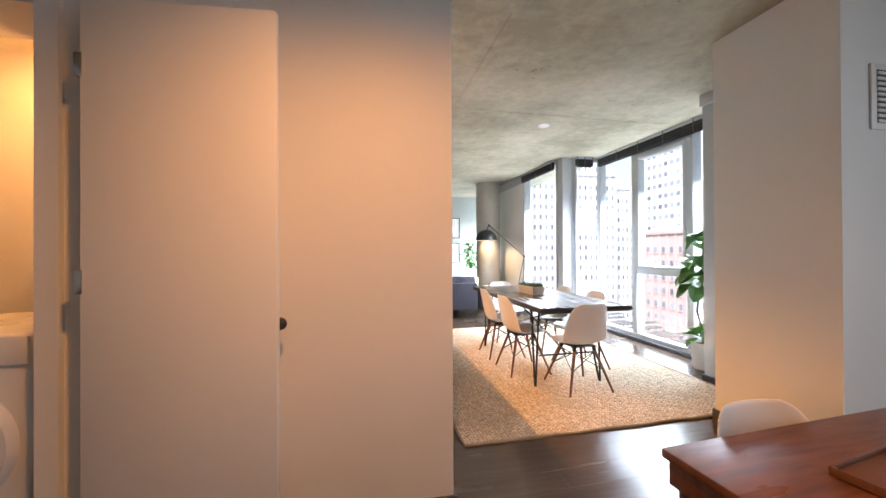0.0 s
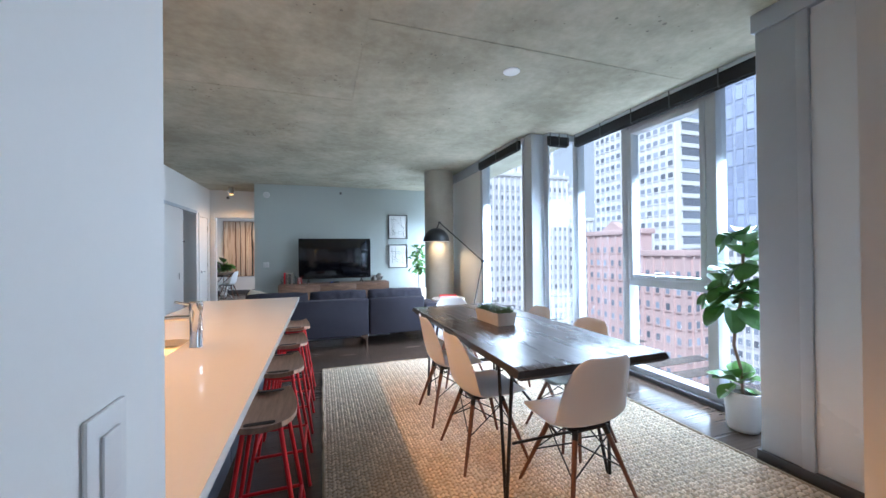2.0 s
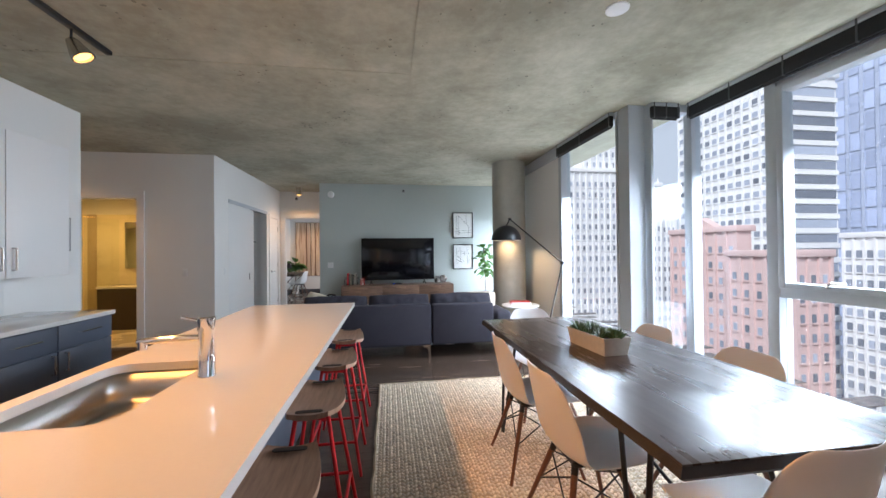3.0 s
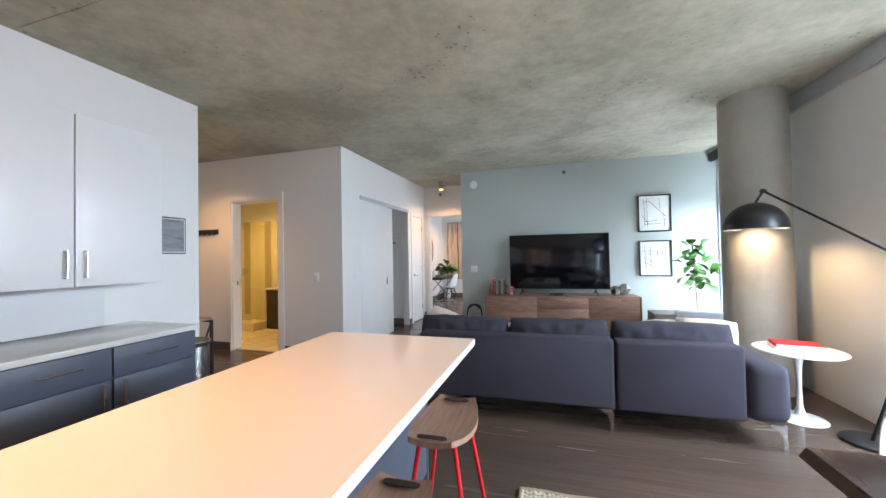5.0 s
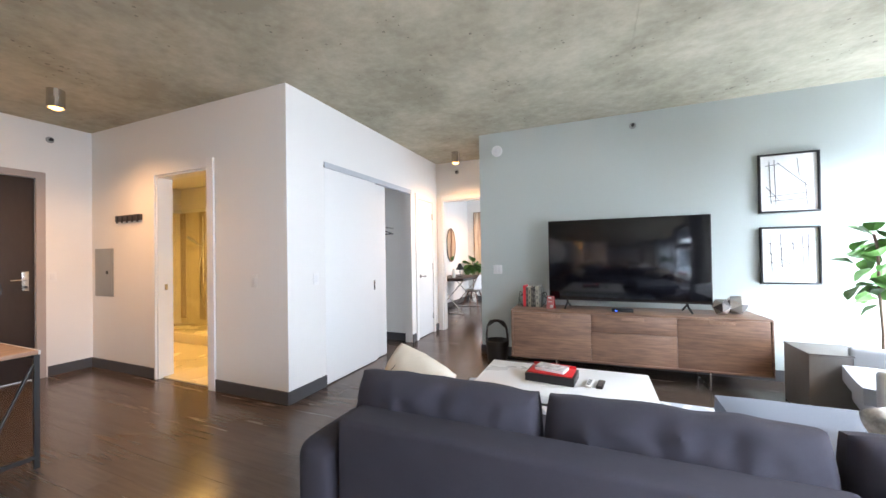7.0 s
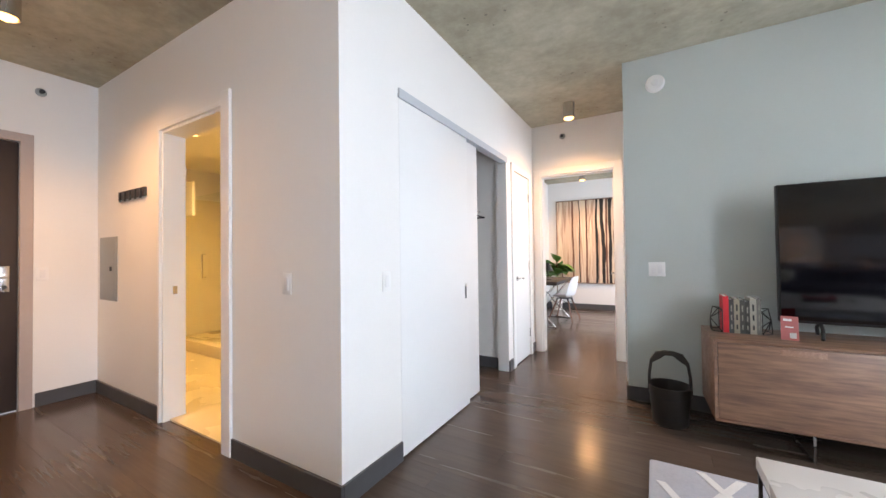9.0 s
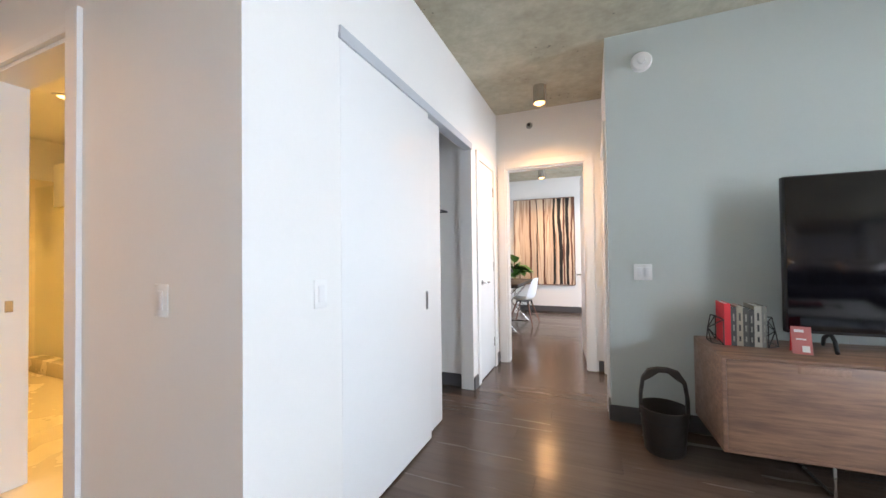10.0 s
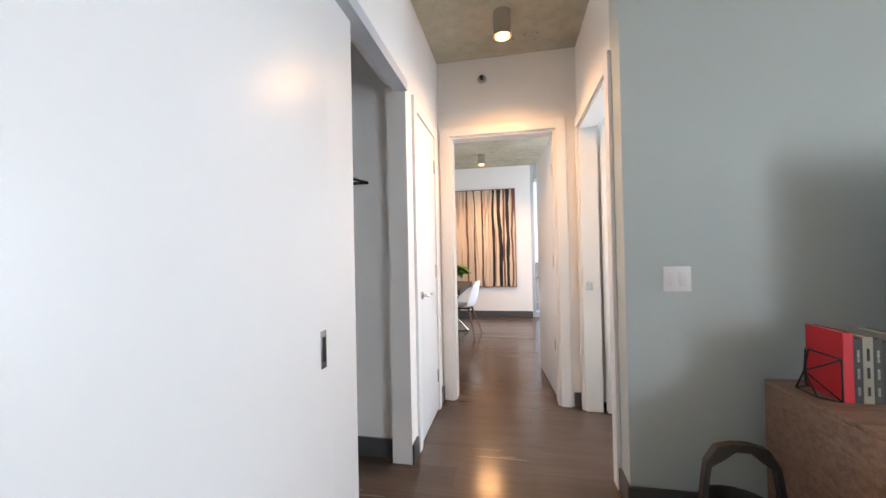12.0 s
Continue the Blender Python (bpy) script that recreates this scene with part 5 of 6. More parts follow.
part("back", box(CX0 + 0.018, CX1 - 0.018, CY1 - 0.012, CY1, CZ0 + 0.018, CZ1 - 0.018), WALNUT, cr)
fx = [CX0 + 0.020, CX0 + 0.815, CX0 + 1.57, CX1 - 0.020]
zs0, zs1, zm = CZ0 + 0.020, CZ1 - 0.020, 0.49
for i, (z0, z1) in ((0, (zs0, zs1)), (1, (zm + 0.002, zs1)), (1, (zs0, zm - 0.002)), (2, (zs0, zs1))):
    a, b = fx[i] + 0.0015, fx[i + 1] - 0.0015
    fr = part("door" if i != 1 else "drawer_front", box(a, b, CY0 + 0.003, CY0 + 0.021, z0, z1, 0.002), WALNUT, cr)
    if z1 > 0.5:
        part("finger_slot", box((a + b) / 2 - 0.10, (a + b) / 2 + 0.10, CY0 + 0.0005, CY0 + 0.004, z1 - 0.045, z1 - 0.012, 0.001), STOOLWOOD, fr, "inset finger pull")
for x in (0.47, 1.84):
    part("leg", sweep([(x, CY0 + 0.05, CZ0), (x, CY0 + 0.05, 0.008), (x, CY1 - 0.05, 0.008), (x, CY1 - 0.05, CZ0)], 0.008, 4), STEEL, cr, "flat steel sled leg")

tv = thing("television", pose(0, 0, 0), "large black flat television on splayed feet", "television")
part("cabinet", box(0.366, 1.898, 9.785, 9.830, 0.775, 1.660, 0.006), BLACKPL, tv)
part("screen", box(0.376, 1.888, 9.7815, 9.7845, 0.792, 1.652, 0.001), SCREEN, tv, "glossy dark screen")
for x, sx in ((0.56, 1), (1.69, -1)):
    part("foot", sweep([(x, 9.80, 0.78), (x, 9.76, 0.745), (x - sx * 0.02, 9.695, 0.695)], 0.010, 8), BLACKPL, tv)
    part("foot", sweep([(x, 9.80, 0.78), (x, 9.86, 0.745), (x + sx * 0.02, 9.92, 0.695)], 0.010, 8), BLACKPL, tv)
sb = thing("media_box", pose(1.10, 9.70, 0.685), "small black media box with a blue light", "media box")
part("case", box(-0.10, 0.10, -0.05, 0.05, 0, 0.032, 0.008), BLACKPL, sb)
part("indicator", box(-0.07, -0.05, -0.0515, -0.05, 0.012, 0.020), glowing("blue_led", (0.05, 0.15, 1.0), 4), sb, "small blue light")

LETTER = material("faded_lettering", (0.42, 0.40, 0.34), 0.6, grain=1.0, scale=220, tone=(0.08, 0.08, 0.07))
# books between wire bookends
bx = 0.075
for w, h, dp, col, lab in ((0.030, 0.245, 0.165, (0.62, 0.02, 0.03), "red hardback book"), (0.026, 0.225, 0.16, (0.045, 0.042, 0.04), "charcoal hardback book"), (0.030, 0.232, 0.16, (0.30, 0.27, 0.20), "taupe hardback book"), (0.026, 0.225, 0.155, (0.05, 0.05, 0.042), "dark green hardback book"), (0.024, 0.215, 0.155, (0.03, 0.028, 0.026), "black hardback book"), (0.034, 0.238, 0.165, (0.36, 0.34, 0.28), "grey hardback book"), (0.022, 0.236, 0.16, (0.16, 0.155, 0.14), "brown hardback book")):
    b = thing("book", pose(bx, 9.76, 0.685), lab + " standing upright on the credenza", "book", "books on the credenza")
    cm = material("cloth_" + lab.split()[0], col, 0.6, grain=0.1, scale=90, bump=0.1)
    own = box(0, 0.003, 0, dp, 0, h)
    box(w - 0.003, w, 0, dp, 0, h, 0, own)
    box(0.003, w - 0.003, 0, 0.004, 0, h, 0, own)
    part("cover", own, cm, b, "", False)
    part("page_block", box(0.003, w - 0.003, 0.004, dp - 0.006, 0.004, h - 0.004), PAPER, b, "", False)
    if col[0] != 0.62:
        for k in range(3):
            part("spine_lettering", box(w * 0.36, w * 0.64, -0.001, 0, h * (0.12 + 0.26 * k), h * (0.25 + 0.29 * k)), LETTER if sum(col) < 0.6 else INK, b)
    bx += w + 0.001
for x, s_ in ((0.070, -1), (bx + 0.004, 1)):
    e = thing("bookend", pose(x, 9.76, 0.685), "black wire geometric bookend", "bookend", "wire bookends")
    pts = [(0, 0.0, 0), (s_ * 0.055, 0.03, 0.005), (s_ * 0.055, 0.13, 0.005), (0, 0.16, 0), (0, 0.16, 0.15), (s_ * 0.045, 0.08, 0.165), (0, 0.0, 0.15), (s_ * 0.06, 0.08, 0.085)]
    for i, j in ((0, 1), (1, 2), (2, 3), (0, 6), (3, 4), (4, 5), (5, 6), (7, 1), (7, 2), (7, 4), (7, 6), (7, 5), (0, 7), (3, 7), (4, 6)):
        part("wire", tube(pts[i], pts[j], 0.003, None, 6), BLACKMETAL, e)
cd = thing("leaflet", pose(0.385, 9.66, 0.685, 0, 0, -12), "folded red leaflet standing on the credenza", "leaflet")
own = box(-0.04, 0.04, -0.002, 0.0, 0, 0.145)
own.transform(Matrix.Rotation(radians(-14), 4, "X"))
part("front_page", own, material("dusty_red_card", (0.50, 0.16, 0.15), 0.6, grain=0.1), cd, "", False)
own = box(-0.04, 0.04, 0.0, 0.002, 0, 0.145)
own.transform(Matrix.Translation((0, 0.072, 0)) @ Matrix.Rotation(radians(14), 4, "X"))
part("rear_page", own, RED, cd, "", False)
own = box(-0.028, 0.010, -0.0035, -0.002, 0.115, 0.130)
box(-0.022, 0.018, -0.0035, -0.002, 0.075, 0.083, 0, own)
box(0.0, 0.030, -0.0035, -0.002, 0.012, 0.045, 0, own)
own.transform(Matrix.Rotation(radians(-14), 4, "X"))
part("print", own, PAPER, cd, "pale printed bars", False)


def facet_ball(x, y, z, r, seed):
    f = thing("faceted_ornament", pose(x, y, z), "faceted ornament in pale, grey and dark stone", "ornament", "faceted ornaments")
    own = bmesh.new()
    bmesh.ops.create_icosphere(own, subdivisions=1, radius=r)
    own.transform(Euler((seed, 0.4, seed * 2)).to_matrix().to_4x4())
    body = part("faceted_body", own, FACET, f, "", False)
    body.data.materials.append(FACETPALE)
    body.data.materials.append(FACETDARK)
    for pol in body.data.polygons:
        pol.material_index = (pol.index * 7 + 1) % 3


facet_ball(1.965, 9.80, 0.685 + 0.075, 0.083, 0.3)
facet_ball(2.105, 9.88, 0.685 + 0.088, 0.098, 1.1)

ba = thing("basket_bucket", pose(-0.245, 9.77, 0), "dark wooden well bucket with a carved handle", "bucket")
part("bucket", lathe([(0, 0), (0.105, 0), (0.112, 0.01), (0.135, 0.26), (0.138, 0.275), (0.128, 0.275), (0.122, 0.25), (0.10, 0.02), (0, 0.02)], 36), WICKER, ba)
own = bmesh.new()
arc = [(-0.138, 0.22), (-0.136, 0.34), (-0.122, 0.44), (-0.085, 0.50), (-0.03, 0.515), (0.03, 0.515), (0.085, 0.50), (0.122, 0.44), (0.136, 0.34), (0.138, 0.22)]
inn = [(-0.118, 0.22), (-0.117, 0.34), (-0.104, 0.425), (-0.06, 0.455), (-0.025, 0.485), (0.025, 0.485), (0.06, 0.455), (0.104, 0.425), (0.117, 0.34), (0.118, 0.22)]
rings_ = [[own.verts.new((x, y, z)) for x, z in line] for line, y in ((arc, -0.018), (inn, -0.018), (inn, 0.018), (arc, 0.018))]
for q in range(4):
    u, v = rings_[q], rings_[(q + 1) % 4]
    for i in range(9):
        own.faces.new((u[i], u[i + 1], v[i + 1], v[i]))
for i in (0, 9):
    own.faces.new([r[i] for r in rings_])
bmesh.ops.bevel(own, geom=own.edges[:], offset=0.003, segments=1, affect="EDGES")
part("handle", own, WICKER, ba, "flat carved dark wooden handle")
for z in (0.06, 0.20):
    part("hoop", lathe([(0.108 + 0.10 * z + 0.003, z), (0.112 + 0.10 * z + 0.003, z + 0.012)], 36), BLACKMETAL, ba)


def art(x0, x1, z0, z1, lines):
    a = thing("framed_line_drawing", pose((x0 + x1) / 2, 10.11, (z0 + z1) / 2), "black-framed abstract line drawing on white paper", "picture", "pair of line drawings")
    w, h = (x1 - x0) / 2, (z1 - z0) / 2
    for b in ((-w, w, h - 0.016, h), (-w, w, -h, -h + 0.016)):
        part("frame_rail", box(b[0], b[1], -0.034, 0, b[2], b[3], 0.002), BLACKMETAL, a)
    for b in ((-w, -w + 0.016), (w - 0.016, w)):
        part("frame_rail", box(b[0], b[1], -0.034, 0, -h + 0.016, h - 0.016, 0.002), BLACKMETAL, a)
    part("paper", box(-w + 0.016, w - 0.016, -0.014, -0.006, -h + 0.016, h - 0.016), PAPER, a)
    for p, q in lines:
        part("ink_line", tube((p[0] * w, -0.0155, p[1] * h), (q[0] * w, -0.0155, q[1] * h), 0.0022, None, 6), INK, a)


art(2.37, 2.835, 1.665, 2.245, [((-0.62, 0.75), (-0.58, -0.7)), ((-0.45, 0.8), (-0.42, -0.75)), ((-0.75, 0.6), (-0.3, 0.65)), ((-0.35, 0.7), (0.7, -0.2)), ((-0.7, -0.45), (0.75, -0.35)), ((-0.6, -0.6), (0.78, -0.55)), ((0.55, 0.0), (0.6, -0.8)), ((-0.75, -0.1), (-0.3, -0.6)), ((0.3, 0.8), (0.36, 0.2))])
art(2.372, 2.83, 0.962, 1.525, [((-0.65, 0.7), (-0.6, -0.6)), ((-0.3, 0.75), (-0.26, -0.4)), ((0.42, 0.7), (0.46, -0.65)), ((0.62, 0.75), (0.6, -0.7)), ((-0.75, 0.42), (0.35, 0.38)), ((-0.4, 0.22), (0.75, 0.30)), ((-0.7, 0.1), (0.1, -0.35)), ((-0.7, -0.2), (0.15, -0.55)), ((0.1, 0.5), (0.14, 0.1))])

# side furniture by the living room window
cb = thing("cube_table", pose(2.36, 9.22, 0), "taupe cube side table", "side table")
part("body", box(0, 0.40, 0, 0.40, 0, 0.485, 0.004), TAUPE, cb)
part("top", box(-0.004, 0.404, -0.004, 0.404, 0.487, 0.50, 0.003), TAUPE, cb)
ac = thing("armchair", pose(2.84, 8.84, 0, 0, 0, 74), "light grey upholstered armchair", "armchair")
part("seat_base", box(-0.30, 0.30, -0.30, 0.34, 0.16, 0.30, 0.03), ARMFAB, ac)
part("seat_cushion", cushion(0.58, 0.66, 0.15, 0.3, 10, None, Matrix.Translation((0, 0.06, 0.375)), 4), ARMFAB, ac)
for s_ in (-1, 1):
    part("arm", box(s_ * 0.30, s_ * 0.40, -0.36, 0.34, 0.16, 0.565, 0.035, None, 4), ARMFAB, ac)
own = box(-0.36, 0.36, -0.40, -0.26, 0.20, 0.92, 0.05, None, 4)
own.transform(Matrix.Translation((0, -0.06, 0)) @ Matrix.Rotation(radians(9), 4, "X"))
part("back", own, ARMFAB, ac)
for x in (-0.3, 0.3):
    for y in (-0.3, 0.3):
        part("leg", tube((x, y, 0), (x * 0.93, y * 0.93, 0.17), 0.011, 0.017), LEGWOOD, ac)
fp = fiddle_fig("fiddle-leaf fig behind the armchair", pose(2.98, 9.62, 0), True, [(0, 0, 0.25), (0.01, 0, 0.6), (0, 0.01, 0.95), (-0.01, 0, 1.30), (-0.03, 0, 1.42)],
                [(0, -0.02, 0.88, 7, 0.10, 0.15), (0.10, 0, 1.04, 15, 0.30, 0.155), (-0.06, 0, 1.12, 14, 0.28, 0.15), (0.02, 0, 1.27, 12, 0.24, 0.15), (-0.04, 0, 1.42, 7, 0.12, 0.14)], None)
st = thing("tulip_table", pose(2.90, 7.28, 0), "white tulip pedestal side table", "side table")
part("top", lathe([(0, 0.525), (0.27, 0.530), (0.285, 0.542), (0.28, 0.55), (0, 0.55)], 48), WHITECAB, st)
part("pedestal", lathe([(0, 0), (0.165, 0.0), (0.165, 0.005), (0.10, 0.012), (0.04, 0.032), (0.020, 0.10), (0.017, 0.25), (0.020, 0.40), (0.034, 0.49), (0.07, 0.526), (0, 0.526)], 40), WHITECAB, st)
for z, w, d_, mat, lab in ((0.55, 0.30, 0.21, PAPER, "white book lying on the side table"), (0.577, 0.29, 0.20, RED, "red book lying on top of a white one")):
    b = thing("book", pose(2.88, 7.26, z, 0, 0, -12), lab, "book")
    part("page_block", box(-w / 2 + 0.004, w / 2 - 0.003, -d_ / 2 + 0.003, d_ / 2 - 0.003, 0.003, 0.024), PAPER, b, "", False)
    own = box(-w / 2, w / 2, -d_ / 2, d_ / 2, 0, 0.003)
    box(-w / 2, w / 2, -d_ / 2, d_ / 2, 0.024, 0.027, 0, own)
    box(-w / 2, -w / 2 + 0.003, -d_ / 2, d_ / 2, 0.003, 0.024, 0, own)
    part("cover", own, mat, b, "", False)

fl = thing("floor_lamp", pose(0, 0, 0), "black swing-arm floor lamp with a lit dome shade", "floor lamp")
part("base", lathe([(0, 0), (0.16, 0), (0.16, 0.018), (0.15, 0.024), (0, 0.024)], 40, None, Matrix.Translation((3.12, 6.94, 0))), BLACKMETAL, fl)
E1, TOP = Vector((3.27, 6.68, 1.19)), Vector((2.84, 7.56, 1.865))
part("lower_arm", tube((3.12, 6.94, 0.02), E1, 0.010), BLACKMETAL, fl)
part("upper_arm", tube(E1, TOP, 0.009), BLACKMETAL, fl)
part("elbow", tube(E1 + Vector((-0.02, -0.02, 0)), E1 + Vector((0.02, 0.02, 0)), 0.022), BLACKMETAL, fl)
part("drop_rod", tube(TOP, (2.80, 7.60, 1.77), 0.010), BLACKMETAL, fl)
part("top_joint", tube(TOP + Vector((-0.015, -0.015, 0)), TOP + Vector((0.015, 0.015, 0)), 0.020), BLACKMETAL, fl)
dome = [(0.235 * math.cos(a * math.pi / 24), 0.235 * math.sin(a * math.pi / 24)) for a in range(13)]
shd = part("shade", lathe([(r, z) for r, z in dome] + [(max(r - 0.006, 0), z - 0.004) for r, z in dome[::-1]], 48, None, Matrix.Translation((2.79, 7.60, 1.535))), BLACKMETAL, fl, "black dome shade")
part("liner", lathe([(max(r - 0.008, 0.0), z - 0.006) for r, z in dome], 48, None, Matrix.Translation((2.79, 7.60, 1.535))), WHITECAB, shd, "white inside of the dome")
part("bulb", lathe([(0, 0.0), (0.022, 0.008), (0.032, 0.03), (0.026, 0.058), (0.014, 0.08), (0, 0.085)], 20, None, Matrix.Translation((2.79, 7.60, 1.62))), BULB, shd)

# ---------- wall fittings ----------
def switch(name, m, w, rockers, label):
    s = thing(name, m, label, "switch")
    part("plate", box(-w / 2, w / 2, -0.006, 0, -0.058, 0.058, 0.003), TRIM, s)
    for i in range(rockers):
        c = (i - (rockers - 1) / 2) * 0.046
        part("rocker", box(c - 0.017, c + 0.017, -0.010, -0.006, -0.034, 0.034, 0.002), WHITECAB, s)


switch("light_switch", pose(-0.306, 10.11, 1.096), 0.118, 2, "white double rocker light switch on the grey-blue wall")
switch("light_switch", pose(-2.067, 7.955, 1.087), 0.075, 1, "white rocker light switch beside the bathroom")
switch("light_switch", pose(-1.66, 8.305, 1.087, 0, 0, 90), 0.075, 1, "white rocker light switch beside the closet")
switch("light_switch", pose(-4.84, 7.60, 1.12, 0, 0, 90), 0.075, 1, "white rocker light switch by the entry door")
switch("light_switch", pose(0.618, 1.925, 1.135, 0, 0, 90), 0.075, 1, "white rocker light switch on the wall end")
sd = thing("smoke_detector", pose(-0.290, 10.11, 2.620), "round white smoke detector on the wall", "smoke detector")
part("base", lathe([(0, 0), (0.07, 0), (0.07, 0.02), (0.06, 0.035), (0, 0.038)], 32, None, Matrix.Rotation(radians(90), 4, "X")), TRIM, sd)
part("sensor", lathe([(0, 0.038), (0.028, 0.038), (0.024, 0.05), (0, 0.052)], 24, None, Matrix.Rotation(radians(90), 4, "X")), WHITECAB, sd)
for x, y, z, rz in ((1.268, 10.11, 2.717, 0), (-1.276, 11.26, 2.685, 0), (-4.84, 7.585, 2.675, 90)):
    sp = thing("sprinkler_head", pose(x, y, z, 0, 0, rz), "dark recessed sidewall sprinkler head", "sprinkler", "sidewall sprinklers")
    part("escutcheon", lathe([(0, 0), (0.036, 0), (0.036, 0.004), (0.026, 0.010), (0, 0.010)], 24, None, Matrix.Rotation(radians(90), 4, "X")), PANELGREY, sp)
    part("nozzle", lathe([(0, 0.010), (0.014, 0.010), (0.011, 0.04), (0.018, 0.043), (0, 0.045)], 16, None, Matrix.Rotation(radians(90), 4, "X")), BLACKMETAL, sp)
dc = thing("ceiling_disc", pose(2.364, 4.118, CEIL), "flat white ceiling sprinkler cover", "ceiling cover")
part("disc", lathe([(0, 0), (0.07, 0), (0.07, -0.006), (0.062, -0.010), (0, -0.010)], 40), TRIM, dc)
hk = thing("coat_rack", pose(-4.05, 7.955, 1.775), "dark wooden coat rack with folding hooks", "coat rack")
part("board", box(-0.25, 0.25, -0.022, 0, -0.035, 0.035, 0.003), DOORDARK, hk)
for i in range(5):
    part("hook", box(-0.215 + 0.1 * i, -0.185 + 0.1 * i, -0.030, -0.022, -0.055, 0.028, 0.003), BLACKMETAL, hk)
ep = thing("electrical_panel", pose(-4.57, 7.955, 1.15), "grey steel electrical panel door", "electrical panel")
part("frame", box(-0.195, 0.195, -0.006, 0, -0.285, 0.285, 0.002), PANELGREY, ep)
part("door", box(-0.165, 0.165, -0.010, -0.006, -0.255, 0.255, 0.002), PANELGREY, ep)
part("latch", box(0.06, 0.10, -0.018, -0.010, -0.02, 0.02, 0.003), BLACKMETAL, ep, "small black latch")
vt = thing("air_vent", pose(3.32, 1.485, 2.165, 0, 0, 90), "white slatted air return grille", "vent")
part("frame", box(-0.012, 0, -0.35, 0.35, -0.185, 0.185, 0.004), TRIM, vt)
part("backing", box(-0.0135, -0.012, -0.31, 0.31, -0.15, 0.15), BASE, vt)
for i in range(10):
    part("slat", box(-0.020, -0.0135, -0.31, 0.31, -0.147 + 0.03 * i, -0.132 + 0.03 * i), TRIM, vt)

# ---------- entry ----------
et = thing("console_table", pose(0, 0, 0), "brown-topped entry console on a black steel frame", "console table")
part("top", box(-3.995, -2.425, 6.40, 6.665, 0.717, 0.742, 0.002), STOOLWOOD, et, "brown wood top")
part("top_edge", box(-4.0, -2.42, 6.667, 6.675, 0.715, 0.742, 0.001), WHITECAB, et, "pale front edge")
for x in (-4.0, -2.445):
    for y in (6.395, 6.645):
        part("leg", box(x, x + 0.025, y, y + 0.025, 0, 0.714), BLACKMETAL, et)
    part("stretcher", box(x, x + 0.025, 6.42, 6.645, 0.06, 0.085), BLACKMETAL, et)
    part("cross_bar", tube((x + 0.012, 6.42, 0.10), (x + 0.012, 6.645, 0.66), 0.010), BLACKMETAL, et)
part("rail", box(-3.975, -2.445, 6.65, 6.675, 0.69, 0.714), BLACKMETAL, et)
wo = thing("wire_ornament", pose(-2.75, 6.53, 0.742), "dark twisted wire ornament on the console", "ornament")
part("stand", box(-0.05, 0.05, -0.05, 0.05, 0, 0.10, 0.004), BLACKMETAL, wo)
part("stem", tube((0, 0, 0.10), (0, 0, 0.32), 0.006), BLACKMETAL, wo)
for i in range(5):
    a = i * 0.63
    part("loop", sweep([(0.075 * math.cos(t * math.pi / 9) * math.cos(a), 0.075 * math.cos(t * math.pi / 9) * math.sin(a), 0.385 + 0.075 * math.sin(t * math.pi / 9)) for t in range(18)], 0.004, 5, None, True), BLACKMETAL, wo)
bo = thing("letter_tray", pose(-3.05, 6.53, 0.742), "tan letter tray with papers on the console", "tray")
part("tray", box(-0.15, 0.15, -0.11, 0.11, 0, 0.012, 0.003), DESKWOOD, bo)
part("papers", box(-0.12, 0.12, -0.09, 0.09, 0.012, 0.02), PAPER, bo)

# ---------- laundry and nook ----------
wm = thing("washer", pose(-1.47, 1.77, 0), "white front-loading washing machine in the laundry closet", "washer")
part("body", box(-0.22, 0.36, 0, 0.62, 0.02, 0.99, 0.02, None, 3), WHITECAB, wm)
part("control_panel", box(-0.21, 0.35, -0.016, 0.0, 0.865, 0.98, 0.008), WHITECAB, wm)
rg_ = part("door_ring", lathe([(0.15, 0.0), (0.245, 0.0), (0.235, 0.045), (0.17, 0.05), (0.15, 0.03)], 40, None, Matrix.Translation((0.07, 0.0, 0.55)) @ Matrix.Rotation(radians(90), 4, "X")), SHELL, wm)
part("door_glass", lathe([(0, 0.01), (0.09, 0.014), (0.155, 0.028)], 32, None, Matrix.Translation((0.07, 0.0, 0.55)) @ Matrix.Rotation(radians(90), 4, "X")), SCREEN, rg_, "dark round door glass")
part("dial", tube((0.10, -0.016, 0.922), (0.10, -0.04, 0.922), 0.028, seg=24), STEEL, wm)
dk = thing("desk", pose(1.005, 0.862, 0, 0, 0, 3), "reddish acacia desk with a dark apron", "desk")
part("top", box(0, 1.55, -0.75, 0, 0.735, 0.760, 0.003), DESKWOOD, dk)
part("apron", box(0.012, 1.54, -0.74, -0.012, 0.665, 0.734, 0.003), DESKWOOD, dk)
for x in (0.03, 1.46):
    for y in (-0.72, -0.08):
        part("leg", box(x, x + 0.055, y, y + 0.055, 0, 0.665, 0.004), DESKWOOD, dk)
nc = shell_chair(pose(1.42, 0.70, 0, 0, 0, 180), "white moulded shell chair tucked behind the desk", "desk chairs")
dp = thing("desk_plant", pose(1.70, 0.68, 0.765), "small potted plant in a dark pot on the desk", "plant")
part("pot", lathe([(0, 0), (0.035, 0), (0.045, 0.06), (0.04, 0.06), (0.036, 0.045), (0, 0.045)], 24), BLACKMETAL, dp)
bm = bmesh.new()
rnd = random.Random(9)
for k in range(22):
    a, up = k * 2.4, rnd.uniform(0.3, 1.3)
    d = Vector((math.cos(a) * math.cos(up), math.sin(a) * math.cos(up), math.sin(up)))
    tube((0, 0, 0.045), Vector((0, 0, 0.045)) + d * rnd.uniform(0.05, 0.09), 0.008, 0.001, 5, bm, False)
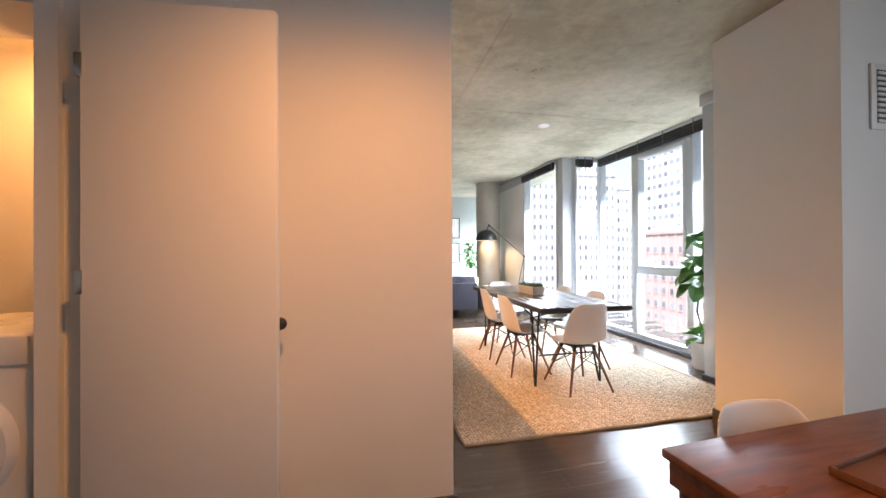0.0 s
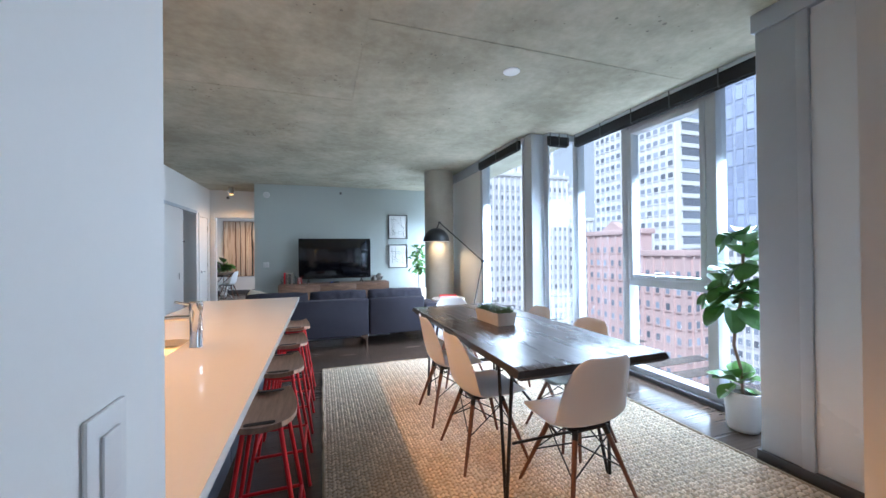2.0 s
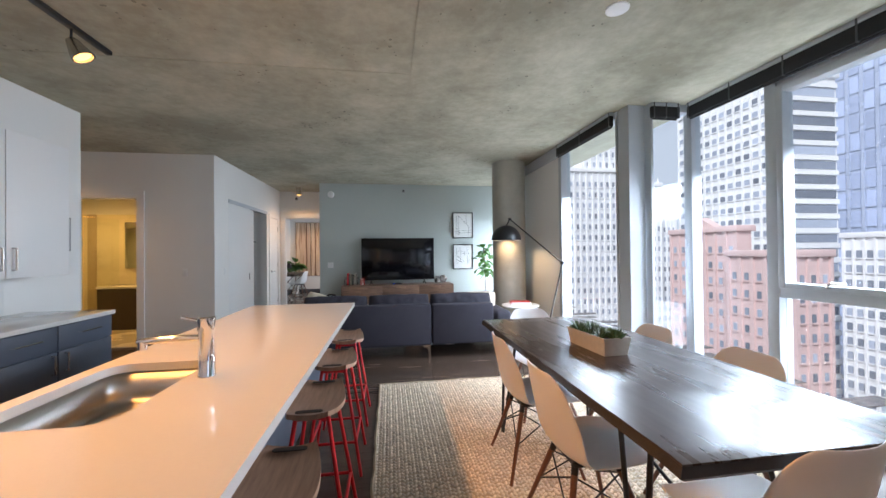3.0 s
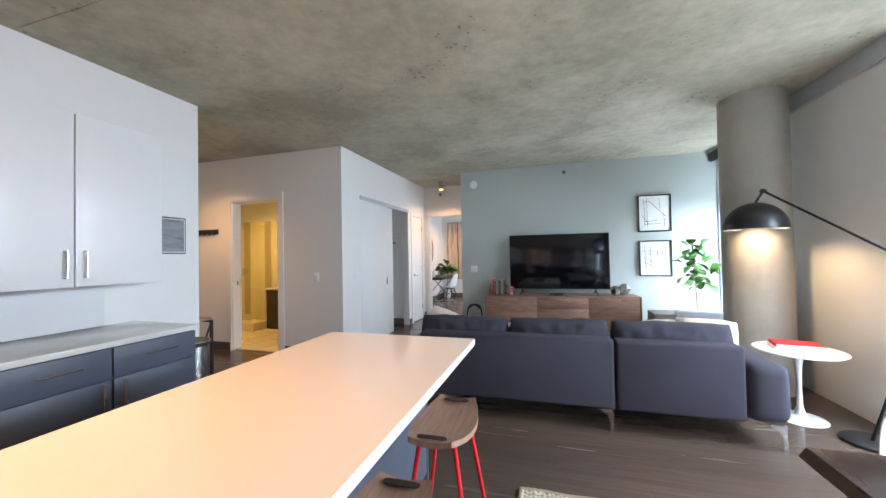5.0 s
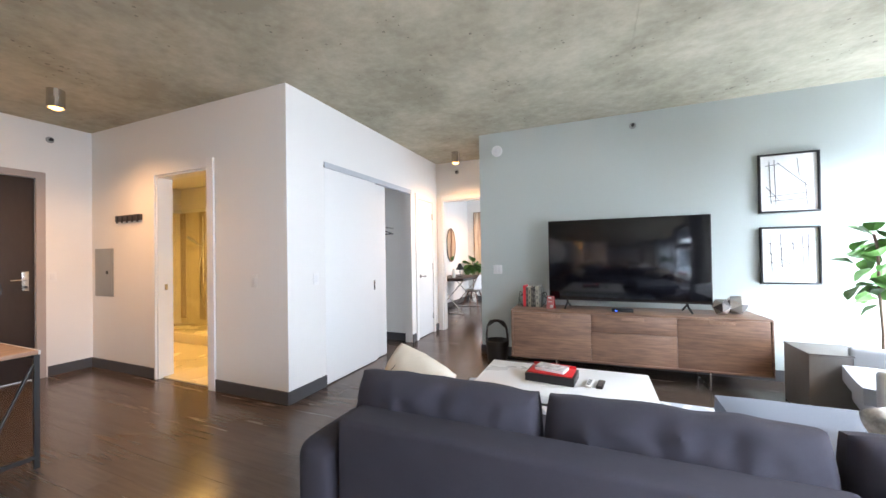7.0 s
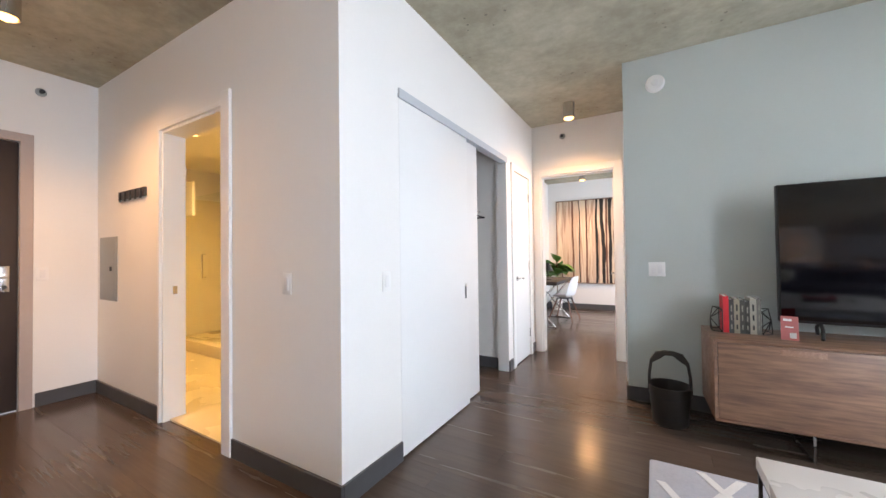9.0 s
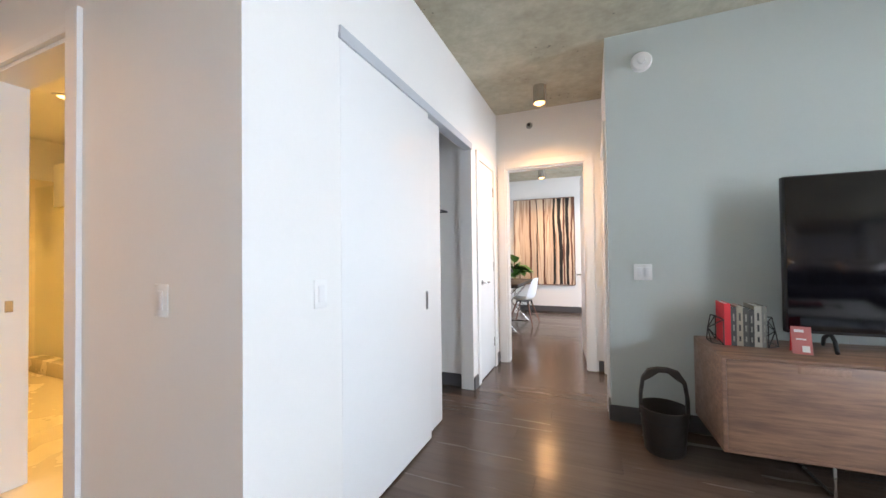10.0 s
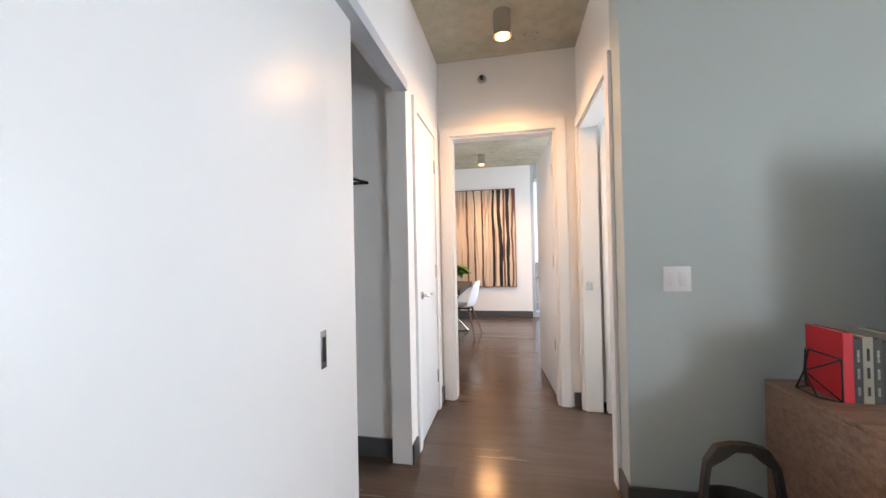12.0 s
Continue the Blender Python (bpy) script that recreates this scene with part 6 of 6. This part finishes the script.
part("foliage", bm, SUCC, dp)
tr = thing("desk_tray", pose(1.44, 0.62, 0.762, 0, 0, 8), "dark narrow tray lying on the desk", "tray")
part("base", box(-0.13, 0.13, -0.07, 0.07, 0, 0.008, 0.002), LEGWOOD, tr)
for b in ((-0.13, 0.13, 0.064, 0.07), (-0.13, 0.13, -0.07, -0.064), (-0.13, -0.124, -0.064, 0.064), (0.124, 0.13, -0.064, 0.064)):
    part("lip", box(*b, 0.008, 0.022, 0.001), LEGWOOD, tr)
cl = thing("ceiling_light", pose(0.28, 0.50, CEIL), "brushed steel cylinder ceiling light, switched on", "ceiling light", "cylinder ceiling lights")
part("housing", lathe([(0, 0), (0.062, 0), (0.062, -0.165), (0.056, -0.165), (0.056, -0.135), (0.0, -0.135)], 32), STEEL, cl)
part("bulb", lathe([(0, -0.185), (0.025, -0.182), (0.046, -0.168), (0.05, -0.15), (0, -0.137)], 24), BULB, cl, "glowing bulb")

# ---------- bedroom ----------
pt = thing("abstract_painting", pose(0, 15.2, 0), "large abstract painting of brown and cream vertical streaks", "painting")
PX0, PX1, PZ0, PZ1 = -2.26, -0.985, 0.57, 2.43
STREAK = bpy.data.materials.new("streaked_paint")
STREAK.use_nodes = True
nt = STREAK.node_tree
co_, mp_, nz, rp = nt.nodes.new("ShaderNodeTexCoord"), nt.nodes.new("ShaderNodeMapping"), nt.nodes.new("ShaderNodeTexNoise"), nt.nodes.new("ShaderNodeValToRGB")
mp_.inputs["Scale"].default_value = (5.0, 1.0, 0.28)
nz.inputs["Scale"].default_value, nz.inputs["Detail"].default_value, nz.inputs["Distortion"].default_value = 1.0, 5.0, 0.5
nt.links.new(co_.outputs["Object"], mp_.inputs[0])
nt.links.new(mp_.outputs[0], nz.inputs["Vector"])
nt.links.new(nz.outputs[0], rp.inputs[0])
els = rp.color_ramp.elements
els[0].position, els[0].color = 0.38, (0.035, 0.018, 0.015, 1)
els[1].position, els[1].color = 0.75, (0.60, 0.55, 0.46, 1)
for pos, col in ((0.42, (0.16, 0.07, 0.045, 1)), (0.45, (0.55, 0.42, 0.30, 1)), (0.52, (0.70, 0.60, 0.46, 1)), (0.56, (0.36, 0.22, 0.15, 1)), (0.59, (0.62, 0.48, 0.36, 1)), (0.66, (0.50, 0.38, 0.28, 1))):
    el = els.new(pos)
    el.color = col
nt.links.new(rp.outputs[0], nt.nodes["Principled BSDF"].inputs["Base Color"])
nt.nodes["Principled BSDF"].inputs["Roughness"].default_value = 0.6
part("canvas", box(PX0 + 0.012, PX1 - 0.012, -0.04, -0.004, PZ0 + 0.012, PZ1 - 0.012), STREAK, pt, "", False)
for b in ((PX0, PX1, PZ0, PZ0 + 0.012), (PX0, PX1, PZ1 - 0.012, PZ1), (PX0, PX0 + 0.012, PZ0 + 0.012, PZ1 - 0.012), (PX1 - 0.012, PX1, PZ0 + 0.012, PZ1 - 0.012)):
    part("frame_strip", box(b[0], b[1], -0.048, -0.002, b[2], b[3], 0.001), LEGWOOD, pt)
rnd = random.Random(31)
for sx_, sw_, sm in ((-1.90, 0.03, LEGWOOD), (-1.76, 0.016, EDGEWOOD), (-1.62, 0.03, LEGWOOD), (-1.40, 0.035, EDGEWOOD), (-1.28, 0.06, EDGEWOOD), (-1.20, 0.03, LEGWOOD), (-1.13, 0.05, EDGEWOOD), (-1.05, 0.03, LEGWOOD)):
    own = bmesh.new()
    z0_, z1_ = PZ0 + 0.014 + (rnd.uniform(0, 0.3) if sw_ < 0.02 else 0), PZ1 - 0.014
    lft, rgt = [], []
    for k in range(15):
        z_ = z0_ + (z1_ - z0_) * k / 14
        off = 0.035 * noise.noise(Vector((sx_ * 9, z_ * 1.3, 0))) + 0.012 * noise.noise(Vector((sx_ * 5, z_ * 6, 3)))
        half_ = sw_ * (0.35 + 0.5 * abs(noise.noise(Vector((sx_ * 3, z_ * 2.2, 8)))) + 0.15)
        lft.append(own.verts.new((sx_ + off - half_, -0.0425, z_)))
        rgt.append(own.verts.new((sx_ + off + half_, -0.0425, z_)))
    for k in range(14):
        own.faces.new((lft[k], rgt[k], rgt[k + 1], lft[k + 1]))
    part("brush_streak", own, sm, pt, "dark vertical brush streak", False)
bd = thing("bedroom_desk", pose(-2.14, 12.98, 0), "black desk on crossed steel legs", "desk")
part("top", box(-0.295, 0.43, -0.28, 1.10, 0.71, 0.77, 0.003), EDGEWOOD, bd)
for y in (-0.16, 0.95):
    part("cross_leg", tube((-0.27, y, 0.0), (0.38, y, 0.71), 0.013), CHROME, bd)
    part("cross_leg", tube((0.38, y, 0.0), (-0.27, y, 0.71), 0.013), CHROME, bd)
    part("foot_bar", tube((-0.28, y, 0.012), (0.39, y, 0.012), 0.012), CHROME, bd)
vs_ = thing("vase", pose(-2.02, 12.95, 0.77), "slender white vase on the bedroom desk", "vase")
part("body", lathe([(0, 0), (0.035, 0), (0.042, 0.06), (0.038, 0.14), (0.02, 0.18), (0.022, 0.20), (0.016, 0.20), (0, 0.17)], 24), POT, vs_)
copy_thing(nc, pose(-1.80, 13.66, 0, 0, 0, 82))
fg = fiddle_fig("leafy potted plant beside the bedroom desk", pose(-2.20, 14.85, 0), True, [(0, 0, 0.25), (0.02, 0, 0.7), (0, 0, 1.1)], [(0, 0, 0.75, 8, 0.10, 0.30), (0, 0, 1.0, 10, 0.12, 0.32)], None)
tl2 = thing("desk_lamp", pose(-2.0, 13.30, 0.77), "black cone desk lamp on the bedroom desk", "lamp")
part("base", lathe([(0, 0), (0.06, 0), (0.06, 0.012), (0, 0.014)], 24), BLACKMETAL, tl2)
part("stem", tube((0, 0, 0.01), (0, 0, 0.2), 0.008), BLACKMETAL, tl2)
part("shade", lathe([(0.03, 0.30), (0.10, 0.16), (0.095, 0.16), (0.025, 0.29)], 24), BLACKMETAL, tl2)
mr = thing("oval_mirror", pose(-2.43, 13.85, 1.51, 0, 0, 90), "oval wall mirror in a dark frame", "mirror")
own = lathe([(0, 0.0), (0.30, 0.0), (0.30, 0.01), (0, 0.01)], 40, None, Matrix.Rotation(radians(90), 4, "X"))
own.transform(Matrix.Diagonal((0.95, 1, 1.36, 1)))
part("pane", own, MIRROR, mr)
part("frame", sweep([(0.285 * math.cos(a * math.pi / 20), -0.006, 0.408 * math.sin(a * math.pi / 20)) for a in range(40)], 0.012, 8, None, True), BLACKMETAL, mr)
w = thing("window_5", pose(0, 0, 0), "bright bedroom window with slatted blinds", "window")
w["kind"] = "structure"
frame_bars(w, [("jamb", (1.0, 1.12, 11.5, 11.6, 0, CEIL)), ("jamb", (1.0, 1.12, 15.1, 15.2, 0, CEIL)), ("sill", (1.0, 1.12, 11.6, 15.1, 0, 0.10)), ("head", (1.0, 1.12, 11.6, 15.1, 2.7, CEIL))])
pane("pane", 1.05, 1.058, 11.6, 15.1, 0.10, 2.70, w)
w = thing("window_6", pose(0, 0, 0), "bright bedroom end window with slatted blinds", "window")
w["kind"] = "structure"
frame_bars(w, [("jamb", (-0.70, -0.64, 15.2, 15.32, 0, CEIL)), ("jamb", (0.94, 1.12, 15.2, 15.32, 0, CEIL)), ("sill", (-0.64, 0.94, 15.2, 15.32, 0, 0.10)), ("head", (-0.64, 0.94, 15.2, 15.32, 2.55, CEIL))])
pane("pane", -0.64, 0.94, 15.25, 15.258, 0.10, 2.55, w)
bl = thing("slatted_blind", pose(0, 0, 0), "white slatted blind in the bedroom window", "blind")
for i in range(40):
    part("slat", box(-0.63, 0.93, 15.16, 15.185, 0.30 + 0.056 * i, 0.303 + 0.056 * i), TRIM, bl, "", False)
part("head_rail", box(-0.63, 0.93, 15.15, 15.195, 2.53, 2.58), TRIM, bl)
part("ladder_cord", tube((-0.2, 15.17, 0.28), (-0.2, 15.17, 2.53), 0.002, None, 5), TRIM, bl)
part("ladder_cord", tube((0.6, 15.17, 0.28), (0.6, 15.17, 2.53), 0.002, None, 5), TRIM, bl)


# ---------- the city outside ----------
LIME = material("pale_terracotta", (0.82, 0.83, 0.85), 0.8, grain=0.3, scale=0.8, stain=0.3, stain_scale=0.15, tone=(0.70, 0.71, 0.73))
# red brick washed out to pink: haze and glare are mixed into the colour
BRICK = material("haze_paled_red_brick", (0.66, 0.50, 0.49), 0.9, grain=0.4, scale=2.5, stain=0.4, stain_scale=0.2, tone=(0.60, 0.44, 0.425))
PRECAST = material("white_precast", (0.80, 0.81, 0.82), 0.7, grain=0.2, scale=0.6, stain=0.2, stain_scale=0.1, tone=(0.70, 0.71, 0.73))
# distance haze is painted into these three colours, paler and bluer than the glass
BLUEGLASS = material("haze_paled_curtain_wall", (0.56, 0.63, 0.80), 0.25, metal=0.2, grain=0.3, scale=0.4, stain=0.4, stain_scale=0.08)
DARKGLASS = material("haze_paled_city_glass", (0.32, 0.36, 0.44), 0.2, grain=0.3, scale=0.5, random=0.5)
HAZEGLASS = material("haze_paled_tower_glass", (0.46, 0.53, 0.72), 0.3, grain=0.3, scale=0.4, random=0.2)
ROOF = material("grey_roofing", (0.30, 0.30, 0.30), 0.9, grain=0.4, scale=1.5, stain=0.4, stain_scale=0.2)
ASPH = material("street_asphalt", (0.09, 0.09, 0.095), 0.9, grain=0.4, scale=0.6, stain=0.4, stain_scale=0.05)
GROUND = -46.0
structure("ground", box(-1500, 1500, -1500, 1500, GROUND - 1, GROUND), ASPH, "grey city ground far below", "ground")


def building(label, x0, x1, y0, y1, top, mat, faces, cols, rows, ww, wh, z_low, arch=False, strip=False, roofmat=None, glassmat=None):
    """A tower with real recessed windows on the faces named; each face holds cols x rows of them."""
    b = thing("office_building", pose((x0 + x1) / 2, (y0 + y1) / 2, GROUND), label, "building")
    cxx, cyy = (x0 + x1) / 2, (y0 + y1) / 2
    hx, hy, hz = (x1 - x0) / 2, (y1 - y0) / 2, top - GROUND
    part("wall", box(-hx, hx, -hy, hy, 0, hz), mat, b, "", False)
    part("roof", box(-hx - 0.4, hx + 0.4, -hy - 0.4, hy + 0.4, hz, hz + 0.9, 0.05), roofmat or mat, b)
    for face, nc_, nr in faces:
        L = hy * 2 if face == "x" else hx * 2
        pitch, zp = L / nc_, (top - 1.5 - z_low) / nr
        w_, h_ = (pitch * ww, zp * wh)
        gl = bpy.data.meshes.new("window")
        if face == "x":
            own = box(-0.22, 0.06, -w_ / 2, w_ / 2, -h_ / 2, h_ / 2)
            own2 = box(-0.30, 0.0, -w_ / 2 - 0.12, w_ / 2 + 0.12, -h_ / 2 - 0.22, -h_ / 2)
        else:
            own = box(-w_ / 2, w_ / 2, -0.22, 0.06, -h_ / 2, h_ / 2)
            own2 = box(-w_ / 2 - 0.12, w_ / 2 + 0.12, -0.30, 0.0, -h_ / 2 - 0.22, -h_ / 2)
        own.to_mesh(gl)
        own.free()
        gl.materials.append(glassmat or DARKGLASS)
        slm = bpy.data.meshes.new("sill")
        own2.to_mesh(slm)
        own2.free()
        slm.materials.append(mat)
        for i in range(nc_):
            for j in range(nr):
                u = -L / 2 + pitch * (i + 0.5)
                z = z_low - GROUND + zp * (j + 0.5)
                loc = (-hx + 0.10, u, z) if face == "x" else (u, -hy + 0.10, z)
                ob = new("window", gl)
                ob.parent, ob.location = b, loc
                if not strip:
                    o2 = new("sill", slm)
                    o2.parent = ob
        if not strip:
            # piers between the window columns
            for i in range(nc_ + 1):
                u = -L / 2 + pitch * i
                own = box(-hx - 0.25, -hx + 0.01, u - pitch * 0.12, u + pitch * 0.12, 0, hz) if face == "x" else box(u - pitch * 0.12, u + pitch * 0.12, -hy - 0.25, -hy + 0.01, 0, hz)
                part("pier", own, mat, b, "", False)
        else:
            for j in range(nr + 1):
                z = z_low - GROUND + zp * j
                own = box(-hx - 0.30, -hx + 0.01, -hy, hy, z - zp * 0.16, z + zp * 0.16) if face == "x" else box(-hx, hx, -hy - 0.30, -hy + 0.01, z - zp * 0.16, z + zp * 0.16)
                part("spandrel", own, mat, b, "", False)
    return b


g = building("tall white terracotta office tower with paired windows and pinnacles", 36, 57, 74, 96, 18.2, LIME, (("y", 15, 20), ("x", 6, 18)), 0, 0, 0.30, 0.46, -29)
for i in range(12):
    part("pinnacle", tube((-10 + 20 * i / 11, -10.7, 64), (-10 + 20 * i / 11, -10.7, 66.5 + 1.5 * (i % 3 == 0)), 0.45, 0.08, 8), LIME, g)
g = building("slender white terracotta tower rising behind the shoulder block", 43.5, 54, 75.5, 90, 46, LIME, (("y", 7, 11),), 0, 0, 0.30, 0.5, 19)
for i in range(8):
    part("pinnacle", tube((-5 + 10 * i / 7, -7, 92), (-5 + 10 * i / 7, -7, 96), 0.5, 0.08, 8), LIME, g)
g = building("white terracotta wing with stepped pinnacles", 57, 61.5, 75, 92, 15.5, LIME, (("y", 4, 19),), 0, 0, 0.34, 0.46, -29)
for i in range(4):
    part("pinnacle", tube((-2 + 1.3 * i, -8.2, 61), (-2 + 1.3 * i, -8.2, 66.5 - 1.0 * i), 0.5, 0.08, 8), LIME, g)
building("lower white terracotta wing with paired windows", 61.5, 66, 76, 92, 8.5, LIME, (("y", 4, 16),), 0, 0, 0.34, 0.46, -29)
building("white modern office tower with banded windows", 74.5, 85.5, 60, 84, 34, PRECAST, (("x", 13, 24),), 0, 0, 0.62, 0.42, -32, strip=False)
building("white tower side face with dark strip windows", 74.5, 85.3, 58.6, 60, 33.6, PRECAST, (("y", 1, 24),), 0, 0, 0.92, 0.55, -34, strip=True)
bk_ = building("red brick hotel block with small paired windows, paled by painted haze", 49, 54, 38.5, 47, 0.3, BRICK, (("x", 5, 18), ("y", 3, 18)), 0, 0, 0.30, 0.42, -44, roofmat=BRICK)
bk2 = building("taller red brick block with a gabled parapet, paled by painted haze", 52, 54.5, 48.5, 61, 4.0, BRICK, (("x", 7, 19),), 0, 0, 0.30, 0.42, -44, roofmat=BRICK)
own = bmesh.new()
vs = [own.verts.new(p) for p in ((-1.4, -4, 50), (-1.4, 4, 50), (-1.4, 0, 52.5), (0.3, -4, 50), (0.3, 4, 50), (0.3, 0, 52.5))]
for f in ((0, 1, 2), (3, 5, 4), (0, 2, 5, 3), (1, 4, 5, 2), (0, 3, 4, 1)):
    own.faces.new([vs[i] for i in f])
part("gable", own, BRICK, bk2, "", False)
building("blue glass skyscraper with distance haze painted into its colours", 112, 150, 38, 77, 58, BLUEGLASS, (("x", 14, 21),), 0, 0, 0.60, 0.80, -40, glassmat=HAZEGLASS)
building("white low office block with a grid of square windows", 44, 70, 5, 22.5, -2.2, PRECAST, (("x", 9, 11),), 0, 0, 0.55, 0.55, -44, roofmat=ROOF)
building("pale green and cream mid-rise in the distance", 78, 95, 35, 53, 3, LIME, (("x", 13, 17),), 0, 0, 0.5, 0.5, -40)
building("grey parking structure with open decks", 45, 62, 24, 33, -20, PRECAST, (("x", 1, 5),), 0, 0, 0.95, 0.5, -44, strip=True, roofmat=ROOF)
building("pale stone office block beyond the living room", 40, 70, 100, 140, 12, LIME, (("y", 8, 16), ("x", 10, 16)), 0, 0, 0.5, 0.55, -35)


# ---------- floor planks ----------
PW, PL = 0.185, 1.35
plank_me = {}
rnd = random.Random(3)


def plank_mesh(length):
    key = round(length, 2)
    if key not in plank_me:
        own = box(0.0002, length - 0.0002, 0.0002, PW - 0.0002, -0.006, 0.0, 0.0004, None, 1)
        m_ = mesh_of(own, "plank")
        m_.materials.append(FLOORWOOD)
        plank_me[key] = m_
    return plank_me[key]


floor_ob = bpy.data.objects["floor"]
tmp_co, tmp_f = [], []
rows_ = int((15.2 + 3.0) / PW) + 1
for j in range(rows_):
    y = -3.0 + PW * j
    x = -5.0 - [0.0, 0.45, 0.9, 0.2, 0.7][j % 5]
    while x < 4.05:
        if 5.9 < y < 11.2 and x + PL > -4.9 and x < 2.6 and not (y > 8.0 and x + PL < -1.7) and not (y > 10.1 and x > -0.5):
            ob = new("plank", plank_mesh(PL))
            ob.location = (x, y, 0)
            ob.parent = floor_ob
        else:
            b = len(tmp_co)
            g = 0.0003
            tmp_co += [(x + g, y + g, 0), (x + PL - g, y + g, 0), (x + PL - g, y + PW - g, 0), (x + g, y + PW - g, 0), (x + g, y + g, -0.006), (x + PL - g, y + g, -0.006), (x + PL - g, y + PW - g, -0.006), (x + g, y + PW - g, -0.006)]
            tmp_f += [(b, b + 1, b + 2, b + 3), (b, b + 4, b + 5, b + 1), (b + 1, b + 5, b + 6, b + 2), (b + 2, b + 6, b + 7, b + 3), (b + 3, b + 7, b + 4, b)]
        x += PL
me = bpy.data.meshes.new("planks")
me.from_pydata(tmp_co, [], tmp_f)
me.materials.append(FLOORWOOD)
pk = new("planks", me)
pk.parent = floor_ob
tagged(pk, "dark brown wood planks", "", "", "stuff")
